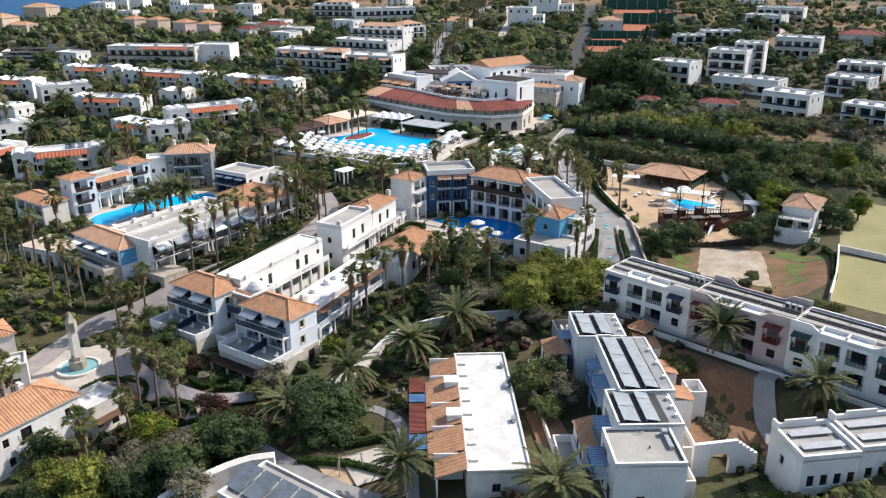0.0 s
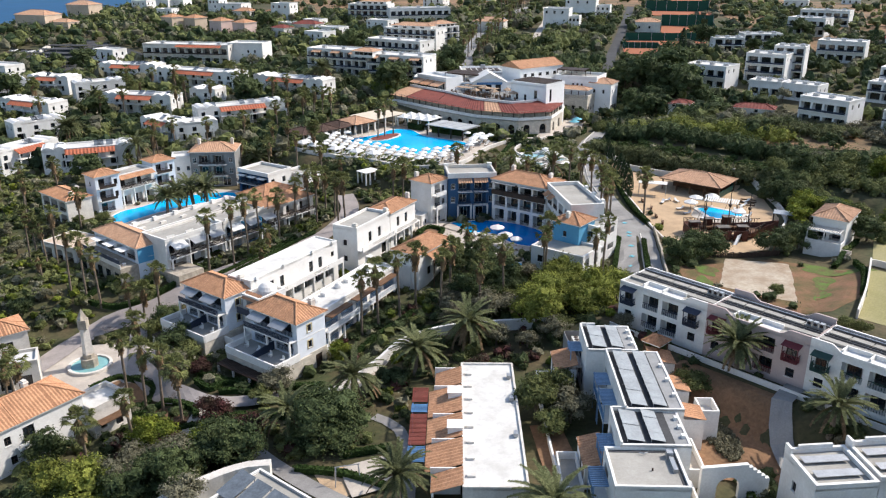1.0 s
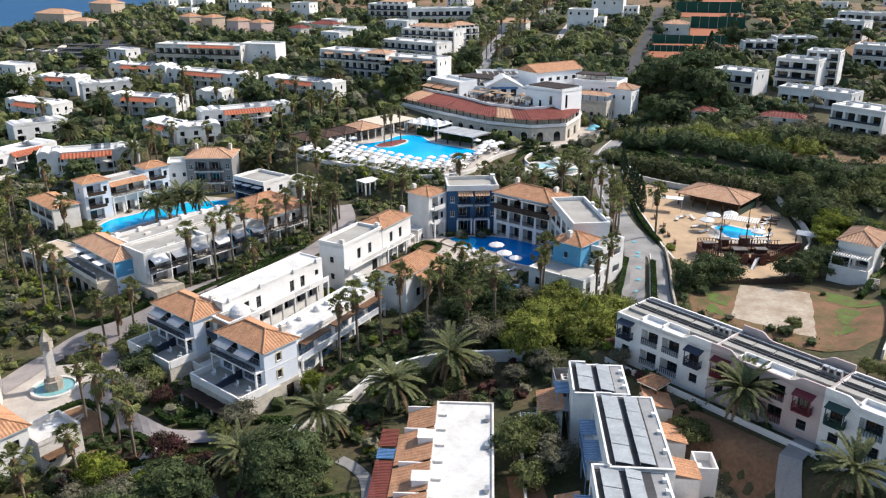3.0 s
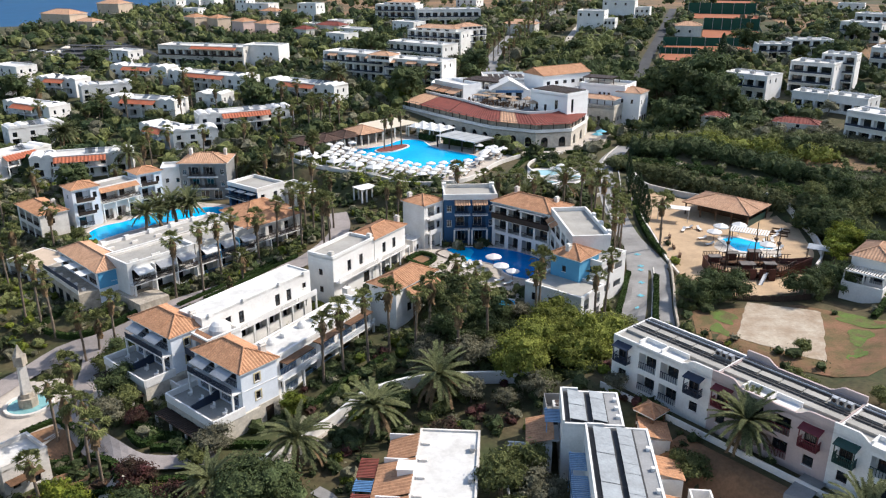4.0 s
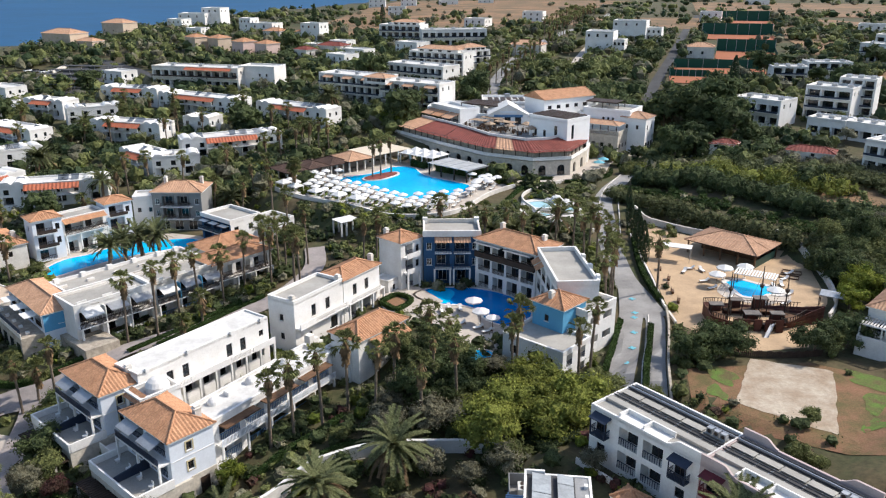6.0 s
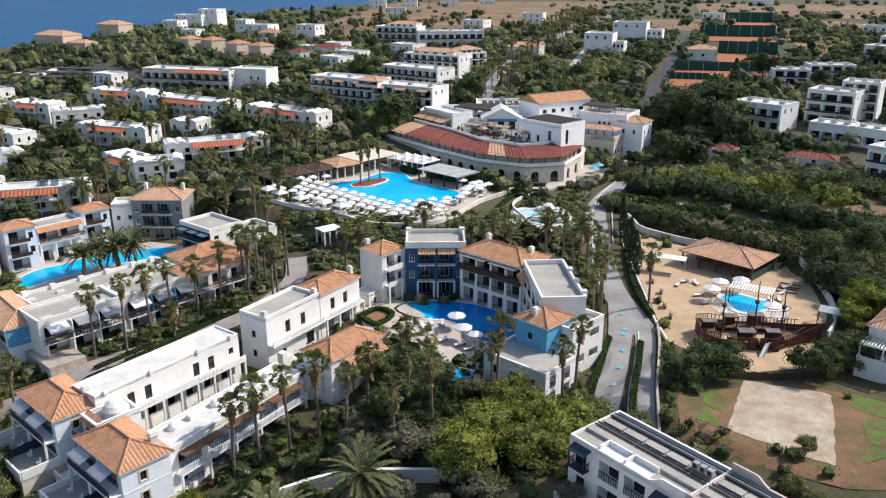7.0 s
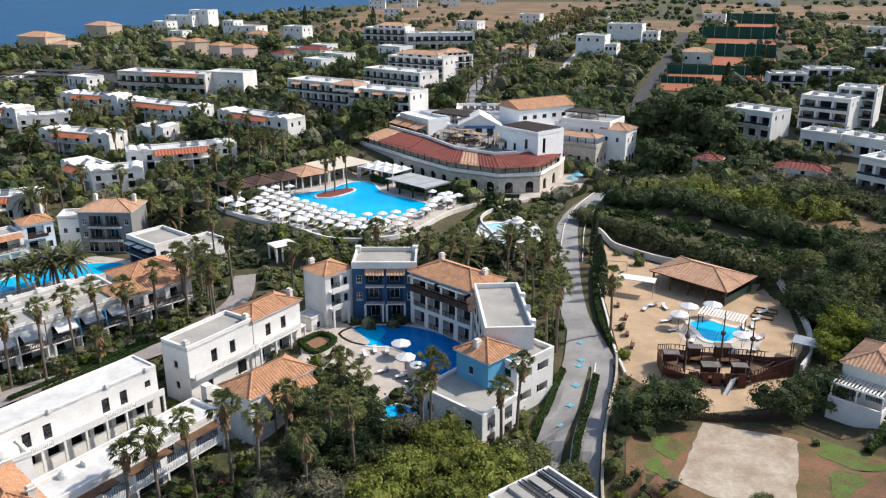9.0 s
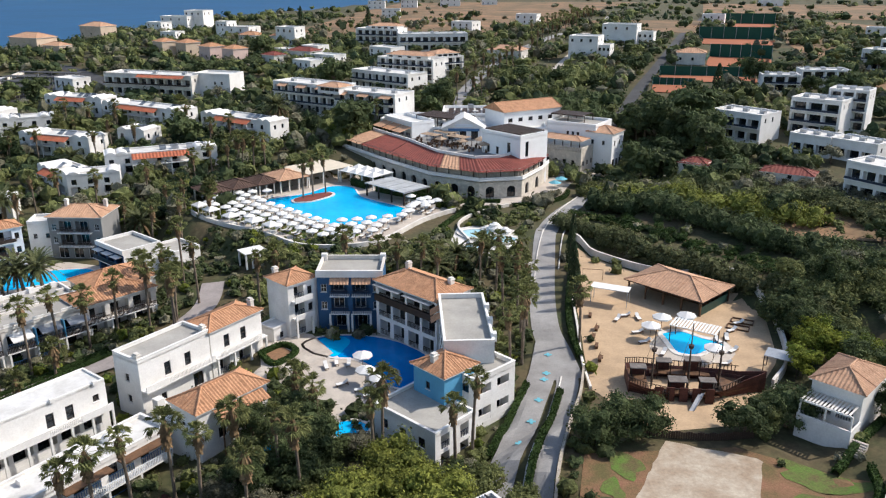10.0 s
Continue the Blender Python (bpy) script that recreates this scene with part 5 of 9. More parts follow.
th = house("lagoon_centre", "deep blue three-storey hotel front with tiled awnings", (24.3, 184.0), 2, 11.1, 8, -2.2, 10.1, {"f": row(2, 2.3, 3.7, 6.7, 2.8, 2.5, "loggia") + row(2, 2.3, 3.7, 3.5, 2.8, 2.4, "loggia") + [(0.6, 7.0, 1.0, 1.4, "win"), (9.5, 7.0, 1.0, 1.4, "win"), (0.6, 3.8, 1.0, 1.4, "win"), (9.5, 3.8, 1.0, 1.4, "win")] + row(2, 2.6, 3.7, 0.1, 2.3, 2.6, "loggia")}, "flat", wallm=BLUEPL, framem=WHITE, par=0.7, roofm=ROOFG, railm=NAVY)
part("cornice", M().box(-5.7, 5.7, -4.2, -3.98, 9.7, 10.9), WHITE, th)
for u in (-3.05, 0.65):
    mm = M()
    tile_plane(mm, (u - 0.3, -5.2, 8.8), (u + 3.0, -5.2, 8.8), (u - 0.3, -4.0, 9.6), (u + 3.0, -4.0, 9.6))
    part("awning_roof", mm, TILEP, th, "tiled awning over the balcony")
    for v in (3.3, 6.5):
        part("balcony_slab", M().box(u - 0.3, u + 3.0, -5.2, -4.0, v, v + 0.16), WHITE, th)
        r = part("balcony_railing", rail_mesh(3.2, 0.95, NAVY, "bars"), None, th)
        r.location = (u - 0.25, -5.12, v + 0.16)
for u in (-3.4, -0.35, 0.35, 3.5):
    part("column", M().box(u - 0.17, u + 0.17, -5.1, -4.76, 0, 3.3), WHITE, th)
for u in (-5.2, 5.2):
    part("pier", M().box(u - 0.5, u + 0.5, 3.0, 4.0, 10.1, 11.3), WHITE, th)
th = house("lagoon_wing", "white wing with dark balconies and tiled roof", (37.0, 177.4), -41, 14.2, 8, -2.2, 9.7, {"f": row(4, 0.7, 3.4, 6.7, 2.9, 2.4, "loggia") + row(4, 0.7, 3.4, 3.5, 2.9, 2.4, "loggia") + row(4, 0.9, 3.4, 0.1, 2.4, 2.7, "loggia"), "r": [(2, 7, 1, 1.4, "win")]}, "hip", railm=DARKWD, chimney=((-5, 1.8, 1.9), (5.0, 1.6, 1.6)), pitch=0.4)
part("upper_band", M().box(-7.0, 7.0, -4.5, -4.0, 6.2, 7.3), DARKWD, th, "dark timber balcony band")
for u in (-3.6, 3.4):
    part("awning", M().box(u - 3.1, u + 3.1, -5.2, -4.0, 9.15, 9.25), METAL, th, "grey retractable awning")
th = house("lagoon_flat_block", "white block with grey flat roof and high parapet", (44.2, 162.0), 95, 17.0, 7.0, -2.2, 10.2, {"b": row(4, 1.0, 4.0, 6.7, 2.8, 2.4, "loggia") + row(4, 1.0, 4.0, 3.5, 2.8, 2.4, "loggia") + row(4, 1.2, 4.0, 0.1, 2.4, 2.6, "loggia"), "f": row(4, 1.5, 4.0, 7, 1.0, 1.4, "win") + row(4, 1.5, 4.0, 3.6, 1.0, 1.4, "win")}, "flat", roofm=ROOFG, par=0.7, railm=DARKWD)
for u in (3.4, 6.2):
    mm = M()
    tile_plane(mm, (u + 1.2, 4.9, 8.8), (u - 1.2, 4.9, 8.8), (u + 1.2, 3.5, 9.6), (u - 1.2, 3.5, 9.6))
    part("awning_roof", mm, TILE, th, "tiled awning over the balcony")
for u in (-7, -2, 3):
    part("pier", M().box(u - 0.5, u + 0.5, -3.9, -3.3, 10.2, 11.4), WHITE, th)
th = house("lagoon_pavilion", "sky blue pavilion with tiled hip roof and chimney", (41.7, 151.2), -44, 6.0, 6.0, -2.2, 8.7, {"r": [(3.4, 5.4, 1.2, 2.2, "loggia"), (3.2, 2.2, 1.6, 2.2, "loggia")], "f": [(2.4, 5.8, 0.8, 1.1, "win")]}, "hip", wallm=SKYPL, pitch=0.45, chimney=((-0.4, -1.6, 1.5),))
th = house("lagoon_annex", "white stepped annex with balconies", (46.9, 152.2), -44, 4.5, 8.0, -2.2, 7.4, {"r": row(2, 0.8, 3.6, 4.4, 2.4, 2.2, "loggia") + row(2, 0.8, 3.6, 1.0, 2.4, 2.2, "loggia"), "f": [(1.2, 4.6, 2.2, 2.2, "loggia"), (1.2, 1.2, 2.2, 2.2, "loggia")]}, "flat", roofm=ROOFG, railm=WHITE, rails="solid", par=0.6)
house("lagoon_low_block", "low white block with grey roof behind the pool", (39.2, 146.0), -41, 11.2, 7.6, -2.6, 5.0, {"r": [(1, 2.6, 1.6, 2.0, "loggia"), (4.6, 2.6, 1.6, 2.0, "loggia"), (1, 0, 1.6, 2.0, "loggia"), (4.6, 0.0, 1.6, 2.0, "loggia")], "f": row(3, 1.4, 3.4, 2.4, 1.2, 1.4, "win")}, "flat", roofm=ROOFG, par=0.4)

# ---- houses round the courtyard pool ----
house("courtyard_house", "cream house with terracotta hip roof and balconies", (-73.4, 196.0), -44, 13.0, 6.2, -5.0, 6.3, {"f": row(3, 1, 4, 3.3, 3.2, 2.3, "loggia") + row(3, 1, 4, 0.2, 3.2, 2.3, "loggia"), "r": [(2.4, 3.8, 0.8, 1.2, "win")]}, "hip", wallm=OFFWHITE, railm=DARKWD, chimney=((2, 2.0, 1.5), (5, -1, 1.2)))
for c, a, nm in (((-65.6, 199.9), -46, "pool_tower"), ((-55.4, 213.6), -46, "pool_tower")):
    th = house(nm, "white and pale blue tower with terracotta hip roof", c, a, 5.4, 6.2, -4.2, 9.4, {"r": [(0.8, 6.4, 3.4, 2.3, "loggia"), (0.8, 3.3, 3.4, 2.3, "loggia"), (0.8, 0.2, 3.4, 2.4, "loggia"), (4.7, 6.7, 0.9, 1.4, "win"), (4.7, 3.6, 0.9, 1.4, "win")], "f": [(2, 6.6, 0.8, 1.2, "win")]}, "hip", wallm=PALEBLUE, railm=DARKWD, group="pool towers")
    for v in (3.1, 6.2):
        part("balcony_slab", M().box(2.7, 3.8, -2.6, 1.6, v, v + 0.16), WHITE, th)
        part("balcony_railing", M().box(3.72, 3.8, -2.6, 1.6, v + 0.25, v + 1.0), DARKWD, th, "dark balcony railing")
th = house("pool_middle", "white arcade house with tiled balcony roof", (-61.4, 207.2), 50, 10.5, 6.0, -4.2, 7.8, {"f": row(2, 0.8, 4.7, 4.9, 4.2, 2.4, "loggia") + row(3, 0.7, 3.3, 0.1, 2.6, 2.6, "loggia")}, "flat", railm=DARKWD, roofm=ROOFG)
mm = M()
tile_plane(mm, (-5.0, -4.6, 7.3), (5.0, -4.6, 7.3), (-5.0, -2.6, 8.3), (5.0, -2.6, 8.3))
part("balcony_roof", mm, TILE, th, "terracotta roof over the balcony")
part("balcony_slab", M().box(-5, 5, -4.4, -3, 4.5, 4.7), WHITE, th)
part("balcony_railing", rail_mesh(9.8, 0.95, DARKWD, "balusters"), None, th).location = (-4.9, -4.3, 4.7)
for u in (-4.8, -1.6, 1.6, 4.8):
    part("column", M().box(u - 0.14, u + 0.14, -4.3, -4.0, 0, 4.5), WHITE, th)
house("pool_link", "low white link house with small windows", (-51.0, 223.0), 12, 6, 6, -4.2, 8.0, {"f": [(1, 4.5, 0.8, 1.1, "win"), (3.6, 4.5, 0.8, 1.1, "win")]}, "flat")
th = house("grey_house", "grey three-storey house with hip roof and white railings", (-42.5, 224), 0, 12, 9, -4.2, 9.7, {"f": row(2, 2.4, 3.7, 6.3, 3.0, 2.4, "loggia") + row(2, 2.4, 3.7, 3.2, 3.0, 2.4, "loggia") + [(0.7, 6.6, 1, 1.4, "win"), (10.3, 6.6, 1, 1.4, "win"), (0.7, 3.6, 1, 1.4, "win"), (10.3, 3.6, 1, 1.4, "win")] + row(3, 1.5, 3.4, 0.1, 2.2, 2.4, "arch")}, "hip", wallm=GREYPL, framem=WHITE, railm=DARKWD, roofm=TILEP, chimney=((-4.5, 2, 2), (4.5, 2, 2)))
for v in (3.0, 6.1):
    part("balcony_slab", M().box(-3.8, 3.8, -5.6, -4.5, v, v + 0.16), WHITE, th)
    r = part("balcony_railing", rail_mesh(7.5, 0.9, DARKWD, "bars"), None, th)
    r.location = (-3.75, -5.5, v + 0.16)
th = house("blue_house", "deep blue house with white cornices and grey flat roof", (-27.4, 211.6), -38, 11.0, 8.5, -3.6, 5.8, {"f": row(3, 0.8, 3.4, 3.1, 2.8, 2.2, "loggia") + row(3, 0.8, 3.4, 0.1, 2.6, 2.3, "loggia"), "r": row(2, 1, 4, 3.2, 1.2, 1.4, "win")}, "flat", wallm=WHITE, roofm=ROOFG, par=0.6, railm=NAVY)
next(ob for ob in th.children if ob.name.startswith("wall")).data.materials[0] = BLUEPL
part("cornice", M().box(-5.6, 5.6, -4.45, -4.2, 5.5, 6.5), WHITE, th)
for u in (-3.6, 0, 3.6):
    part("awning", M().box(u - 1.3, u + 1.3, -5.7, -4.25, 4.9, 5.0), CLOTH, th, "white canvas awning")
part("balcony_slab", M().box(-5.4, 5.4, -5.5, -4.25, 2.8, 2.98), WHITE, th)
part("balcony_railing", rail_mesh(10.6, 0.95, NAVY, "balusters"), None, th).location = (-5.3, -5.4, 2.98)
house("roof_terrace", "low white terrace wing with grey roof", (-18, 214), -38, 8, 6, -2.6, 3.4, {}, "flat", roofm=ROOFG)
th = house("tile_wing", "cream wing with terracotta hip roof and balconies", (-20.5, 186.2), 49, 14, 7.4, -4.6, 6.4, {"f": row(3, 1.0, 4.3, 3.3, 3.4, 2.3, "loggia") + row(3, 1.0, 4.3, 0.2, 3.4, 2.3, "loggia"), "r": [(2, 3.6, 1, 1.3, "win"), (5, 3.6, 1, 1.3, "win")]}, "hip", wallm=OFFWHITE, railm=DARKWD)
part("balcony_slab", M().box(-6.6, 6.6, -5.0, -3.7, 3.0, 3.18), WHITE, th)
part("balcony_railing", rail_mesh(13, 0.95, DARKWD, "balusters"), None, th).location = (-6.5, -4.9, 3.18)
for u in (-6.3, -2.1, 2.1, 6.3):
    part("column", M().box(u - 0.14, u + 0.14, -4.95, -4.65, -1, 3.0), WHITE, th)
for k, c in enumerate(((-29.0, 176.9), (-38.6, 166.0))):
    th = house("flat_wing", "long white wing with grey flat roof and awnings", c, 49, 14.4, 8.0, -5.6, 7.0, {"f": row(3, 0.8, 4.6, 3.6, 3.8, 2.4, "loggia") + row(3, 0.8, 4.6, 0.3, 3.8, 2.4, "loggia")}, "flat", wallm=WHITE if k else OFFWHITE, roofm=ROOFG, railm=DARKWD if k else BLUEWD, group="flat wings", par=0.5)
    part("balcony_slab", M().box(-7, 7, -5.2, -4, 3.2, 3.4), WHITE, th)
    for u in (-6.6, -2.2, 2.4, 6.8):
        part("column", M().box(u - 0.15, u + 0.15, -5.1, -4.8, -1, 3.2), WHITE, th)
    part("balcony_railing", rail_mesh(13.8, 0.95, DARKWD, "balusters"), None, th).location = (-6.9, -5.1, 3.4)
    for u in (-2.2, 2.4):
        part("partition", M().box(u - 0.1, u + 0.1, -5.2, -4.0, 3.4, 6.4), WHITE if k else SKYPL, th)
    for u in (-4.4, 0.2, 4.8):
        aw = M()
        aw.face((u - 1.7, -5.9, 5.5), (u + 1.7, -5.9, 5.5), (u + 1.7, -4.0, 6.3), (u - 1.7, -4.0, 6.3)).face((u - 1.7, -4.0, 6.24), (u + 1.7, -4.0, 6.24), (u + 1.7, -5.9, 5.44), (u - 1.7, -5.9, 5.44)).face((u - 1.7, -5.9, 5.3), (u + 1.7, -5.9, 5.3), (u + 1.7, -5.9, 5.5), (u - 1.7, -5.9, 5.5))
        part("awning", aw, METAL if u > 0 else CLOTH, th, "pale canvas awning")
    for u in (-5.6, -1.0, 3.6):
        part("roof_wall", M().box(u - 0.9, u + 0.9, -3.9, -3.7, 7.5, 8.0), WHITE, th)
    part("planter", M().box(-6.5, 6.5, 3.0, 3.5, 7.0, 7.4), OFFWHITE, th)
th = house("roof_terrace", "low white wing with a broad grey terrace roof behind the pool", (-38.9, 180.0), 49, 27.8, 10.6, -5.6, 5.4, {"b": row(5, 1.2, 5.4, 2.6, 2.2, 2.2, "win")}, "flat", wallm=WHITE, roofm=ROOFG, par=0.55)
part("terrace_balustrade", rail_mesh(26, 0.8, WHITE, "balusters"), None, th).location = (-13, -4.2, 5.4)
for u in (-12.6, -7.4, -2.0, 3.2, 8.6, 12.6):
    part("parapet_pier", M().box(u - 0.5, u + 0.5, 4.6, 5.35, 5.4, 6.35), WHITE, th)
    part("roof_bench", M().box(u - 0.7, u + 0.7, 1.6, 2.2, 5.4, 5.85), OFFWHITE, th)
house("tile_wing", "cream wing with a broad terracotta hip roof by the pool", (-24.1, 195.8), 49, 12.4, 9.6, -4.2, 5.0, {"b": row(3, 1.2, 3.8, 2.4, 1.4, 1.6, "win"), "r": [(2, 2.6, 1, 1.3, "win"), (6, 2.6, 1, 1.3, "win")]}, "hip", wallm=OFFWHITE, pitch=0.4)
th = house("front_house", "pale blue house with terracotta hip roof over stone arches", (-50.2, 166.7), -45, 17.5, 6.2, -6.4, 6.6, {"f": row(4, 0.8, 4.2, 3.6, 3.2, 2.3, "loggia"), "r": [(2.5, 4.2, 0.9, 1.2, "win")]}, "hip", wallm=PALEBLUE, roofm=TILEP, railm=DARKWD, pitch=0.45)
part("end_panel", M().box(8.75, 8.82, -3.0, 1.6, 3.2, 6.4), SKYPL, th, "sky blue end wall")
part("balcony_railing", rail_mesh(17, 0.9, NAVY, "balusters"), None, th).location = (-8.5, -6.9, 3.95)
part("terrace", M().box(-8.7, 8.7, -7.0, -3.1, -5, 3.1), STONE, th, "sandstone terrace base")
for u in (-7, -3.5, 0, 3.5, 7):
    part("arch_opening", M().prism([(u - 0.9, -7.06), (u + 0.9, -7.06), (u + 0.9, -7.0), (u - 0.9, -7.0)], -0.5, 1.9), GLASS, th, "dark glazed arch")
    part("chair", M().box(u - 0.3, u + 0.3, -5.6, -5.0, 3.1, 3.55), WHITE, th)
part("terrace_rail", M().box(-8.7, 8.7, -7.0, -6.85, 3.1, 3.95), OFFWHITE, th)
for u in (-5, 0, 5):
    part("awning", M().box(u - 1.5, u + 1.5, -5.3, -3.1, 5.7, 5.8), CLOTH, th, "white canvas awning")
part("arch_door", M().box(-3, -1.4, -7.05, -6.98, -2, 0.4).box(3, 4.6, -7.05, -6.98, -2, 0.4), DARKWD, th)
house("terrace_block", "low block with a flat brown tiled terrace roof", (-65, 175.6), -32, 11, 8.5, -7.2, 3.6, {"f": row(3, 1, 3.4, 0.4, 2.2, 2.2, "loggia")}, "flat", wallm=OFFWHITE, roofm=SANDPL, par=0.15, railm=DARKWD)
th = thing("stone_terrace", "sandstone retaining terrace with arched door", "terrace", (-40.5, 160.5, -7.0), -41)
FOOT.append((-40.5, 160.5, -41, 7, 3))
part("wall", M().box(-7, 7, -3, 3, -2, 2.6), STONE, th)
part("arch_door", M().box(0.2, 1.6, -3.06, -2.98, -0.6, 1.4), DARKWD, th)


# ---- main hotel ----
th = thing("hotel_terrace", "curved arcaded hotel terrace with red tiled veranda roof", "terrace", (0, 0, 1.8))
OUT = [(5.5, 292.5), (21.6, 271.5), (34, 257), (46.8, 250.2), (57.6, 252.6), (63.6, 264.5), (66, 272)]
INN = [(14.3, 297.7), (26.6, 281.2), (35.5, 266), (45.5, 258.6), (52.2, 260), (58.0, 267), (60, 272)]
FOOT.append((40, 272, -45, 34, 16))
wm, pm, vm = M(), M(), M()
for i, (a, b) in enumerate(zip(OUT, OUT[1:])):
    d = Vector((b[0] - a[0], b[1] - a[1]))
    L = d.length
    d.normalize()
    n = max(1, int(L / 4.6))
    holes = [(L * (k + 0.5) / n - 1.1, L * (k + 0.5) / n + 1.1, 0.2, 3.2, 0.5) for k in range(n)]
    w = M()
    wall_panel(w, a, b, -3, 4.6, holes)
    part("arcade_wall", w, PALESTONE, th)
    for h in holes:
        ar = M()
        r = 1.1
        pts = [(r * math.cos(math.pi * q / 10), 2.1 + r * math.sin(math.pi * q / 10)) for q in range(11)]
        mid = (h[0] + h[1]) / 2
        for (xa, za), (xb, zb_) in zip(pts, pts[1:]):
            q = [(xa, za), (xa, 3.21), (xb, 3.21), (xb, zb_)]
            ar.face(*[(a[0] + d.x * (mid + x) + d.y * 0.02, a[1] + d.y * (mid + x) - d.x * 0.02, z) for x, z in q])
        part("arch_head", ar, PALESTONE, th)
        fm, gm = window_meshes(2.2, 3.0, DARKWD, "door")
        ob = put("glazed_door", fm, th, a, d, h[0], 0.2, 0.45)
        q = new("pane", gm)
        q.parent = ob
    bb = M()
    for (p, q2, e0, e1, z0, z1) in ((a, b, -0.25, 0.3, 4.6, 4.85), (a, b, -0.12, 0.12, 4.85, 5.5)):
        nx, ny = -d.y, d.x
        bb.prism([(a[0] + nx * e0, a[1] + ny * e0), (b[0] + nx * e0, b[1] + ny * e0), (b[0] + nx * e1, b[1] + ny * e1), (a[0] + nx * e1, a[1] + ny * e1)], z0, z1)
    part("balustrade", bb, WHITE, th)
    k = max(2, int(L / 3))
    for j in range(k):
        u = L * (j + 0.5) / k
        part("post", M().box(-0.1, 0.1, -0.1, 0.1, 4.8, 7.2, (a[0] + d.x * u - d.y * 0.3, a[1] + d.y * u + d.x * 0.3), math.atan2(d.y, d.x)), DARKWD, th)
    gl = M()
    gl.face((a[0] - d.y * 1.2, a[1] + d.x * 1.2, 4.85), (b[0] - d.y * 1.2, b[1] + d.x * 1.2, 4.85), (b[0] - d.y * 1.2, b[1] + d.x * 1.2, 7.2), (a[0] - d.y * 1.2, a[1] + d.x * 1.2, 7.2))
    part("terrace_screen", gl, STONE, th, "brown terrace screen")
    A, B = INN[i], INN[i + 1]
    for s0, s1, mt in (((0, 0.4, TILEP), (0.4, 1.0, TILER)) if i == 0 else ((0, 0.2, TILER), (0.2, 0.6, TILEP), (0.6, 1, TILER)) if i == 2 else ((0, 1, TILER),)):
        rf = M()
        P = lambda p, q, s, z: (p[0] + (q[0] - p[0]) * s, p[1] + (q[1] - p[1]) * s, z)
        e0, e1, t0, t1 = Vector(P(a, b, s0, 6.9)), Vector(P(a, b, s1, 6.9)), Vector(P(A, B, s0, 8.6)), Vector(P(A, B, s1, 8.6))
        k = max(2, int((e1 - e0).length / 0.5))
        base = len(rf.v)
        for j in range(k + 1):
            o = Vector((0, 0, 0.06 if j % 2 else -0.06))
            rf.v += [tuple(e0.lerp(e1, j / k) + o), tuple(t0.lerp(t1, j / k) + o)]
        rf.f += [(base + 2 * j, base + 2 * j + 2, base + 2 * j + 3, base + 2 * j + 1) for j in range(k)]
        part("veranda_roof", rf, mt, th, "red tiled veranda roof" if mt is TILER else "pale orange canvas veranda roof")
    dd = Vector((B[0] - A[0], B[1] - A[1])).normalized()
    part("upper_parapet", M().prism([A, B, (B[0] - dd.y * 0.35, B[1] + dd.x * 0.35), (A[0] - dd.y * 0.35, A[1] + dd.x * 0.35)], 7.5, 9.3), WHITE, th)
part("upper_floor", M().prism([*INN, (60, 290), (20, 305)], 7.2, 7.7), GREYPL, th, "dark paved roof terrace")
part("lower_floor", M().prism([*OUT, (64, 290), (12, 305)], 4.2, 4.62), PAVE, th)

th = house("hotel_hall", "tall white hotel hall with a timber roof pergola", (56.3, 270.2), -46, 14.3, 10.6, 1.8, 13.2, {"r": [(2.0, 8.2, 1.2, 4.0, "win"), (8, 3, 1.2, 3, "win")], "f": [(2, 8.0, 1.0, 2.0, "win"), (5.4, 8.0, 1.0, 2.0, "win"), (9.5, 8.5, 1.2, 3.2, "win")]}, "flat", par=0.8, roofm=ROOFG, wallm=BRIGHT)
pg = part("pergola", M().box(-6.5, 6.5, -4.7, -4.5, 14.0, 14.2).box(-6.5, 6.5, 4.5, 4.7, 14.0, 14.2), DARKWD, th, "dark timber roof pergola")
for k in range(16):
    part("slat", M().box(-6.5 + 0.83 * k, -6.1 + 0.83 * k, -4.8, 4.8, 14.2, 14.35), DARKWD, pg)
th = house("hotel_centre", "white pedimented hotel front", (42.3, 293), 0, 12.5, 10, 1.8, 11.0, {"f": row(3, 1.6, 3.4, 7.8, 2.0, 2.4, "door")}, "none", wallm=BRIGHT)
gb = M()
gb.face((-6.4, -5.1, 11), (6.4, -5.1, 11), (0, -5.1, 14.2))
for s in (-1, 1):
    gb.face((s * 6.6, -5.4, 10.95), (0, -5.4, 14.3), (0, 5.2, 14.3), (s * 6.6, 5.2, 10.95))
gb.face((6.4, 5.1, 11), (-6.4, 5.1, 11), (0, 5.1, 14.2))
part("pediment", gb, WHITE, th)
part("timber_band", M().box(-4.6, 4.6, -5.3, -5.12, 10.2, 11.0), BLUEWD, th)
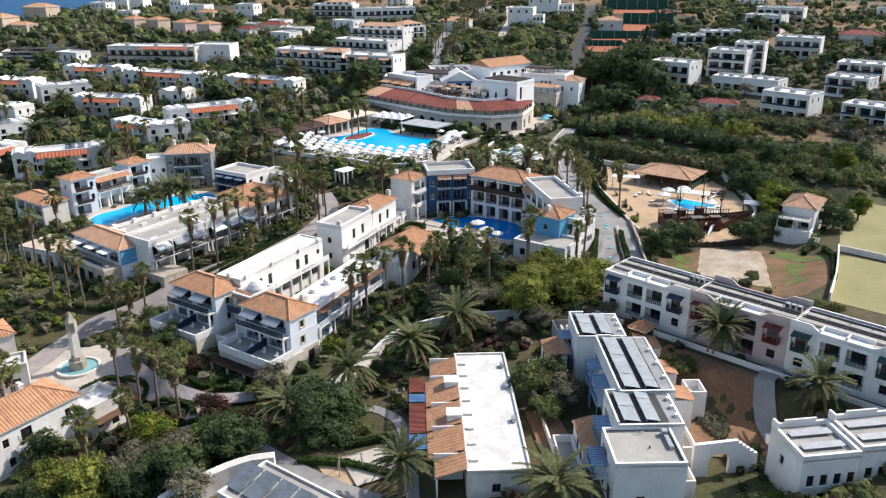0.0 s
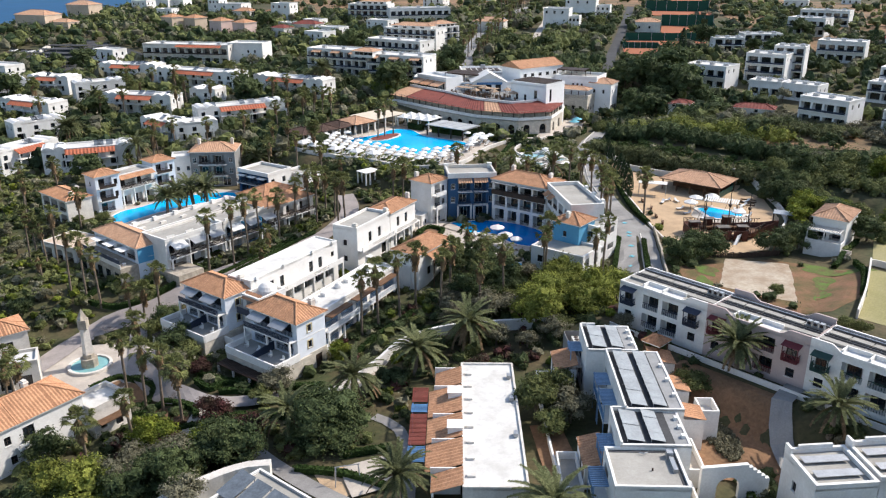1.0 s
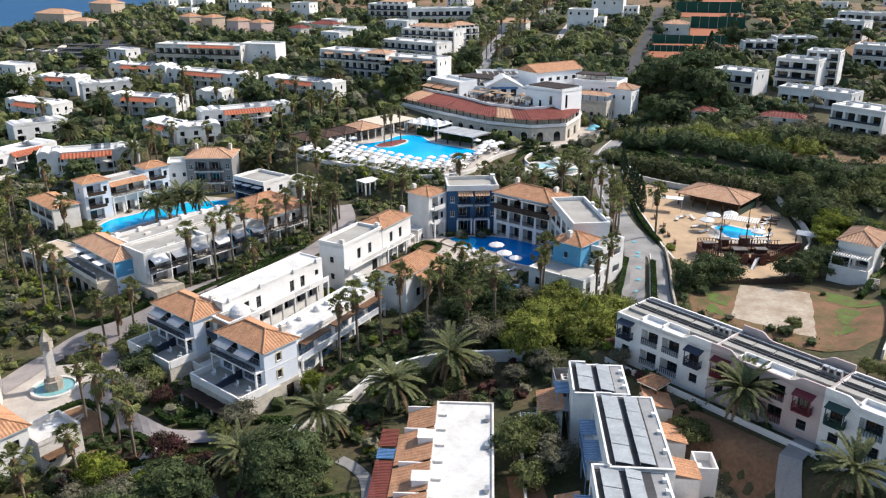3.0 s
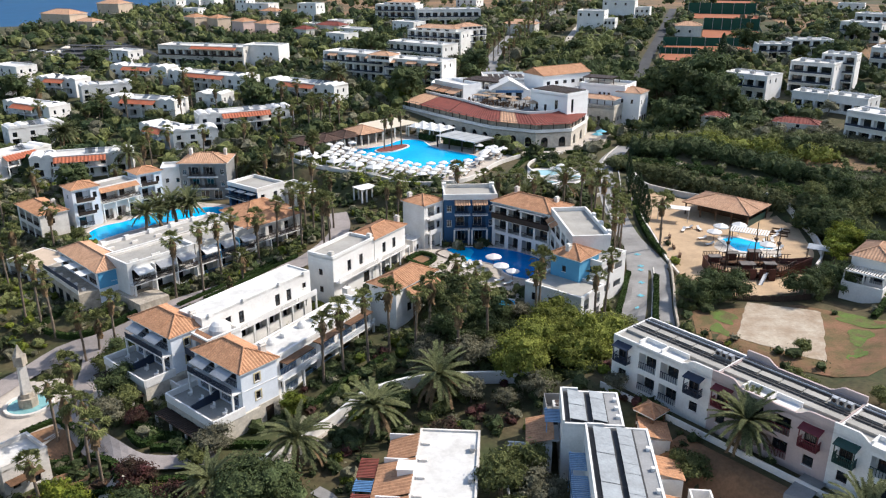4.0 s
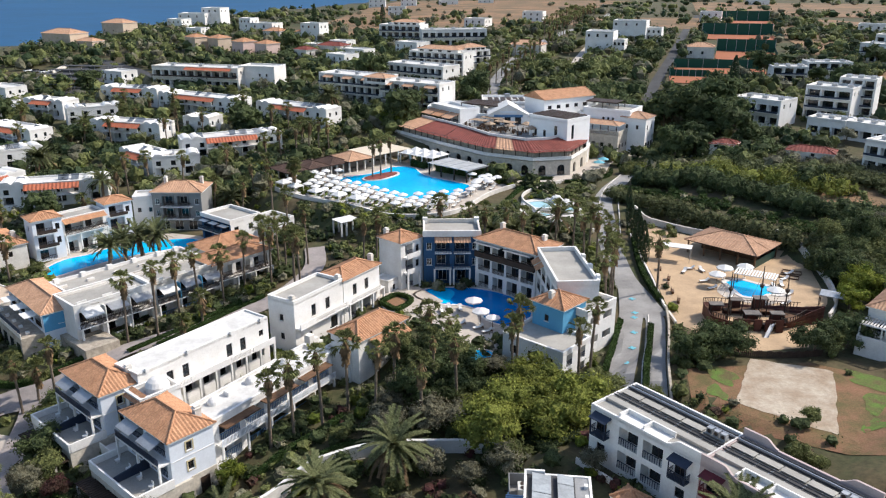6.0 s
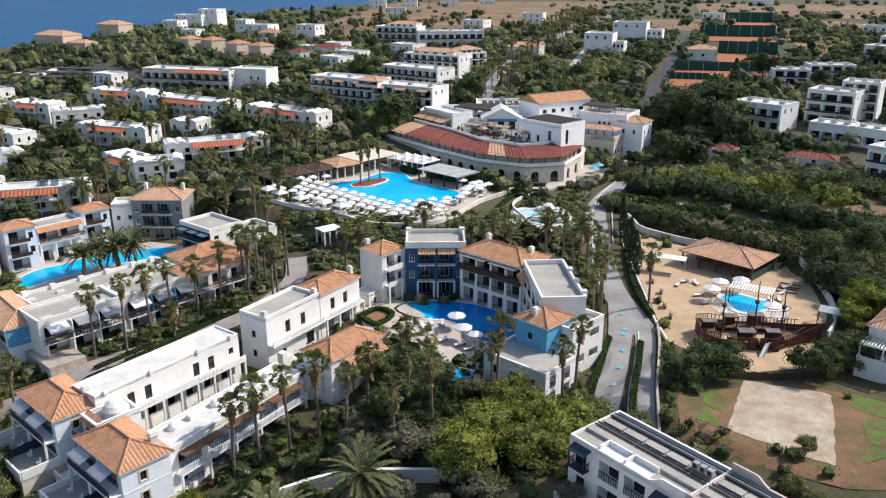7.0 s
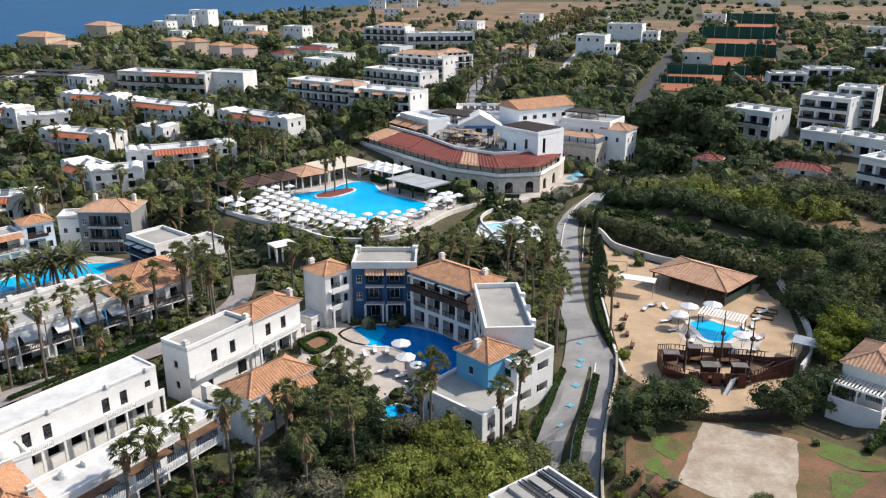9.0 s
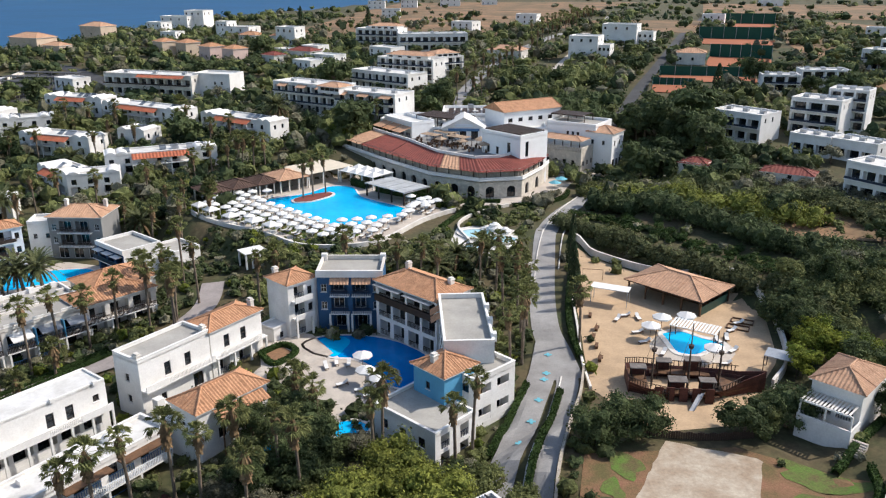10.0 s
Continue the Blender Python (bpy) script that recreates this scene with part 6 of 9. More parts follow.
for c, L, W, zt, a in (((50, 300), 34, 14, 11.5, 0), ((30, 308), 26, 14, 12.2, -10), ((52, 318), 34, 16, 12.8, 0)):
    th = house("hotel_wing", "white flat-roofed wing of the hotel", c, a, L, W, 3, zt - 3, {"f": row(int(L / 4), 1.5, 4, 5.2, 1.2, 1.5, "win"), "r": row(3, 1.5, 4, 5.0, 1.2, 1.5, "win")}, "flat", par=0.7, group="hotel wings", wallm=BRIGHT)
    for k in range(8):
        u, v = random.uniform(-L / 2 + 2, L / 2 - 2), random.uniform(-W / 2 + 2, W / 2 - 2)
        part("roof_unit", M().box(u - 0.9, u + 0.9, v - 0.7, v + 0.7, zt - 3, zt - 3 + random.uniform(0.7, 1.8)), ROOFW if k % 3 else METAL, th)
    for k in range(6):
        part("roof_panel", M().box(-L / 2 + 2 + k * 2.2, -L / 2 + 3.6 + k * 2.2, -W / 2 + 2, W / 2 - 5, zt - 2.4, zt - 2.3), DARKWD, th)
th = house("hotel_pavilion", "white hotel pavilion with canvas verandas", (25.3, 298.4), -53, 16, 8, 1.8, 11.6, {"f": row(4, 1, 3.8, 7.9, 2.6, 2.6, "loggia")}, "flat", par=0.8, wallm=BRIGHT)
for u in (-5.5, 0, 5.5):
    mm = M()
    tile_plane(mm, (u - 2.5, -8.4, 9.8), (u + 2.5, -8.4, 9.8), (u - 2.5, -4.1, 11.0), (u + 2.5, -4.1, 11.0), 0.6)
    part("veranda_roof", mm, TILEP if u else TILE, th, "brown canvas veranda roof")
    part("post", M().box(u - 2.4, u - 2.25, -8.2, -8.05, 5.8, 9.7), DARKWD, th)
house("hotel_gable_house", "white hotel hall with orange gabled roof", (60.4, 303.5), 32, 21, 10.5, 3, 13.6, {"f": row(5, 1.5, 3.7, 10.4, 1.6, 1.2, "win")}, "hip", roofm=TILE, pitch=0.4, ends=(False, False), step=0.4, wallm=BRIGHT)
house("hotel_right_block", "white hotel block with small windows", (76.8, 294.4), -31, 15.6, 12, 2.5, 11.3, {"f": row(3, 6.5, 1.6, 7.6, 0.8, 1.8, "win"), "r": row(4, 1.5, 2.8, 6.5, 0.9, 1.5, "win")}, "flat", par=0.7, roofm=ROOFG, wallm=BRIGHT)
th = house("hotel_stone_block", "stone-fronted hotel block with tiled balcony roof", (72.0, 286.6), -33, 15, 9.5, 1.6, 6.4, {"f": row(5, 1.2, 2.7, 2.4, 1.0, 1.3, "win"), "r": row(3, 1.2, 2.6, 2.0, 1.0, 1.4, "win")}, "flat", wallm=PALESTONE, par=1.0)
hip_roof(th, -6.6, 7.0, -4.4, 1.0, 9.3, 0.3, TILEP, 0.4, 0.4, "balcony_roof")
part("balcony_wall", M().box(-7.5, 7.5, -4.75, -4.5, 6.4, 7.5), WHITE, th)
for u in (-6.4, -3.9, -1.3, 1.3, 3.9, 6.6):
    part("post", M().box(u - 0.12, u + 0.12, -4.3, -4.06, 6.4, 9.2), DARKWD, th)
house("hotel_corner_tower", "white hotel tower with tiled hip roof", (83.6, 287.5), -33, 8, 8, 2.0, 10.5, {"f": row(2, 1.5, 3.4, 7, 0.8, 1.3, "win"), "r": row(2, 1.5, 3.4, 6.8, 0.9, 1.4, "win") + row(3, 0.8, 2.4, 0.3, 1.6, 2.6, "arch")}, "hip", roofm=TILEP, wallm=BRIGHT)

# ---- bungalows and apartment houses ----


def facing(ctr, ang, wid, w2):
    n = Vector((-math.sin(radians(ang)), math.cos(radians(ang))))
    p = Vector(ctr) - n * wid / 2 + n * w2 / 2
    return (p.x, p.y)


def bungalow(ctr, ang, L, wid, zb=None, tile=True):
    c = facing(ctr, ang, wid, 8)
    zb = G(*c) + 0.4 if zb is None else zb
    n = max(2, int(L / 4.2))
    fac = {"f": row(n, 1.0, (L - 1.0) / n, 2.9, 1.3, 1.4, "win") + row(n, 0.7, (L - 1.0) / n, 0.1, 2.4, 2.2, "loggia"), "r": row(2, 1.6, 3.2, 3.0, 0.9, 1.3, "win"), "l": row(2, 1.6, 3.2, 3.0, 0.9, 1.3, "win")}
    th = house("bungalow", "white two-storey bungalow row with red tiled veranda" if tile else "white two-storey bungalow row with flat roof", c, ang, L, 8, zb, 5.3, fac, "flat", par=0.35, group="bungalows", railm=DARKWD, far=True)
    if tile:
        mm, a, b = M(), -L * 0.27, L * 0.24
        tile_plane(mm, (a, -6.2, 4.3), (b, -6.2, 4.3), (a, -3.9, 5.5), (b, -3.9, 5.5), 0.45, 0.07)
        part("veranda_roof", mm, TILEO, th, "orange red tiled veranda roof")
        for k in range(4):
            u = a + (b - a) * k / 3
            part("post", M().box(u - 0.12, u + 0.12, -6.1, -5.9, -1, 4.3), WHITE, th)
        part("veranda_floor", M().box(a, b, -6.2, -4, 2.5, 2.7), WHITE, th)
    for u in ([-L / 2 + 1.6, -L / 2 + 4.6, L / 2 - 4.6, L / 2 - 1.6] if L > 14 else [-L / 2 + 1.8, L / 2 - 1.8]):
        v = M()
        for q in range(6):
            a0, a1 = math.pi * q / 6, math.pi * (q + 1) / 6
            p0, p1 = (u + 1.5 * math.cos(a0), 5.3 + 1.0 * math.sin(a0)), (u + 1.5 * math.cos(a1), 5.3 + 1.0 * math.sin(a1))
            v.face((p0[0], -4.03, p0[1]), (p0[0], 3.0, p0[1]), (p1[0], 3.0, p1[1]), (p1[0], -4.03, p1[1]))
        v.face(*[(u + 1.5 * math.cos(math.pi * q / 6), -4.03, 5.3 + 1.0 * math.sin(math.pi * q / 6)) for q in range(7)])
        v.face(*[(u + 1.5 * math.cos(math.pi * q / 6), 3.0, 5.3 + 1.0 * math.sin(math.pi * q / 6)) for q in reversed(range(7))])
        part("vault", v, WHITE, th, "white plastered barrel vault")
    for k in range(max(2, int(L / 5))):
        u = random.uniform(-L / 2 + 3, L / 2 - 3)
        pn = M()
        pn.face((u, -1.2, 5.5), (u + 1.8, -1.2, 5.5), (u + 1.8, 0.4, 6.2), (u, 0.4, 6.2)).face((u, 0.4, 6.14), (u + 1.8, 0.4, 6.14), (u + 1.8, -1.2, 5.44), (u, -1.2, 5.44)).tube([(u, 0.6, 6.3), (u + 1.8, 0.6, 6.3)], [0.25, 0.25], 8)
        part("solar_heater", pn, METAL if k % 2 else PANEL, th)
    return th


for c, a, L, tl in (((-97.2, 334.3), -18, 25.5, True), ((-67.7, 320.8), -28, 38, True), ((-30.9, 305.1), -32, 32, True), ((-81.4, 288.1), -18, 27, True), ((-41.8, 271.2), 26, 30, True), ((-66.3, 256.7), -40, 17.8, True), ((-53.4, 253.1), 22, 12.9, False), ((-59.5, 292.7), -18, 10, False), ((-99.2, 308.5), 30, 18, False), ((-79.0, 233.0), 17, 26, True), ((-98, 238), 62, 20, True), ((-104, 262), 40, 16, False), ((-118, 285), -30, 24, True), ((-122, 318), -20, 18, True)):
    bungalow(c, a, L, 0, tile=tl)


def apartment(ctr, ang, L, wid, H, label, wallm=None, rm=None, group="apartment houses", arch=False):
    W = min(wid, 11)
    c = facing(ctr, ang, 0, W)
    zb = G(*c) + 0.3
    st = max(1, round(H / 3.1))
    n = max(2, int(L / 3.6))
    ops = []
    for s in range(st):
        ops += row(n, 0.6, (L - 0.6) / n, 0.2 + s * H / st, (L - 0.6) / n - 0.7, 2.3, "loggia")
    th = house("apartment_house", label, c, ang, L, W, zb, H, {"f": ops, "r": row(2, 2, 4, H - 2.2, 0.9, 1.3, "win"), "l": row(2, 2, 4, H - 2.2, 0.9, 1.3, "win")}, "flat", wallm=wallm or WHITE, par=0.4, group=group, railm=rm or NAVY, roofm=ROOFW, far=True)
    for s in range(1, st):
        part("balcony_slab", M().box(-L / 2 + 0.3, L / 2 - 0.3, -W / 2 - 1.0, -W / 2, s * H / st, s * H / st + 0.15), wallm or WHITE, th)
        part("balcony_rail", M().box(-L / 2 + 0.4, L / 2 - 0.4, -W / 2 - 1.0, -W / 2 - 0.94, s * H / st + 0.25, s * H / st + 0.8), NAVY if rm is None else rm, th, "painted balcony railing")
    for k in range(3):
        u = -L / 2 + L * (k + 0.5) / 3
        part("roof_unit", M().box(u - 0.8, u + 0.8, -0.6, 0.6, H, H + 0.9).tube([(u - 0.8, 0.9, H + 0.9), (u + 0.8, 0.9, H + 0.9)], [0.25, 0.25], 8), METAL, th)
    return th


th = apartment((-79.3, 358.2), -16, 39.5, 11, 7.6, "long white and grey hotel house with red veranda strip", OFFWHITE, DARKWD)
mm = M()
tile_plane(mm, (-4, -7.6, 7.0), (17, -7.6, 7.0), (-4, -5.4, 7.9), (17, -5.4, 7.9), 0.6, 0.08)
part("veranda_roof", mm, TILEO, th, "red tiled veranda roof")
house("apartment_house", "plain white end wing with two small windows", (-52.5, 361), -16, 16, 10, G(-52.5, 361), 8.2, {"f": [(9, 4.6, 0.9, 1.2, "win"), (12, 4.6, 0.9, 1.2, "win")]}, "flat", group="apartment houses", far=True)
th = apartment((-13.8, 331.2), -32, 29.0, 11, 9.5, "white three-storey apartment house with awnings", None, NAVY)
th2 = apartment((9.3, 317.1), -30, 24.5, 11, 9.5, "white three-storey apartment house with awnings", None, NAVY)
for t_ in (th, th2):
    for u in (-9, 0, 9):
        mm = M()
        tile_plane(mm, (u - 2.2, -7.6, 8.6), (u + 2.2, -7.6, 8.6), (u - 2.2, -5.6, 9.4), (u + 2.2, -5.6, 9.4), 0.5)
        part("awning", mm, TILEP, t_, "pale orange awning")
for c, a, L, wd, H, lb in (((8.8, 362.8), -38, 30, 11, 6.5, "white two-storey apartment house with flat roof"), ((17.2, 380.9), -30, 27, 11, 8, "white apartment house with tiled attic"), ((34.5, 383.9), 34, 15, 11, 8, "white apartment house with small balconies"), ((-2.8, 456.7), -20, 23, 12, 9, "white far hotel house with glazed front"), ((25.4, 448.2), 8, 33, 12, 7.5, "white far hotel house with pergola"),
        ((121.0, 289.0), -48, 16, 11, 7.5, "white apartment house with dark balconies"), ((144.2, 291.0), -41, 14.2, 11, 10, "white three-storey apartment house with arches"), ((155.1, 295.4), -36, 11, 9, 11.5, "white apartment tower with balconies"), ((136.1, 272.3), -44, 11, 9, 4.6, "long low white apartment house"), ((144.6, 264.6), -50, 12, 9, 4.6, "long low white apartment house"), ((135.2, 231.6), -55, 15, 10, 7.6, "white apartment house with dark balconies"),
        ((155.4, 350.1), -10, 13, 9, 5.6, "low white apartment house in trees"), ((174.2, 357.9), -8, 17, 9, 5.6, "low white apartment house in trees"), ((209.1, 388.6), -48, 18, 11, 7.6, "white apartment house with small balconies"), ((168.8, 252.8), -52, 14, 10, 5.8, "white two-storey apartment house with arches"), ((150.9, 215.3), -54, 13, 10, 5.8, "white two-storey apartment house with arches"), ((190, 322), -38, 18, 11, 7.6, "white apartment house with small balconies"), ((186, 272), -45, 16, 11, 6, "white apartment house with roof heaters"), ((235, 420), -40, 24, 12, 7, "white apartment house far up the slope")):
    apartment(c, a, L, wd, H, lb)
for c, a, L, W, H, wl, rf in (((-105, 448), -40, 9, 8, 6.4, SANDPL, TILE), ((-93, 446), -40, 9, 8, 6.0, SANDPL, TILE), ((-77, 432), -40, 9, 8, 6.2, ROSEPL, TILE), ((-64.5, 426), -40, 9, 8, 6.0, ROSEPL, TILE), ((-182, 470), -25, 21, 12, 7, SANDPL, TILEP), ((-166, 463), -25, 12, 8, 3.5, SANDPL, TILEP), ((-186, 554), -25, 18, 12, 6.5, SANDPL, TILEP), ((-33, 429), -30, 14, 8, 4.2, OFFWHITE, TILER), ((-56, 482), -20, 9, 7, 4, OFFWHITE, TILE), ((-74, 492), -30, 12, 8, 3.6, OFFWHITE, TILE), ((-45, 420), -40, 9, 7, 4, OFFWHITE, TILER), ((-208, 520), -10, 10, 8, 4, SANDPL, TILEP), ((60, 424), -20, 16, 10, 4.5, OFFWHITE, TILEP), ((123, 250), -30, 12, 6, 2.4, OFFWHITE, TILER), ((103.4, 262), -30, 7.5, 6, 2.2, OFFWHITE, TILER), ((233, 344), -31, 18, 10, 4.6, OFFWHITE, TILER), ((139.1, 413.4), -15, 12, 9, 4.4, OFFWHITE, TILEP)):
    z = G(*c) + 0.3
    house("cottage", "cottage with tiled hip roof and small windows", c, a, L, W, z, H, {"f": row(2, 1.2, L / 2.4, 1.2, 1.0, 1.3, "win"), "r": [(2, 1.2, 1, 1.3, "win")]}, "hip", wallm=wl, roofm=rf, group="far cottages", step=0.5, far=True)
for c, a, L, W, H in (((-50, 478), -25, 12, 9, 8.5), ((-84, 506), -25, 20, 10, 6.5), ((-93, 510), -25, 8, 8, 9), ((-148, 590), -15, 20, 12, 9), ((-136, 594), -15, 14, 12, 12), ((-40, 436), -30, 16, 8, 3.6), ((-20, 418), -35, 14, 8, 4), ((95, 424), -22, 13, 11, 10), ((103, 421), -22, 6, 8, 6.5), ((118, 468), -22, 17, 11, 9.5), ((130, 466), -22, 8, 8, 6), ((-150, 560), -25, 12, 9, 7), ((-120, 500), -20, 10, 8, 5), ((-25, 400), -40, 12, 9, 5), ((-115, 372), -30, 12, 8, 4.5), ((-150, 345), -30, 16, 9, 5), ((-140, 318), 30, 18, 9, 5), ((-30, 440), -30, 10, 8, 4.5), ((5, 430), -40, 14, 9, 5), ((40, 540), -30, 14, 10, 5), ((80, 600), -20, 14, 10, 6), ((260, 500), -30, 14, 10, 5), ((300, 420), -30, 14, 10, 6), ((330, 560), -30, 12, 10, 6), ((-20, 700), 0, 14, 8, 6), ((-50, 860), 0, 16, 8, 7), ((-20, 880), 0, 16, 8, 7), ((20, 900), 0, 20, 8, 7), ((60, 930), 0, 16, 8, 8), ((350, 930), 0, 22, 10, 9), ((200, 600), -20, 14, 10, 6)):
    z = G(*c) + 0.2
    house("white_house", "small white flat-roofed house among trees", c, a, L, W, z, H, {"f": row(3, 1.0, L / 3.2, H - 2.2, 1.1, 1.4, "win") + row(3, 1.0, L / 3.2, 0.8, 1.1, 1.5, "win"), "r": row(2, 1.5, W / 2.4, H - 2.2, 1.0, 1.3, "win")}, "flat", group="scattered houses", far=True)
# tennis screens and clay courts on terraces
green = mat("green_screen", (0.012, 0.075, 0.05), 0.8, 0.1, 0.2, 3, 0.1)
for a, b, hs, dep in (((113.9, 369.3), (129.1, 365.9), 2.8, 15), ((120.1, 387), (156.2, 380.9), 3.8, 13), ((151.6, 429.7), (176.4, 421.4), 6.0, 26), ((162.8, 492.5), (199, 486), 6.4, 26), ((198.9, 610.7), (241.8, 606.5), 7.0, 34)):
    d = Vector((b[0] - a[0], b[1] - a[1]))
    z = min(G(*a), G(*b))
    th = thing("tennis_screen", "tall dark green tennis court windscreen", "screen", (a[0], a[1], z), math.degrees(math.atan2(d.y, d.x)), "tennis screens")
    part("fabric", M().box(0, d.length, -0.05, 0.05, 0.2, hs), green, th)
    for q in range(7):
        part("post", M().box(d.length * q / 6 - 0.09, d.length * q / 6 + 0.09, -0.16, -0.05, -1, hs + 0.2), METAL, th)
    for q in (0, d.length):
        part("side_net", M().box(q - 0.04, q + 0.04, -dep, -0.1, 1.0, 2.6), green, th)
    n = Vector((-d.y, d.x)).normalized()
    poly = [(a[0] - n.x * 1, a[1] - n.y * 1), (b[0] - n.x * 1, b[1] - n.y * 1), (b[0] - n.x * dep, b[1] - n.y * dep), (a[0] - n.x * dep, a[1] - n.y * dep)]
    patch("clay_court", poly, CLAY, "orange clay tennis court", "court", 0.3, 4)
# car park
for k in range(16):
    x, y = -166 + 5.4 * (k % 13) * 0.8, 382 + 14 * (k // 13) + (k % 13) * -1.6
    col = (mat("car_white", (0.7, 0.7, 0.7), 0.25, 0.03, bump=0), mat("car_grey", (0.12, 0.12, 0.13), 0.25, 0.03, bump=0), mat("car_red", (0.3, 0.02, 0.02), 0.25, 0.03, bump=0)) if k == 0 else col
    th = thing("parked_car", "small car parked in the open car park", "car", (x, y, G(x, y) + 0.15), 60 + random.uniform(-4, 4), "parked cars")
    part("body", M().box(-2.1, 2.1, -0.85, 0.85, 0.3, 0.85), random.choice(col), th)
    part("cabin", M().prism([(-1.4, -0.75), (0.9, -0.75), (0.9, 0.75), (-1.4, 0.75)], 0.85, 1.4), GLASS, th)
    for u in (-1.3, 1.3):
        for v in (-0.8, 0.8):
            part("wheel", M().tube([(u, v - 0.1, 0.32), (u, v + 0.1, 0.32)], [0.32, 0.32], 10), ASPH, th)

# tiled penthouses and timber pergolas on the far and main hotel roofs
for c, a, L, W, z, rf in (((1.6, 463), -20, 15, 8, G(-2.8, 456.7) + 9.3, TILEP), ((20, 386), -30, 20, 8, G(17, 381) + 8.3, TILEP), ((32, 389), 34, 11, 8, G(34, 384) + 8.3, TILEP), ((-1.5, 324), -31, 9, 7, G(-1, 324) + 9.6, TILEP)):
    house("penthouse", "low attic storey with a tiled hip roof", c, a, L, W, z, 1.8, {"f": row(4, 1, L / 4.4, 0.4, 2.0, 1.1, "win")}, "hip", roofm=rf, pitch=0.3, step=0.5, far=True, foot=False, deep=0.5)
for c, a, L, W, z in (((36.5, 301), -33, 16, 9, 13.3), ((75, 298), -31, 11, 6.5, 14.6)):
    th = thing("roof_pergola", "dark timber pergola on the hotel roof", "pergola", (c[0], c[1], z), a, "roof pergolas")
    for v in (-W / 2, 0, W / 2 - 0.2):
        part("beam", M().box(-L / 2, L / 2, v, v + 0.2, 0.9, 1.15), DARKWD, th)
    for u in (-L / 2, 0, L / 2 - 0.2):
        for v in (-W / 2, W / 2 - 0.2):
            part("post", M().box(u, u + 0.2, v, v + 0.2, -2.2, 0.9), DARKWD, th)
    for k in range(int(L / 0.7)):
        part("slat", M().box(-L / 2 + 0.7 * k, -L / 2 + 0.7 * k + 0.5, -W / 2 - 0.2, W / 2 + 0.2, 1.15, 1.3), DARKWD, th)
# carports with dark slatted roofs
for k in range(5):
    x, y = -137 + 1.6 * k - 6, 361 + 8.5 * k
    th = thing("carport", "long carport with dark slatted roof", "carport", (x, y, G(x, y)), -8, "carports")
    part("roof", M().box(-14, 14, -2.4, 2.4, 2.4, 2.55), ASPH, th)
    for u in (-13, -6.5, 0, 6.5, 13):
        part("post", M().box(u - 0.1, u + 0.1, 1.8, 2.0, -1, 2.4), METAL, th)

part("pediment_panel", M().prism([(-2.6, -5.3), (2.6, -5.3), (2.6, -5.12), (-2.6, -5.12)], 11.4, 12.2), PALEBLUE, bpy.data.objects["hotel_centre"])


# ---- things on decks and sand ----
def parasol_kit(r, h, square=False, cloth=None):
    c, k = M(), 4 if square else 8
    o = math.pi / 4 if square else 0
    rim = [(r * math.cos(2 * math.pi * i / k + o), r * math.sin(2 * math.pi * i / k + o)) for i in range(k)]
    for i in range(k):
        a, b = rim[i], rim[(i + 1) % k]
        c.face((*a, h), (*b, h), (0, 0, h + 0.42 * r))
        c.face((*b, h - 0.03), (*a, h - 0.03), (0, 0, h + 0.42 * r - 0.03))
        c.face((*a, h - 0.2), (*b, h - 0.2), (*b, h), (*a, h))
    return c.mesh("canopy", cloth or CLOTH), M().tube([(0, 0, 0), (0, 0, h + 0.42 * r + 0.12)], [0.045, 0.035], 6).mesh("pole", BROWNWD), M().tube([(0, 0, 0), (0, 0, 0.1)], [0.35, 0.3], 10).mesh("foot", OFFWHITE)


def parasol(x, y, z, kit, label="open white canvas parasol on a wooden pole"):
    th = thing("parasol", label, "parasol", (x, y, z), random.uniform(0, 90), "parasols")
    for nm, me in zip(("canopy", "pole", "foot"), kit):
        part(nm, me, None, th)


TANCLOTH = mat("tan_canvas", (0.36, 0.26, 0.18), 0.9, 0.1, 0.6, 6, 0.05, rand=0.1)
KITA, KITC, KITT = parasol_kit(1.3, 2.1), parasol_kit(1.6, 2.4), parasol_kit(1.8, 2.4, True, TANCLOTH)
LOUNGE = (M().box(-0.95, 0.95, -0.33, 0.33, 0.28, 0.34).box(-0.9, -0.84, -0.3, -0.24, 0, 0.28).box(-0.9, -0.84, 0.24, 0.3, 0, 0.28).box(0.84, 0.9, -0.3, -0.24, 0, 0.28).box(0.84, 0.9, 0.24, 0.3, 0, 0.28).mesh("frame", BROWNWD),
          M().box(-0.95, 0.3, -0.31, 0.31, 0.34, 0.42).mesh("mattress", CLOTH), None)
bk = M()
bk.face((0.3, -0.31, 0.4), (0.3, 0.31, 0.4), (0.92, 0.31, 0.85), (0.92, -0.31, 0.85)).face((0.3, 0.31, 0.34), (0.3, -0.31, 0.34), (0.92, -0.31, 0.78), (0.92, 0.31, 0.78))
LOUNGE = (LOUNGE[0], LOUNGE[1], bk.mesh("backrest", CLOTH))


def lounger(x, y, z, a, label="wooden sun lounger with a pale mattress"):
    th = thing("sun_lounger", label, "sun lounger", (x, y, z), a, "sun loungers")
    for nm, me in zip(("frame", "mattress", "backrest"), LOUNGE):
        part(nm, me, None, th)


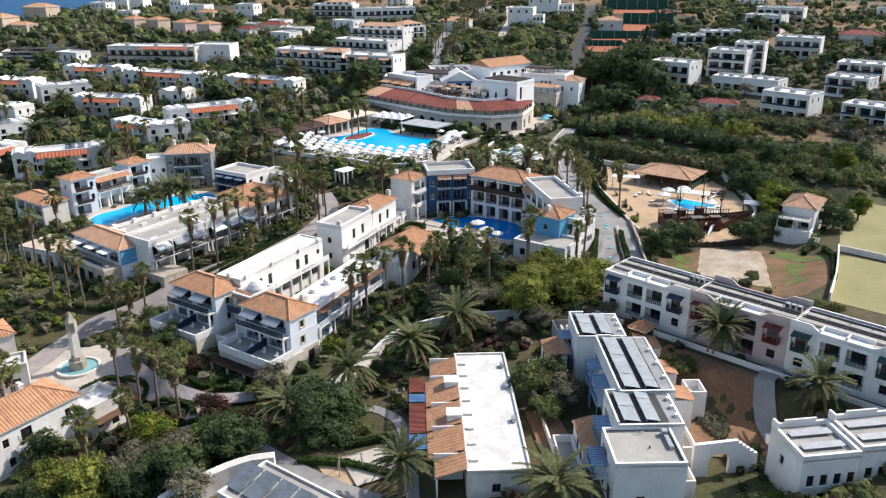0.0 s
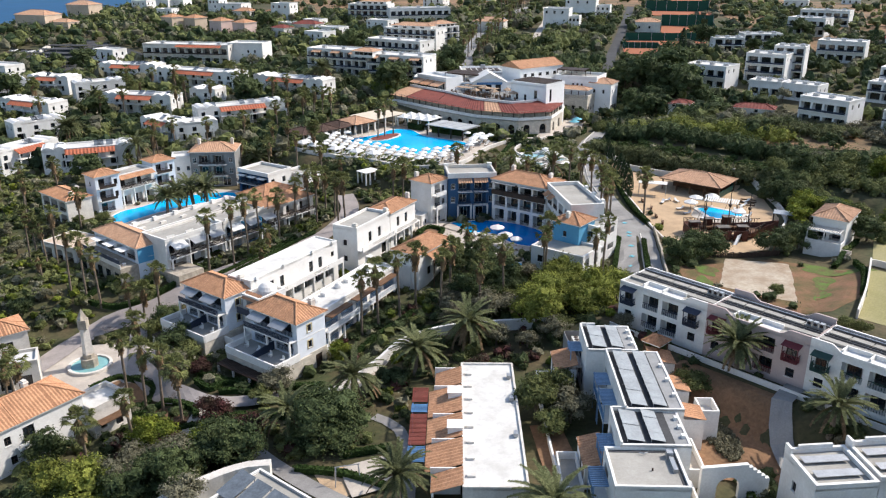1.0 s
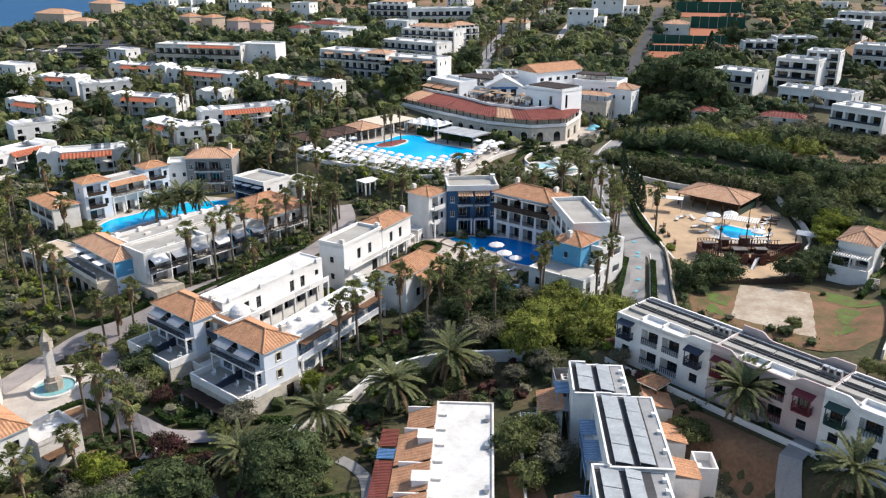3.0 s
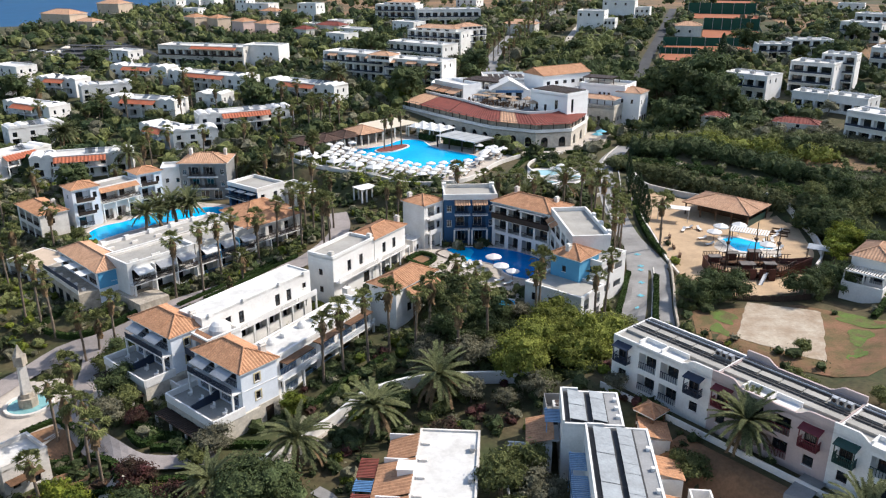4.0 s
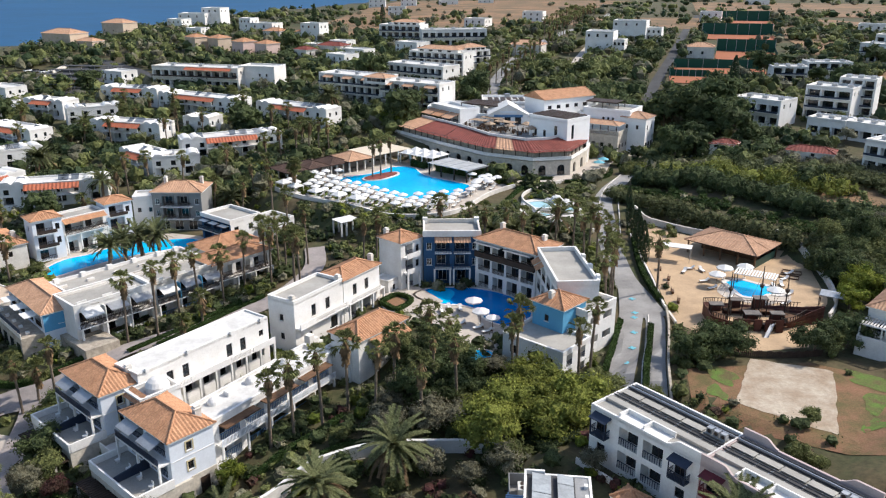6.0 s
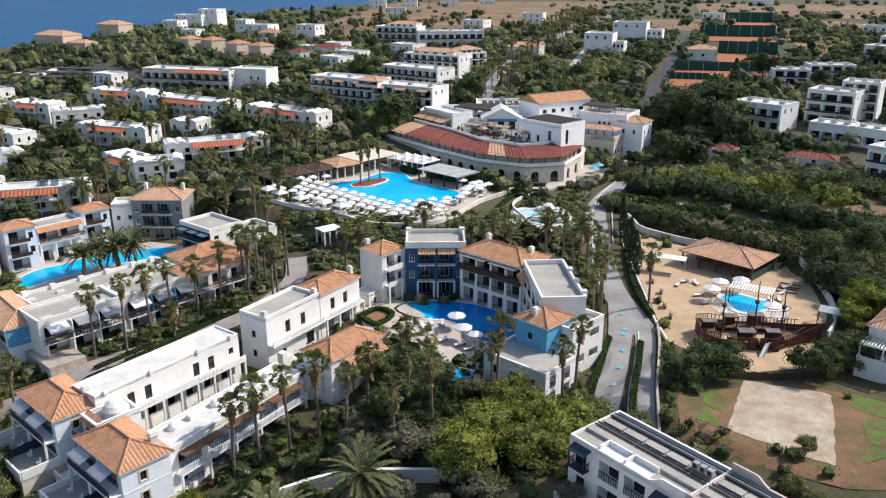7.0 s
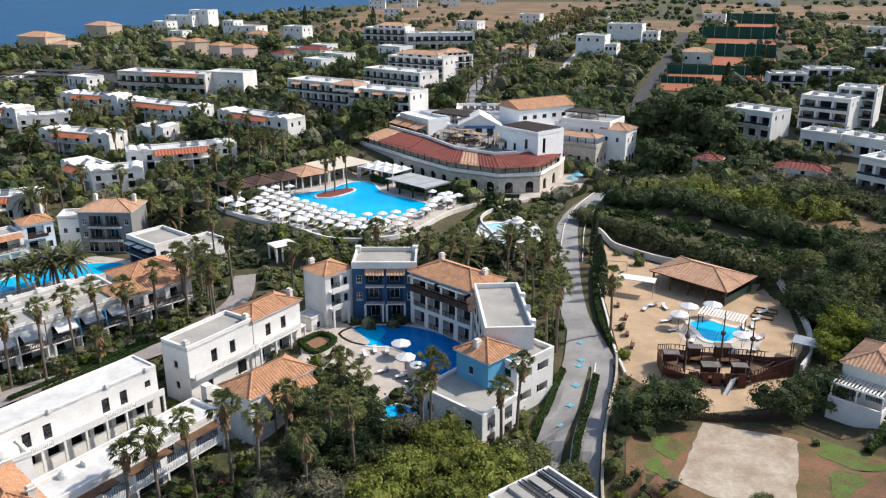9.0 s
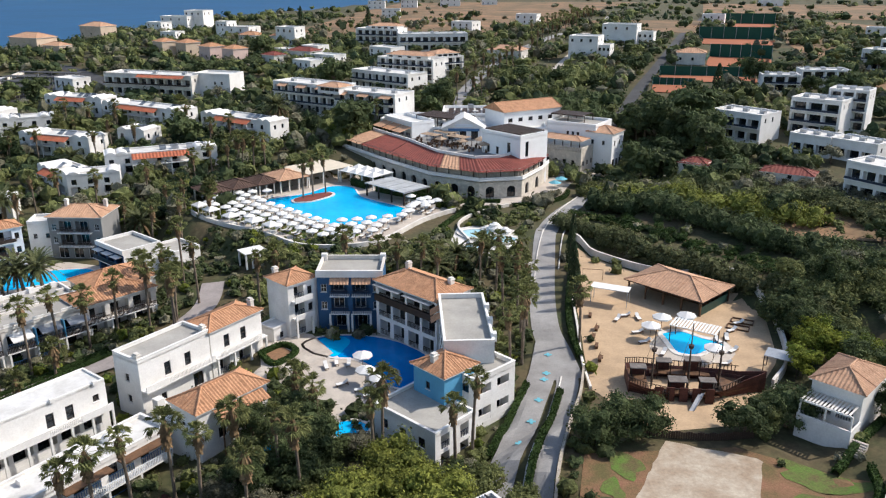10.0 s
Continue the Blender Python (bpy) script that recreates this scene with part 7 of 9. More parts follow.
random.seed(15)
U, V = Vector((0.74, -0.67)), Vector((0.67, 0.74))
DECK = [(-20.5, 236.5), (-10.5, 227.4), (1.4, 220.4), (10.4, 213.2), (19, 213.2), (25, 217.8), (31.6, 230.6), (37, 239.4), (30, 246), (-8, 251), (-15, 247)]
WATER = [(-6.7, 245.9), (2.1, 253.2), (6.9, 260.4), (12.9, 260), (17.1, 250.4), (28.7, 240.2), (27.8, 233.9), (23.5, 229.6), (17.4, 226.4), (10.6, 228.2), (2.2, 237)]


def inside(x, y, poly):
    n = 0
    for (ax, ay), (bx, by) in zip(poly, poly[1:] + poly[:1]):
        if (ay > y) != (by > y) and x < ax + (bx - ax) * (y - ay) / (by - ay):
            n += 1
    return n % 2 == 1


def dist_to(x, y, poly):
    best = 99
    for a, b in zip(poly, poly[1:] + poly[:1]):
        a, b, p = Vector(a), Vector(b), Vector((x, y))
        t = max(0, min(1, (p - a).dot(b - a) / (b - a).length_squared))
        best = min(best, (a + (b - a) * t - p).length)
    return best


for j in range(-6, 12):
    for i in range(-12, 18):
        p = Vector((2, 232)) + U * (i * 3.5 + 1.75 * (j % 2)) + V * (j * 3.1) + Vector((rnd(-0.35, 0.35), rnd(-0.35, 0.35)))
        if not inside(p.x, p.y, DECK) or inside(p.x, p.y, WATER) or dist_to(p.x, p.y, WATER) < 2.0:
            continue
        parasol(p.x, p.y, 2.05, KITA)
        lounger(p.x - 1.1 * U.x, p.y - 1.1 * U.y, 2.05, 60 + rnd(-8, 8))
        if random.random() < 0.5:
            lounger(p.x + 1.1 * U.x, p.y + 1.1 * U.y, 2.05, 60 + rnd(-8, 8))
for x, y in ((-19.4, 234.4), (-15.6, 230.8), (-9.6, 226.0), (-3.4, 222.4), (1.2, 219.6)):
    th = thing("cabana", "white square canvas cabana at the deck's edge", "cabana", (x, y, 2.05), -40, "cabanas")
    c = M()
    q = [(-1.5, -1.5), (1.5, -1.5), (1.5, 1.5), (-1.5, 1.5)]
    for a, b in zip(q, q[1:] + q[:1]):
        c.face((*a, 2.3), (*b, 2.3), (0, 0, 3.1)).face((*b, 2.28), (*a, 2.28), (0, 0, 3.06)).face((*a, 2.05), (*b, 2.05), (*b, 2.3), (*a, 2.3))
    part("canopy", c, CLOTH, th)
    for a, b in q:
        part("post", M().box(a * 0.95 - 0.05, a * 0.95 + 0.05, b * 0.95 - 0.05, b * 0.95 + 0.05, 0, 2.3), WHITE, th)
    part("daybed", M().box(-1.1, 1.1, -0.9, 0.9, 0.15, 0.5), CLOTH, th)
for x, y in ((31, 237), (33.5, 239), (34, 243), (30.5, 232), (29, 228.5), (36.5, 241)):
    parasol(x, y, 2.05, KITA)
for x, y, k in ((28.4, 165.4, KITC), (29.5, 160.6, KITC), (31.5, 158.6, KITA)):
    parasol(x, y, -2.1, k, "large white parasol beside the lagoon")
for x, y, a in ((24, 167, 100), (26, 166.6, 95), (22.6, 165.5, 110), (29, 158.4, 20), (30.5, 156.9, 25), (26, 160, 30)):
    lounger(x, y, -2.1, a)
for x, y in ((76.5, 176.2), (80.7, 177.0), (74, 172.8), (81.9, 165.0)):
    parasol(x, y, 0.3, KITC, "white parasol beside the splash pool")
for x, y, a in ((72.8, 171.2, 20), (72.4, 174.8, 15), (84.6, 172, 100), (86.3, 173, 80), (86, 168.5, 40), (75, 167.4, 60), (83.5, 164, 10), (79, 164, 0), (88, 176, 30), (70, 180, 60), (71.5, 181.5, 10), (73.6, 180.6, 100), (90, 179, 20)):
    lounger(x, y, 0.26, a, "pale sun lounger on the sand")

# pool bar roofs, canopies
def shed(name, label, c, ang, L, W, z, h, material, cat="pavilion", hip=True, pm=None, pitch=0.36):
    th = thing(name, label, cat, (c[0], c[1], z), ang)
    FOOT.append((c[0], c[1], ang, L / 2, W / 2))
    for u in (-L / 2 + 0.3, -L / 6, L / 6, L / 2 - 0.3):
        for v in (-W / 2 + 0.3, W / 2 - 0.3):
            part("post", M().box(u - 0.16, u + 0.16, v - 0.16, v + 0.16, -0.3, h), pm or WHITE, th)
    if hip:
        hip_roof(th, -L / 2, L / 2, -W / 2, W / 2, h, pitch, material, 0.4, 0.35, soffit=DARKWD)
    else:
        part("roof", M().box(-L / 2, L / 2, -W / 2, W / 2, h, h + 0.12), material, th)
    return th


for k in range(3):
    shed("pool_bar", "open pool bar with brown shingle roof", (-20.2 + 5.2 * k, 246.5 + 4.6 * k), 42, 6.6, 8.6, 2.0, 3.0, mat("brown_shingle", (0.10, 0.06, 0.045), 0.9, 0.25, 0.6, 4, 0.4) if k == 0 else bpy.data.materials["brown_shingle"], pm=OFFWHITE)
shed("pool_bar", "open pool bar with terracotta roof", (-4.6, 259.4), 42, 8.5, 9.5, 2.0, 3.4, TILEP, pm=OFFWHITE)
th = shed("shade_sail_roof", "broad cream canvas shade roof", (2.5, 268.6), 46, 15, 12, 2.0, 3.6, mat("cream_canvas", (0.62, 0.54, 0.42), 0.9, 0.06, 0.4, 5, 0.05), hip=False, pm=WHITE)
th = shed("buffet_canopy", "row of white pointed canopies by the terrace", (16.2, 265), -38, 13, 8, 2.0, 3.2, CLOTH, hip=False, pm=WHITE)
for i in range(4):
    for j in range(2):
        u, v = -4.9 + 3.25 * i, -2 + 4 * j
        c = M()
        q = [(u - 1.6, v - 1.9), (u + 1.6, v - 1.9), (u + 1.6, v + 1.9), (u - 1.6, v + 1.9)]
        for a, b in zip(q, q[1:] + q[:1]):
            c.face((*a, 3.13), (*b, 3.13), (u, v, 4.3))
        part("peak", c, CLOTH, th)
th = shed("buffet_canopy", "white slatted canopy beside the main pool", (26, 250.5), -42, 14.5, 9, 2.0, 3.3, PALEPAN, hip=False, pm=DARKWD)
for k in range(5):
    part("rafter", M().box(-7.2 + 3.6 * k - 0.12, -7.2 + 3.6 * k + 0.12, -4.6, 4.6, 3.12, 3.5), METAL, th)
shed("garden_canopy", "white square canopy in the garden", (0, 208), 40, 5, 4, G(0, 208), 3.0, CLOTH, hip=False)
patch("pool_deck", [(40.4, 214), (41.6, 224.5), (47.5, 228.5), (54.8, 223), (55.4, 213.5), (50, 209.4)], OFFWHITE, "white plastered deck of the shallow pool", "deck", 0.12, 1.0)
for q in range(3):
    cx, cy, rr = ((46, 220.5, 3.6), (51.8, 217.4, 2.8), (45.6, 214.4, 2.2))[q]
    pool("wading_pool", "shallow pale turquoise wading pool with white rim", ccw([(cx + (rr + 0.4 * math.sin(3 * a + q)) * math.cos(a), cy + rr * 0.8 * math.sin(a)) for a in [k * math.pi / 8 for k in range(16)]]), G(cx, cy) + 0.3, 0.06, 0.7, SHALLOW)
th = thing("rock_slide", "white plastered rock heap beside the wading pool", "rock", (50, 222.6, G(50, 222.6)))
FOOT.append((48, 219, 0, 7, 7))
for q, (cx, cy, r0, hh) in enumerate(((0, 0, 2.0, 2.2), (2.2, -1.2, 1.5, 1.5), (-2.0, 0.6, 1.4, 1.2))):
    part("boulder", M().tube([(cx, cy, -0.4), (cx + 0.1, cy, hh * 0.5), (cx, cy + 0.1, hh * 0.85), (cx, cy, hh)], [r0, r0 * 0.9, r0 * 0.55, r0 * 0.15], 9), WHITE, th)
low_wall("deck_wall", [(-22.5, 235.5), (-18, 230.4), (-10.9, 224.8), (0.6, 217.8), (9.7, 210.7), (19.5, 210.7), (26.5, 215.6), (33.8, 229.6), (41, 238.4)], 0.5, 1.0, OFFWHITE, "pale retaining wall of the pool deck", -4.0)
low_wall("garden_wall", [(57, 205), (53, 203), (48, 208), (42, 225), (46, 236), (54, 244)], 0.4, 0.8, OFFWHITE, "pale curved garden wall", -1.5)
for k in range(48):
    a, b = rnd(0, 1), rnd(0.1, 0.9)
    x, y = 28 + 28 * a, 280 - 18 * a + 10 * b
    if y > 272 + (x - 30) * -0.35 + 1:
        th = thing("terrace_table", "dark dining table with chairs on the roof terrace", "table", (x, y, 9.52), rnd(0, 90), "terrace tables")
        part("top", M().box(-0.5, 0.5, -0.5, 0.5, 0.7, 0.76), DARKWD, th)
        part("leg", M().box(-0.06, 0.06, -0.06, 0.06, 0, 0.7), DARKWD, th)
        for s in (-0.8, 0.8):
            part("chair", M().box(s - 0.25, s + 0.25, -0.25, 0.25, 0.35, 0.46).box(s + (0.18 if s > 0 else -0.25), s + (0.25 if s > 0 else -0.18), -0.25, 0.25, 0.46, 0.95).box(s - 0.2, s + 0.2, -0.2, 0.2, 0, 0.35), BROWNWD, th)
for x, y in ((36, 277), (42, 274), (48, 270), (40, 281), (47, 277)):
    parasol(x, y, 9.52, KITT, "tan square parasol on the roof terrace")

for x, y, L in ((33, 283, 6), (41, 280, 7), (49, 274, 5), (37, 287, 7)):
    th = thing("shade_pergola", "flat slatted shade pergola over terrace tables", "pergola", (x, y, 9.5), -36, "terrace shades")
    for u in (-L / 2, L / 2 - 0.12):
        for v in (-1.6, 1.5):
            part("post", M().box(u, u + 0.12, v, v + 0.12, 0, 2.5), DARKWD, th)
    for k in range(int(L / 0.5)):
        part("slat", M().box(-L / 2 + 0.5 * k, -L / 2 + 0.5 * k + 0.34, -1.7, 1.7, 2.5, 2.58), TANCLOTH, th)

# play area
th = thing("beach_pavilion", "open beach pavilion with terracotta hip roof", "pavilion", (82.6, 190.6, 0.2), -44)
FOOT.append((82.6, 190.6, -44, 8, 6))
for u in (-7.2, -3.6, 0, 3.6, 7.2):
    for v in (-4.9, 4.9):
        part("post", M().box(u - 0.14, u + 0.14, v - 0.14, v + 0.14, -0.4, 3.0), BROWNWD, th)
hip_roof(th, -7.4, 7.4, -5.2, 5.2, 3.0, 0.32, TILEP, 0.5, 0.28, soffit=DARKWD)
part("counter", M().box(-6.5, 6.5, -0.3, 0.5, 0, 1.1).box(-6.9, 6.9, 3.0, 3.2, 0, 2.2), BROWNWD, th)
part("back_screen", M().box(-7.2, 7.2, 4.6, 4.75, 0, 2.4).box(7.0, 7.2, -4.6, 4.6, 0, 1.6), GREENWD, th, "dark green screen")
th = thing("shade_canopy", "white flat shade canopy on thin posts", "canopy", (69.9, 187.6, 0.2), -22)
part("roof", M().box(-3.4, 3.4, -1.3, 1.3, 3.0, 3.12), CLOTH, th)
for u in (-3.2, 3.2):
    for v in (-1.2, 1.2):
        part("post", M().box(u - 0.05, u + 0.05, v - 0.05, v + 0.05, -0.3, 3.0), METAL, th)
th = thing("shade_canopy", "grey flat shade canopy beside the trees", "canopy", (91, 162, 0.4), -30)
part("roof", M().box(-2.4, 2.4, -1.6, 1.6, 2.6, 2.72), METAL, th)
for u in (-2.3, 2.3):
    for v in (-1.5, 1.5):
        part("post", M().box(u - 0.06, u + 0.06, v - 0.06, v + 0.06, -1, 2.6), DARKWD, th)
th = thing("pool_pergola", "white latticed pergola over the splash pool", "pergola", (80.6, 171.4, 0.3), -30)
part("frame", M().box(-3.6, 3.6, -1.7, -1.6, 2.9, 3.0).box(-3.6, 3.6, 1.6, 1.7, 2.9, 3.0), WHITE, th)
for k in range(15):
    part("slat", M().box(-3.6 + 0.5 * k, -3.3 + 0.5 * k, -1.8, 1.8, 3.0 + 0.03 * (k % 2), 3.06 + 0.03 * (k % 2)), CLOTH, th)
for u in (-3.4, 3.4):
    for v in (-1.6, 1.6):
        part("post", M().box(u - 0.07, u + 0.07, v - 0.07, v + 0.07, -0.3, 2.9), DARKWD, th)

# pirate ship playground
th = thing("play_ship", "wooden play ship with three masts and a slide", "playground ship", (75.4, 156.9, 0.25), -4)
FOOT.append((75.4, 156.9, -4, 11, 5))
st = [(-7.9, 2.9, 2.1), (-5.8, 3.9, 1.8), (-2, 4.3, 1.3), (2, 4.2, 1.3), (5.2, 3.2, 1.7), (7.8, 1.5, 2.3), (11.2, 0.12, 3.2)]
PLANK = mat("red_brown_planks", (0.115, 0.042, 0.03), 0.7, 0.3, 0.8, 6, 0.3, rand=0.15)
hull = part("hull", M().prism([(-7.95, -2.6), (-7.8, -2.6), (-7.8, 2.6), (-7.95, 2.6)], 0, 2.1), PLANK, th, "red-brown planked hull")
for (x0, w0, h0), (x1, w1, h1) in zip(st, st[1:]):
    for s in (1, -1):
        for k in range(4):
            z0, z1, zz0, zz1 = h0 * k / 4, h0 * (k + 1) / 4 - 0.04, h1 * k / 4, h1 * (k + 1) / 4 - 0.04
            f0, f1 = 0.72 + 0.28 * k / 4, 0.72 + 0.28 * (k + 1) / 4
            a = [(x0, s * w0 * f0, z0), (x1, s * w1 * f0, zz0), (x1, s * w1 * f1, zz1), (x0, s * w0 * f1, z1)]
            a = a if s < 0 else a[::-1]
            b = [(p[0], p[1] - s * 0.1, p[2]) for p in a]
            pk = M()
            pk.face(*a).face(*b[::-1])
            for i in range(4):
                j = (i + 1) % 4
                pk.face(a[j], a[i], b[i], b[j])
            part("plank", pk, PLANK, hull)
part("stern_deck", M().prism([(-7.7, -2.6), (-5.2, -3.4), (-5.2, 3.4), (-7.7, 2.6)], 1.2, 1.32), BROWNWD, th)
part("bow_deck", M().prism([(5.0, -2.9), (8.2, -1.1), (8.2, 1.1), (5.0, 2.9)], 0.9, 1.02), BROWNWD, th)
part("side_deck", M().box(-4.4, 4.2, 2.2, 4.0, 0.8, 0.92), BROWNWD, th)
part("side_deck", M().box(-4.4, 4.2, -4.0, -2.2, 0.8, 0.92), BROWNWD, th)
for x in (-4.6, -3.1, -1.3, 0.4, 2.2):
    part("gate_panel", M().box(x, x + 1.15, -4.5, -4.38, 0, 2.3), PLANK, th, "red-brown boarded panel")
for s in (1, -1):
    for (x0, w0, h0), (x1, w1, h1) in zip(st[:-1], st[1:-1]):
        part("rail", M().tube([(x0, s * w0, h0 + 0.75), (x1, s * w1, h1 + 0.75)], [0.06, 0.06], 5), DARKWD, th)
        for k in range(6):
            f = k / 6
            x, wd, h = x0 + (x1 - x0) * f, w0 + (w1 - w0) * f, h0 + (h1 - h0) * f
            part("baluster", M().box(x - 0.05, x + 0.05, s * wd - 0.05, s * wd + 0.05, h - 0.15, h + 0.75), DARKWD, th)
for x, h in ((-4.4, 8.8), (0.6, 10.0), (4.8, 8.8)):
    ms = part("mast", M().tube([(x, 0, 0), (x, 0, h)], [0.16, 0.07], 8), DARKWD, th)
    part("crow_nest", M().tube([(x, 0, h * 0.62), (x, 0, h * 0.62 + 0.5)], [0.3, 0.42], 8), DARKWD, ms)
    for s in (-3.6, 3.6):
        part("rope", M().tube([(x - 0.6, s, 1.6), (x, 0, h * 0.9)], [0.025, 0.025], 4), BARK, ms)
HUTROOF = mat("weathered_grey_boards", (0.20, 0.175, 0.155), 0.85, 0.25, 0.8, 5, 0.3)
for x, y, s, h in ((-6.4, 0.2, 1.0, 2.9), (-2.4, 2.9, 0.95, 2.7), (1.6, 2.9, 1.05, 3.1), (-1.4, -3.0, 1.15, 2.8), (2.6, -3.0, 0.95, 2.9)):
    rf = M()
    for q, w in ((-1, s * 0.8), (1, s * 0.8)):
        rf.prism([(x - s - 0.15, min(y, y + q * w)), (x + s + 0.15, min(y, y + q * w)), (x + s + 0.15, max(y, y + q * w)), (x - s - 0.15, max(y, y + q * w))], h + 0.02 * q, h + 0.12)
    ht = part("play_hut", M().box(x - s, x + s, y + s * 0.62, y + s * 0.7, 0.9, h), PLANK, th, "small boarded play hut")
    part("hut_roof", rf, HUTROOF, ht, "weathered grey board roof")
    for q, w in ((-1, -1), (1, -1), (-1, 1), (1, 1)):
        part("hut_post", M().box(x + q * s * 0.95 - 0.07, x + q * s * 0.95 + 0.07, y + w * s * 0.68 - 0.07, y + w * s * 0.68 + 0.07, 0, h), DARKWD, ht)
sl = M()
for k in range(6):
    x0, x1 = 1.75 - 0.3 * k, 1.75 - 0.3 * (k + 1)
    y0, y1, z0, z1 = -4.3 - 0.45 * k, -4.3 - 0.45 * (k + 1), 1.6 - 0.25 * k, 1.6 - 0.25 * (k + 1)
    sl.face((x0 - 0.35, y0, z0), (x0 + 0.35, y0, z0), (x1 + 0.35, y1, z1), (x1 - 0.35, y1, z1))
    for s in (-0.35, 0.35):
        sl.face((x0 + s, y0, z0), (x1 + s, y1, z1), (x1 + s, y1, z1 + 0.25), (x0 + s, y0, z0 + 0.25))
part("slide", sl, METAL, th, "grey metal slide")
part("ladder", M().box(-3.6, -3.5, -4.9, -4.5, 0, 1.8).box(-2.8, -2.7, -4.9, -4.5, 0, 1.8).box(-3.5, -2.8, -4.8, -4.7, 0.4, 0.48).box(-3.5, -2.8, -4.75, -4.65, 0.9, 0.98).box(-3.5, -2.8, -4.7, -4.6, 1.4, 1.48), DARKWD, th)
for x, y, a in ((65.6, 181.4, 80), (65, 172.9, 75), (65, 169.5, 80), (65, 165.2, 70), (66, 176, 70)):
    th = thing("wooden_bench", "low wooden bench on the sand", "bench", (x, y, 0.25), a, "sand benches")
    part("seat", M().box(-0.8, 0.8, -0.25, 0.25, 0.38, 0.46), BROWNWD, th)
    part("backrest", M().box(-0.8, 0.8, 0.22, 0.28, 0.5, 0.95), BROWNWD, th)
    for u in (-0.65, 0.65):
        part("leg", M().box(u - 0.05, u + 0.05, -0.22, 0.28, -0.1, 0.5), BROWNWD, th)
for x, y in ((89.5, 177.5), (91, 180)):
    th = thing("sandpit_frame", "low rectangular timber sandpit frame", "sandpit", (x, y, 0.2), -25)
    part("frame", M().box(-1.8, 1.8, -1, -0.85, 0, 0.3).box(-1.8, 1.8, 0.85, 1, 0, 0.3).box(-1.8, -1.65, -0.85, 0.85, 0, 0.3).box(1.65, 1.8, -0.85, 0.85, 0, 0.3), BROWNWD, th)
th = thing("goal_frame", "thin metal goal frame on the sand", "goal", (68.4, 199, 0.25), -8)
part("frame", M().tube([(-1.9, 0, -0.2), (-1.9, 0, 2.1), (1.9, 0, 2.1), (1.9, 0, -0.2)], [0.06] * 4, 6), BROWNWD, th)
# sand area walls and fence
low_wall("sand_wall", [(62.4, 157), (62.2, 166), (62.8, 176), (63.4, 188), (64.6, 205), (66.2, 216)], 0.35, 0.5, OFFWHITE, "low pale wall along the sand", -0.8)
low_wall("sand_wall", [(66.5, 217), (78, 204.4), (93.5, 195.4), (96.6, 183), (93, 165.5), (88, 157)], 0.4, 1.5, OFFWHITE, "curved pale wall round the beach", -1.0)
low_wall("road_wall", [(62, 162), (60.9, 156), (58.9, 148.2), (56.6, 139.6), (54.8, 130), (54, 121)], 0.35, 1.0, STONE, "dark stone wall along the road", -0.8)
th = thing("plank_fence", "low dark timber fence of upright planks", "fence", (0, 0, 0))
for k in range(52):
    f = k / 51
    x, y = 66 + 15 * f, 144.6 - 1.2 * math.sin(f * 3.1) - 0.8 * f
    z = G(x, y)
    part("plank", M().box(-0.13, 0.13, -0.04, 0.04, z - 0.3, z + 1.1 + 0.1 * math.sin(k * 5), (x, y), 0.1 * math.sin(k)), DARKWD, th)
# turquoise signs on the ramp
TURQ = mat("turquoise_paint", (0.14, 0.42, 0.50), 0.6, 0.1, 1, 5, 0)
for x, y in ((57.2, 167.4), (56.5, 161.7), (56.0, 159.9), (54.8, 154.3), (53.4, 148.9), (51.6, 143.4)):
    th = solo("road_marking", M().box(-0.6, 0.6, -0.22, 0.22, 0, 0.01).box(-0.22, 0.22, -0.6, 0.6, 0.012, 0.02), TURQ, "faded turquoise painted road marking", "road marking", group="road markings")
    th.location = (x, y, G(x, y) + 0.27)
# kiosk house with pergola
th = house("kiosk", "white kiosk with terracotta hip roof and slatted veranda", (94.2, 148.4), -43, 6.2, 9.0, 2.6, 4.7, {"f": [(0.8, 0.4, 2.0, 1.8, "loggia"), (3.4, 0.4, 2.0, 1.8, "loggia")], "l": row(2, 2, 3.6, 1.4, 1.1, 1.3, "win")}, "hip", roofm=TILEP, pitch=0.45, deep=4)
for k in range(14):
    part("veranda_slat", M().box(-3.1 + 0.44 * k, -2.86 + 0.44 * k, -7.6, -4.5, 2.9 + 0.0, 2.98), OFFWHITE, th)
part("veranda_beam", M().box(-3.2, 3.2, -7.7, -7.5, 2.7, 2.9).box(-3.2, -3.0, -7.6, -7.4, -1, 2.7).box(3.0, 3.2, -7.6, -7.4, -1, 2.7).box(-0.1, 0.1, -7.6, -7.4, -1, 2.7), WHITE, th)
part("veranda_wall", M().box(-3.3, 3.3, -7.75, -7.5, -4, 0.9).box(-3.3, -3.1, -7.5, -4.5, -4, 0.9).box(3.1, 3.3, -7.5, -4.5, -4, 0.9), WHITE, th)
for k in range(6):
    part("step", M().box(3.5, 5.3, -7.6 - 0.34 * k, -7.2 - 0.34 * k, -3, -0.1 - 0.17 * k), PAVE, th)
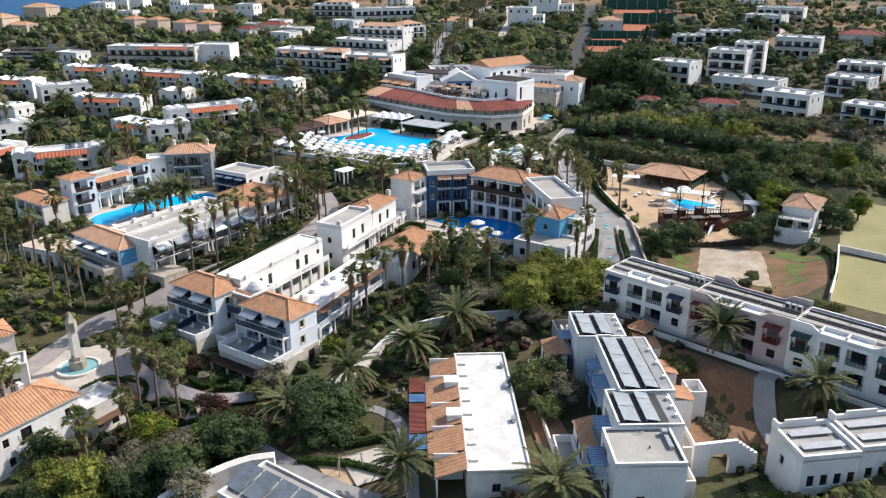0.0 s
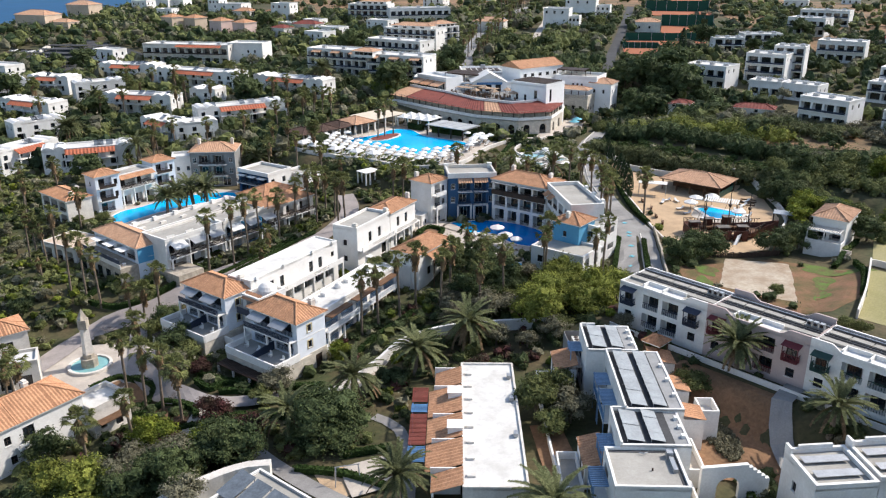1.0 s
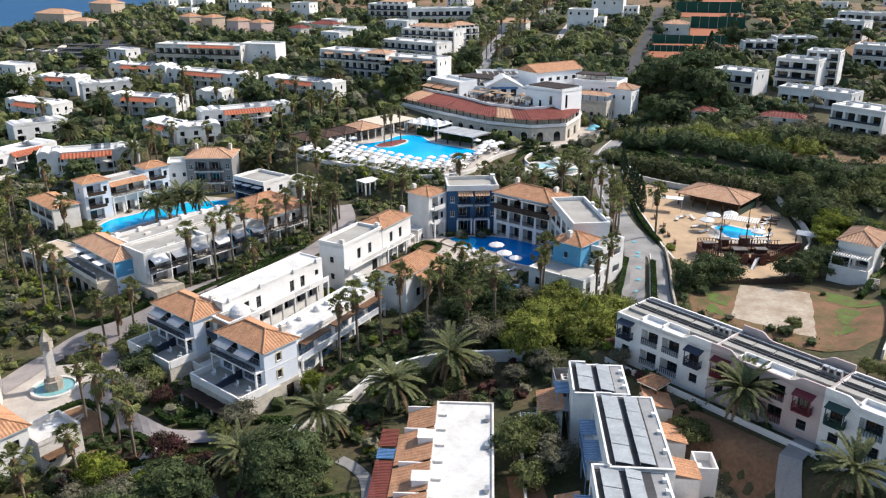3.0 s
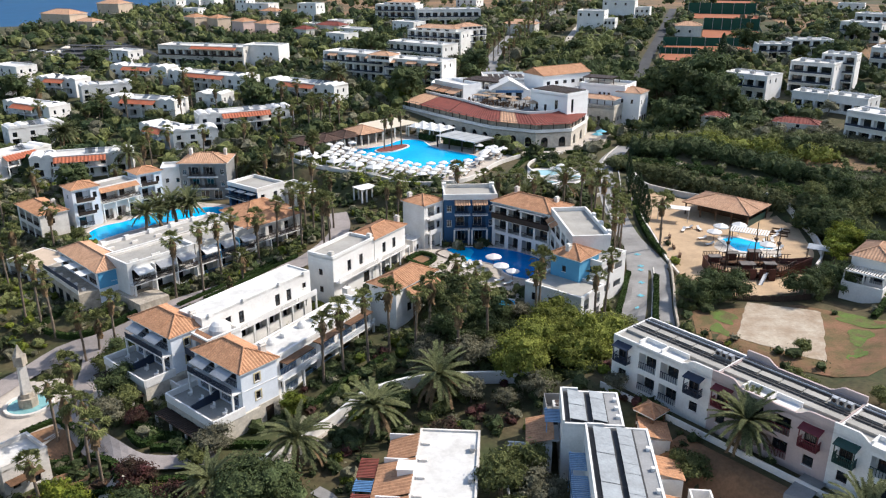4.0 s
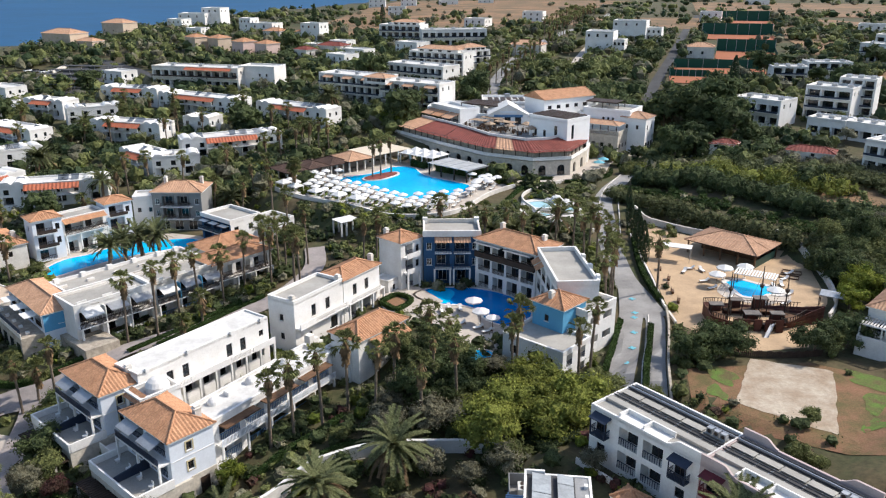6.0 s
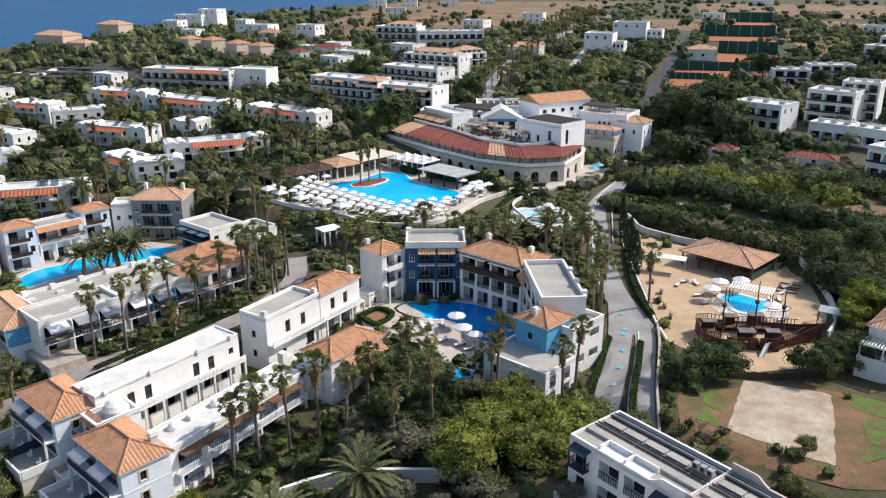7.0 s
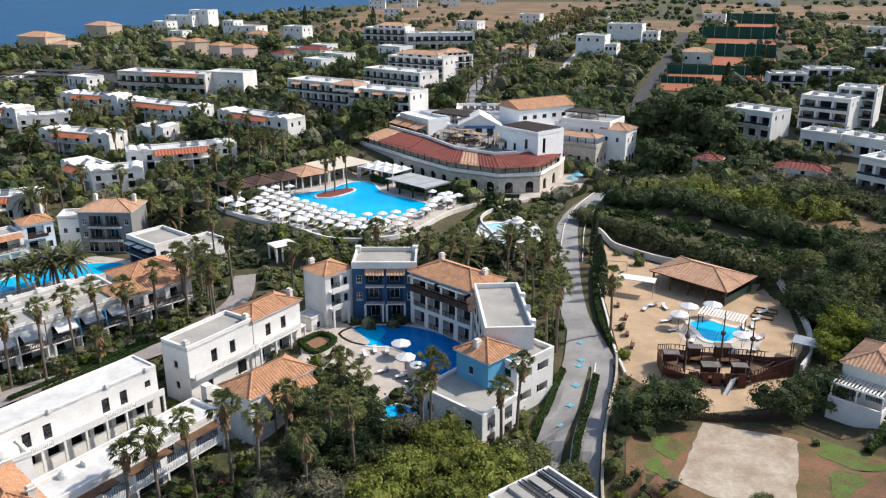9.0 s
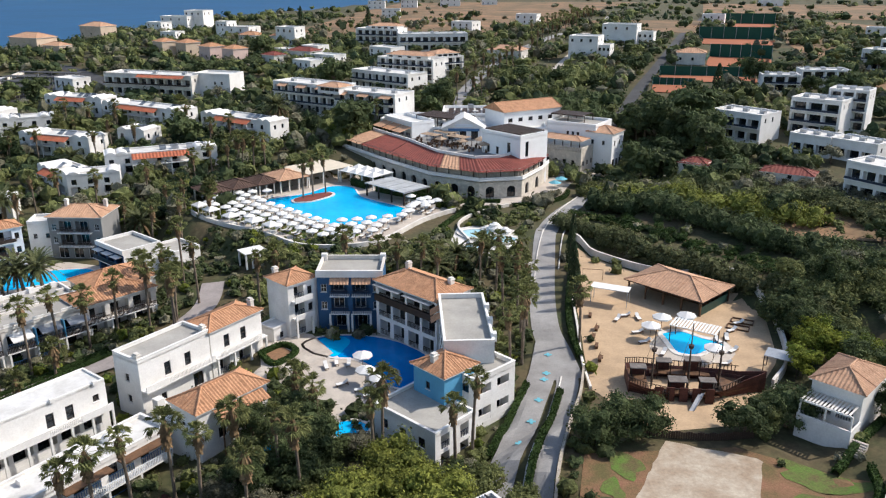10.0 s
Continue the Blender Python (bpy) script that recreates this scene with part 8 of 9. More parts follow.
# pitch wall and poles
low_wall("pitch_wall", [(93.2, 133.4), (85, 121), (78, 111.6)], 0.3, 1.6, OFFWHITE, "pale wall between the pitch and the lawn", -1)
low_wall("pitch_wall", [(93.5, 133.6), (103, 122.6), (113, 112.4)], 0.3, 1.2, OFFWHITE, "pale wall between the two pitches", -1)
low_wall("long_wall", [(80, 250), (92, 236), (104, 216), (113, 205), (124, 197)], 0.4, 1.2, STONE, "dry stone wall along the belt", -1)
th = thing("swing_frame", "pale timber swing frame in the small playground", "swing", (-1.2, 86.8, G(-1.2, 86.8)), 10)
part("frame", M().tube([(-1.6, -0.9, 0), (-1.4, 0, 2.3), (-1.6, 0.9, 0)], [0.07] * 3, 6).tube([(1.6, -0.9, 0), (1.4, 0, 2.3), (1.6, 0.9, 0)], [0.07] * 3, 6).tube([(-1.6, 0, 2.3), (1.6, 0, 2.3)], [0.06, 0.06], 6), METAL, th)
patch("play_ground", [(-6, 90), (2, 90), (3.4, 84), (-3, 83)], SAND, "bare sandy patch of the small playground", "sand", 0.06)
th = thing("gazebo", "tiny timber gazebo with tiled pyramid roof", "gazebo", (43.8, 105.8, 0.2), 40)
hip_roof(th, -1.3, 1.3, -1.3, 1.3, 2.3, 0.6, TILE, 0.3)
for u in (-1.2, 1.2):
    for v in (-1.2, 1.2):
        part("post", M().box(u - 0.08, u + 0.08, v - 0.08, v + 0.08, -2, 2.3), BROWNWD, th)

# white kerbs of the road and ramp
for pts in ([(56.6, 188.6), (57.9, 204.8), (61, 223.8), (65.2, 238.6), (71.8, 252.6)], [(62.4, 204.4), (65.4, 223), (69.8, 237.6)], [(50.2, 128), (52.4, 138), (55.0, 147.2), (57.6, 156.2), (58.6, 160.6)]):
    low_wall("kerb", pts, 0.2, 0.3, OFFWHITE, "low pale stone road kerb", -0.4, "kerb")
for x, y in ((66.6, 258.4), (68.6, 262.6)):
    th = thing("blue_parasol", "folded-out turquoise parasol by the arcade", "parasol", (x, y, 1.9))
    part("canopy", M().tube([(0, 0, 2.3), (0, 0, 3.0)], [1.7, 0.05], 8), TURQ, th)
    part("pole", M().tube([(0, 0, 0), (0, 0, 2.4)], [0.05, 0.05], 6), WHITE, th)


# ---- plants ----
def card(m, p, s, nrm=None):
    """one small leaf card at p"""
    a = Vector((rnd(-1, 1), rnd(-1, 1), rnd(-0.6, 1))).normalized() if nrm is None else nrm
    t = a.orthogonal().normalized()
    t.rotate(Matrix.Rotation(rnd(0, 6.28), 3, a))
    b = a.cross(t)
    p = Vector(p)
    m.face(p - t * s * 0.6, p + b * s * 0.32, p + t * s * 0.6, p - b * s * 0.32)


def blob(m, c, r, k=0.8, rough=False):
    """a lumpy inner mass of foliage, so that crowns are dense inside"""
    base = len(m.v)
    o = Vector((rnd(0, 50), rnd(0, 50), rnd(0, 50)))
    vs, fs = (LOW_V, LOW_F) if rough else (ICO_V, ICO_F)
    for v in vs:
        f = k * (1 + 0.75 * noise.noise(v * 1.9 + o) + 0.35 * noise.noise(v * 4.1 + o))
        m.v.append((c[0] + v.x * r[0] * f, c[1] + v.y * r[1] * f, c[2] + v.z * r[2] * f))
    m.f += [tuple(base + i for i in q) for q in fs]


ico = bmesh.new()
bmesh.ops.create_icosphere(ico, subdivisions=2, radius=1.0)
ICO_V = [v.co.copy() for v in ico.verts]
ICO_F = [tuple(v.index for v in f.verts) for f in ico.faces]
ico.free()
ico = bmesh.new()
bmesh.ops.create_icosphere(ico, subdivisions=1, radius=1.0)
LOW_V = [v.co.copy() for v in ico.verts]
LOW_F = [tuple(v.index for v in f.verts) for f in ico.faces]
ico.free()


def clump(m, c, r, n, s, core=0.68, rough=False):
    if core:
        blob(m, c, r, core, rough)
    for _ in range(n):
        d = Vector((rnd(-1, 1), rnd(-1, 1), rnd(-0.6, 1)))
        d.normalize()
        q = Vector(c) + Vector((d.x * r[0], d.y * r[1], d.z * r[2])) * rnd(0.62, 1.25)
        nn = (d + Vector((rnd(-1, 1), rnd(-1, 1), rnd(-0.4, 1))) * 0.9).normalized()
        card(m, q, s * rnd(0.7, 1.3), nn)


def tree_meshes(kind, seed, R, H, leaf, n, s, flat=0.75, leaves=84):
    """trunk and crown of a tree: crown of clumps round uneven boughs"""
    random.seed(seed)
    t, c = M(), M()
    top = H - R * flat * 0.6
    t.tube([(0, 0, -0.6), (0.08, 0.05, top * 0.5), (0.15, -0.1, top)], [0.26, 0.2, 0.12], 7)
    for k in range(n):
        a, e = k * 2.4 + rnd(-0.3, 0.3), rnd(-0.35, 1.0)
        rr = R * rnd(0.45, 0.8) * math.sqrt(max(0.1, 1 - 0.6 * e * e))
        p = (rr * math.cos(a), rr * math.sin(a), H - R * flat + e * R * flat * 0.8)
        br = R * rnd(0.28, 0.45)
        clump(c, p, (br, br, br * 0.75), leaves if leaves < 50 else int(leaves * 1.8), s * (1.1 if leaves < 50 else 0.85), 0.66 if leaves < 50 else 0.56)
        if k % 2 == 0:
            t.tube([(0.1, 0, top * 0.6), (p[0] * 0.5, p[1] * 0.5, (top * 0.6 + p[2]) / 2), p], [0.11, 0.07, 0.02], 5)
    clump(c, (0, 0, H - R * flat * 0.7), (R * 0.6, R * 0.6, R * flat * 0.6), int(leaves * 1.4), s * 1.2)
    return t.mesh("trunk", BARK, True), c.mesh("crown", leaf)


def fan_palm_meshes(seed):
    """a ball of stiff fans on stalks over a shaggy skirt of dead ones"""
    random.seed(seed)
    c, sk = M(), M()
    for k in range(27):
        az, el = k * 2.4 + rnd(-0.2, 0.2), (rnd(-0.7, 1.0) if k > 6 else rnd(0.75, 1.45))
        d = Vector((math.cos(az) * math.cos(el), math.sin(az) * math.cos(el), math.sin(el)))
        p = d * rnd(0.72, 1.05)
        side = d.cross(Vector((0, 0, 1))).normalized() if abs(d.z) < 0.98 else Vector((1, 0, 0))
        side.rotate(Matrix.Rotation(rnd(-0.5, 0.5), 3, d))
        upv = side.cross(d)
        c.face(side * 0.025, p + side * 0.025, p - side * 0.025, -side * 0.025)
        L = rnd(0.66, 0.95)
        for j in range(11):
            a = (j - 5) * 0.22
            t = (d * math.cos(a) + side * math.sin(a)).normalized()
            w = (side * math.cos(a) - d * math.sin(a)) * 0.06 + upv * (0.03 if j % 2 else -0.03)
            mid = p + t * L * 0.58 + upv * (0.10 - 0.02 * abs(j - 5))
            tip = p + t * L * (1 - 0.02 * abs(j - 5)) - Vector((0, 0, rnd(0.05, 0.3)))
            c.face(p, mid + w, tip, mid - w)
    for k in range(44):
        az = k * 2.4
        d = Vector((math.cos(az), math.sin(az), 0))
        s = Vector((-d.y, d.x, 0))
        z = -0.1 - 1.9 * (k / 44) ** 1.2
        r = 0.62 - 0.3 * k / 44
        p, q = d * 0.12 + Vector((0, 0, z + 0.35)), d * rnd(r - 0.1, r + 0.12) + Vector((0, 0, z - 0.55))
        sk.face(p - s * 0.07, p + s * 0.07, q + s * 0.19, q - s * 0.19)
    return c.mesh("crown", PALMLEAF), sk.mesh("dead_fronds", THATCH)


def palm_trunk(seed, h, r):
    random.seed(seed)
    b = (rnd(-0.4, 0.4), rnd(-0.4, 0.4))
    n = 9
    pts = [(b[0] * (i / n) ** 2, b[1] * (i / n) ** 2, -0.8 + (h + 0.8) * i / n) for i in range(n + 1)]
    rad = [r * (1.35 if i == 0 else 1.0 + (0.06 if i % 2 else -0.02) - 0.25 * i / n) for i in range(n + 1)]
    return M().tube(pts, rad, 8).mesh("trunk", BARK, True), pts[-1]


def date_palm_crown(seed, R=3.2):
    random.seed(seed)
    c, dry = M(), M()
    for k in range(56):
        az, el = k * 2.4, rnd(-0.35, 1.3)
        L = R * rnd(0.85, 1.1)
        d = Vector((math.cos(az), math.sin(az), 0))
        s = Vector((-d.y, d.x, 0))
        pts, p, e = [Vector((0, 0, 0))], Vector((0, 0, 0)), el
        for j in range(6):
            p = p + (d * math.cos(e) + Vector((0, 0, math.sin(e)))) * L / 6
            e -= rnd(0.1, 0.24)
            pts.append(p.copy())
        m = dry if el < -0.12 else c
        for j in range(6):
            a, b = pts[j], pts[j + 1]
            t = (b - a).normalized()
            up = s.cross(t)
            m.face(a - s * 0.025, a + s * 0.025, b + s * 0.02, b - s * 0.02)
            wl = 0.62 * (1.0 - 0.55 * abs(j - 2) / 4)
            for f in (0.05, 0.22, 0.4, 0.58, 0.76, 0.93):
                q = a.lerp(b, f)
                for sg in (-1, 1):
                    o = (s * sg * 0.7 + t * 0.8 - up * 0.12 * sg * sg + Vector((0, 0, -0.18))).normalized() * wl
                    m.face(q, q + t * 0.2, q + o)
    return c.mesh("crown", DATELEAF), dry.mesh("dead_fronds", THATCH)


FANS = [fan_palm_meshes(s) for s in (11, 12, 13)]
FTRUNK = {}
DATES = [date_palm_crown(s, 4.3) for s in (21, 22, 23)]
PALM_N = [0]


def palm(x, y, h, fan=True, z=None):
    PALM_N[0] += 1
    i = PALM_N[0]
    h = round(h * (1 + 0.10 * math.sin(i * 7.3)), 0) if fan else h
    key = (fan, h, i % 2)
    if key not in FTRUNK:
        FTRUNK[key] = palm_trunk(31 + i % 2, h, 0.23 if fan else 0.4)
    tm, tip = FTRUNK[key]
    th = thing("fan_palm" if fan else "date_palm", "tall slender fan palm with a shaggy trunk" if fan else "date palm with long arching grey-green fronds", "palm", (x, y, G(x, y) if z is None else z), (i * 67) % 360, "fan palms" if fan else "date palms")
    part("trunk", tm, None, th)
    cm, sk = (FANS if fan else DATES)[i % 3]
    s = (1.3 + 0.18 * math.sin(i * 3.1)) if fan else (1.12 + 0.12 * math.sin(i * 2.1))
    for nm, me in (("crown", cm), ("dead_fronds", sk)):
        ob = part(nm, me, None, th)
        ob.location, ob.scale = tip, (s, s, s)
    return th


def clear(x, y, pad=0.0):
    for cx, cy, a, hx, hy in FOOT:
        ca, sa = math.cos(radians(a)), math.sin(radians(a))
        u, v = (x - cx) * ca + (y - cy) * sa, -(x - cx) * sa + (y - cy) * ca
        if abs(u) < hx + pad and abs(v) < hy + pad:
            return False
    return True


def near_road(x, y, pad=0.3):
    for line, hw in ROADS:
        for p in line[::2]:
            if abs(p.x - x) < hw + pad + 1 and abs(p.y - y) < hw + pad + 1 and (p.x - x) ** 2 + (p.y - y) ** 2 < (hw + pad + 0.7) ** 2:
                return True
    return False


OPEN = [(1.3, 87, 0, 4.5, 5), (-14, 83, 0, 9, 4.5), (-1, 88, 0, 6, 5), (-7, 84, -43, 10, 5), (14, 240, -42, 30, 17), (30, 166, 10, 11, 11), (-46, 201, 42, 19, 9), (79, 174, -52, 25, 13), (79, 155, 0, 14, 10), (73, 132, -42, 13, 9), (-47, 129, 0, 11, 11), (16, 170.6, 50, 8, 4.6), (-39.5, 119.6, -45, 4.5, 3.5), (96, 118, -42, 15, 24), (49, 90, -40, 6, 9), (114, 136, -42, 14, 24), (17, 92, 85, 16, 10), (34, 90, 88, 20, 9), (62, 97, -51, 30, 5), (49, 88, -40, 5, 8), (-8, 110, 40, 6, 5), (-140, 385, -20, 32, 14), (116, 360, -13, 9, 9), (137, 377, -10, 19, 8), (161, 412, -18, 14, 14), (178, 478, -10, 19, 14), (218, 592, -6, 22, 18), (172, 470, 66, 135, 11)]


def is_open(x, y, pad=0.0):
    for cx, cy, a, hx, hy in OPEN:
        ca, sa = math.cos(radians(a)), math.sin(radians(a))
        u, v = (x - cx) * ca + (y - cy) * sa, -(x - cx) * sa + (y - cy) * ca
        if abs(u) < hx + pad and abs(v) < hy + pad:
            return True
    return False


FANPALMS = [
    [(-84.7, 199.5), (-79.6, 187.2), (-72.2, 169.1), (-69.8, 167.2), (-67.9, 167), (-79.1, 206.2), (-66.3, 168.3), (-58.6, 154), (-55.3, 152.8), (-51.8, 150.2), (-44.3, 144.6), (-39.5, 146.4), (-38.1, 155), (-32.4, 159.6), (-27.6, 161.2), (-25.5, 167), (-23.8, 173.2), (-19.8, 175.6), (-16.5, 179.5), (-11.8, 182), (-11.3, 198.6), (-4.9, 176.8)],
    [(-12.6, 193.2), (-10.1, 188.6), (-7.7, 184.2), (-6.7, 180.2), (-5.9, 191), (-14, 187.3), (6.2, 188.9), (8.6, 191.6), (-0.2, 127), (2.6, 129), (6.4, 130.5), (9.4, 135.2), (13.7, 132.5), (15.9, 138.3), (21.9, 137.1), (25.2, 133.9), (33.4, 138.7), (34.2, 141.2), (45.5, 142), (20.3, 128.8)],
    [(-54.8, 126.8), (-56, 119.8), (-53, 116.6), (-38.2, 119.5), (-33.5, 113.4), (-30.5, 112), (-25.9, 105.4), (-31.6, 100.9), (-36.2, 96), (-53, 111.7), (-57.1, 112.4), (-60, 120), (-36, 122)],
    [(43.4, 139.8), (50.2, 152.6), (53.2, 173.7), (53.4, 169.3), (53, 165.1), (51, 160.5), (62.4, 170.5), (46.7, 196.1), (53.4, 192.8), (49.6, 190.4), (53.1, 182), (50.6, 182.3), (31.4, 193.4), (35.5, 195.3), (27.6, 192.7), (39, 189), (22.3, 191.2), (54.5, 178)],
    [(-113.7, 315), (-84.6, 284.2), (-91.8, 281.7), (-82.3, 313.6), (-65.8, 281.8), (-64.7, 290.3), (-55.1, 285.4), (-46.5, 277.9), (-48.3, 310), (-35.1, 293), (-30.2, 297.4), (-58.3, 244.3), (-62.7, 240.3), (-60.5, 228.4), (-48.8, 243.7), (-38.9, 251.6), (-30, 262.6), (-26.8, 267.4), (-22, 267), (-18.7, 269.4), (-15.9, 270.4), (-13, 271.5), (-27.8, 236.2), (-23.6, 235.8), (-37.1, 232), (-28.5, 226.8), (-20, 222.6)],
    [(45.4, 344.7), (47.9, 352.1), (50.2, 362.2), (52.3, 375.3), (55.3, 383.3), (58.6, 391.9), (61.5, 402.4), (64.8, 413.8), (68.1, 426.2), (71.3, 436.3), (75.1, 451.2), (78.9, 463.7), (82.7, 477.7), (39, 348), (42, 360), (45, 374), (49, 390), (53, 405), (58, 420)],
]
for k, (lst, h) in enumerate(zip(FANPALMS, (11.5, 10.6, 9.6, 10.4, 9, 9.4))):
    for x, y in lst:
        if clear(x, y, 0.3):
            palm(x, y, h)
for k in range(12):
    y = 486 + 14 * k
    x = 67.7 + (y - 440) * 0.272
    palm(x - 5.5, y, 8)
    palm(x + 5.5, y + 5, 8)
for x, y, h in ((2.5, 247.5, 8), (4.6, 249.5, 9), (7.3, 252.4, 9.5)):
    palm(x, y, h, z=2.3)
for x, y, h in ((-9.5, 98.8, 4.4), (-1.1, 106.4, 4.4), (8.3, 111.6, 4.6), (5.0, 80.6, 4.4), (17.7, 118.6, 4.6), (53.2, 99, 4.6), (58.8, 83.8, 4.6), (21.4, 72.6, 4.4), (-48.7, 192.5, 5), (-46.6, 196.0, 5.5), (-43.6, 198.2, 5.5), (-40.4, 199.5, 5.5), (-97, 322, 4.5), (-22.2, 318, 4.5), (38, 197, 3.5), (42.5, 203, 3.5), (33, 199, 3.5), (48, 204, 3.6), (-70, 275, 4), (-100, 300, 4)):
    if clear(x, y, 0.2):
        palm(x, y, h, False)
random.seed(77)
for k in range(90):
    x, y = rnd(-125, 40), rnd(215, 330)
    if x > -15 and y < 275:
        continue
    if clear(x, y, 2.0):
        palm(x, y, rnd(5.5, 8.5), random.random() < 0.8)
for k in range(22):
    x, y = rnd(-95, -20), rnd(140, 215)
    if clear(x, y, 1.5) and not (-66 < x < -30 and 180 < y < 218) and not (y < 146 and x > -60):
        palm(x, y, rnd(5, 8.5))

KINDS = {
    "pine": [tree_meshes("pine", s, 4.4, 7.2, PINELEAF, 20, 0.40) for s in (41, 42)],
    "olive": [tree_meshes("olive", s, 3.0, 4.8, OLIVELEAF, 14, 0.30) for s in (43, 44)],
    "dark": [tree_meshes("dark", s, 3.6, 5.6, DARKLEAF, 16, 0.36, 0.85) for s in (45, 46)],
    "big": [tree_meshes("big", s, 6.0, 10.5, DARKLEAF, 24, 0.6, 0.85) for s in (47, 48)],
    "mid": [tree_meshes("mid", s, 2.6, 4.6, MIDLEAF, 12, 0.34, 0.9) for s in (49, 50, 51)],
    "yellow": [tree_meshes("yellow", s, 2.9, 5.4, YELLEAF, 13, 0.36, 0.9) for s in (52, 53)],
    "round": [tree_meshes("round", 57, 5.4, 7.6, DARKLEAF, 40, 0.4, 0.95, 110)],
    "bright": [tree_meshes("bright", 58, 3.6, 5.0, PINELEAF, 20, 0.36, 0.8)],
    "red": [tree_meshes("red", 54, 2.6, 3.6, REDLEAF, 12, 0.32, 0.7)],
}
LABELS = {"round": "large dense dark green domed tree", "bright": "spreading bright green garden tree", "pine": "broad bright green pine tree", "olive": "grey-green olive tree with airy crown", "dark": "dense dark green broadleaf tree", "big": "large dark spreading tree", "mid": "leafy green garden tree", "yellow": "yellow-green leafy garden tree", "red": "reddish brown bougainvillea shrub", "cypress": "slim dark green cypress"}
TREE_N = [0]


FAR = {
    "olive": [tree_meshes("olive", 43, 3.0, 4.8, OLIVELEAF, 11, 0.42, 0.75, 30)],
    "dark": [tree_meshes("dark", s, 3.6, 5.6, DARKLEAF, 12, 0.5, 0.85, 30) for s in (45, 46)],
    "big": [tree_meshes("big", s, 6.0, 10.5, DARKLEAF, 16, 0.8, 0.85, 34) for s in (47, 48)],
    "mid": [tree_meshes("mid", s, 2.6, 4.6, MIDLEAF, 10, 0.45, 0.9, 30) for s in (49, 50)],
}


def tree(kind, x, y, s=1.0):
    TREE_N[0] += 1
    i = TREE_N[0]
    kit = FAR[kind] if y > 205 and kind in FAR else KINDS[kind]
    tm, cm = kit[i % len(kit)]
    th = thing("tree" if kind != "red" else "shrub", LABELS[kind], "tree" if kind != "red" else "shrub", (x, y, G(x, y)), (i * 83) % 360, kind + " trees")
    for nm, me in (("trunk", tm), ("crown", cm)):
        ob = part(nm, me, None, th)
        ob.scale = (s, s, s * (1 + 0.12 * math.sin(i * 1.7)))
    return th


for kind, lst in (("pine", [(29.1, 122.5), (34.9, 129.1), (38.4, 131.9), (42, 127.7), (31.8, 127.2), (38.4, 123.7), (36, 135.5)]),
        ("olive", [(21.4, 128.2), (15.4, 127), (25.5, 128.8), (29.2, 106), (21.6, 91.4), (-23.4, 93.7), (-21, 83.6), (41.5, 106), (28.5, 94)]),
        ("dark", [(24.9, 136.4), (18.8, 135.3), (24.2, 140.6), (26.4, 142), (-19.9, 93.3), (-22.6, 88), (64.4, 143.6), (67.4, 144), (80, 144), (101, 181.6), (97, 177), (-28, 88), (-18.8, 95.7), (-15.5, 92.5)]),
        ("round", [(-4.2, 97.0)]),
        ("bright", [(-36.5, 92), (-39.5, 90.5), (-33.5, 88.5)]),
        ("big", [(95.6, 285.5), (101.2, 278.4), (90, 265.4), (95.9, 264.3), (95, 299.3), (104, 290), (108, 270)]),
        ("yellow", [(96.1, 166.1), (93.5, 161), (98.8, 169.8), (-29.6, 101.1), (-27.4, 99.4), (2, 300), (7, 297), (108, 150)]),
        ("red", [(-15.7, 99.7), (-15.9, 95.5), (-20.8, 103.8), (18, 108.5), (-26, 98)]),
        ("dark", [(99, 153), (101, 160), (100, 146), (61, 142), (86.2, 147), (99, 175), (103, 168)]),
        ("mid", [(83.2, 145.6), (97, 150), (100, 157), (104, 172), (47, 134), (45, 131), (51, 127), (49, 121), (44, 119), (46, 97), (42, 94)])):
    for x, y in lst:
        if clear(x, y, 0.5):
            tree(kind, x, y)
for x, y, s in ((24.4, 96.4, 1.25), (27.8, 99.6, 1.15), (25.6, 91.5, 0.9)):
    tree("mid", x, y, s)
for x, y, k in ((97.5, 180, "dark"), (101, 188, "mid"), (99, 172.5, "dark"), (103, 163, "yellow"), (106, 160, "mid"), (108, 186, "dark"), (115, 183, "mid"), (112, 192, "olive"), (122, 178, "yellow"), (119, 188, "mid"), (128, 184, "dark"), (98.5, 165, "yellow")):
    tree(k, x, y, 1.15)
for x, y, z in ((104, 291, 1.45), (112, 299, 1.3), (97.5, 299, 1.3), (110, 281, 1.1), (116, 305, 1.2)):
    tree("big", x, y, z)
for x, y, z in ((21.4, 147.2, 1.0), (24.0, 144.4, 1.1), (23.4, 138.6, 1.05)):
    tree("dark", x, y, z)
for x, y in ((20.9, 152.8), (24.4, 149.2)):
    palm(x, y, 6.2)
for x, y in ((66.5, 116.5), (68, 114.6), (74, 108), (75.4, 106), (71, 124)):
    tree("mid", x, y, 0.55)


random.seed(31)
for k in range(34):
    x, y = rnd(-46, -12), rnd(70, 100)
    if clear(x, y, 1.6) and not near_road(x, y, 2.6) and not is_open(x, y) and abs(y - 86 - 0.4 * x) > 2:
        tree(random.choice(("dark", "mid", "olive", "mid", "dark", "yellow")), x, y, rnd(0.6, 0.95))
for x, y, kind, z in ((-38.7, 141.2, "mid", 1.15), (-37.4, 143.6, "dark", 0.9), (-33.2, 132.4, "mid", 0.95), (-31.4, 126.6, "dark", 1.0), (-28.6, 121.8, "mid", 0.9), (-29.8, 118.6, "olive", 0.75), (-25.8, 118.4, "red", 0.75), (-12.8, 110.6, "olive", 1.0), (-14.6, 107.6, "mid", 0.7), (-3.7, 119.8, "yellow", 0.7)):
    tree(kind, x, y, z)
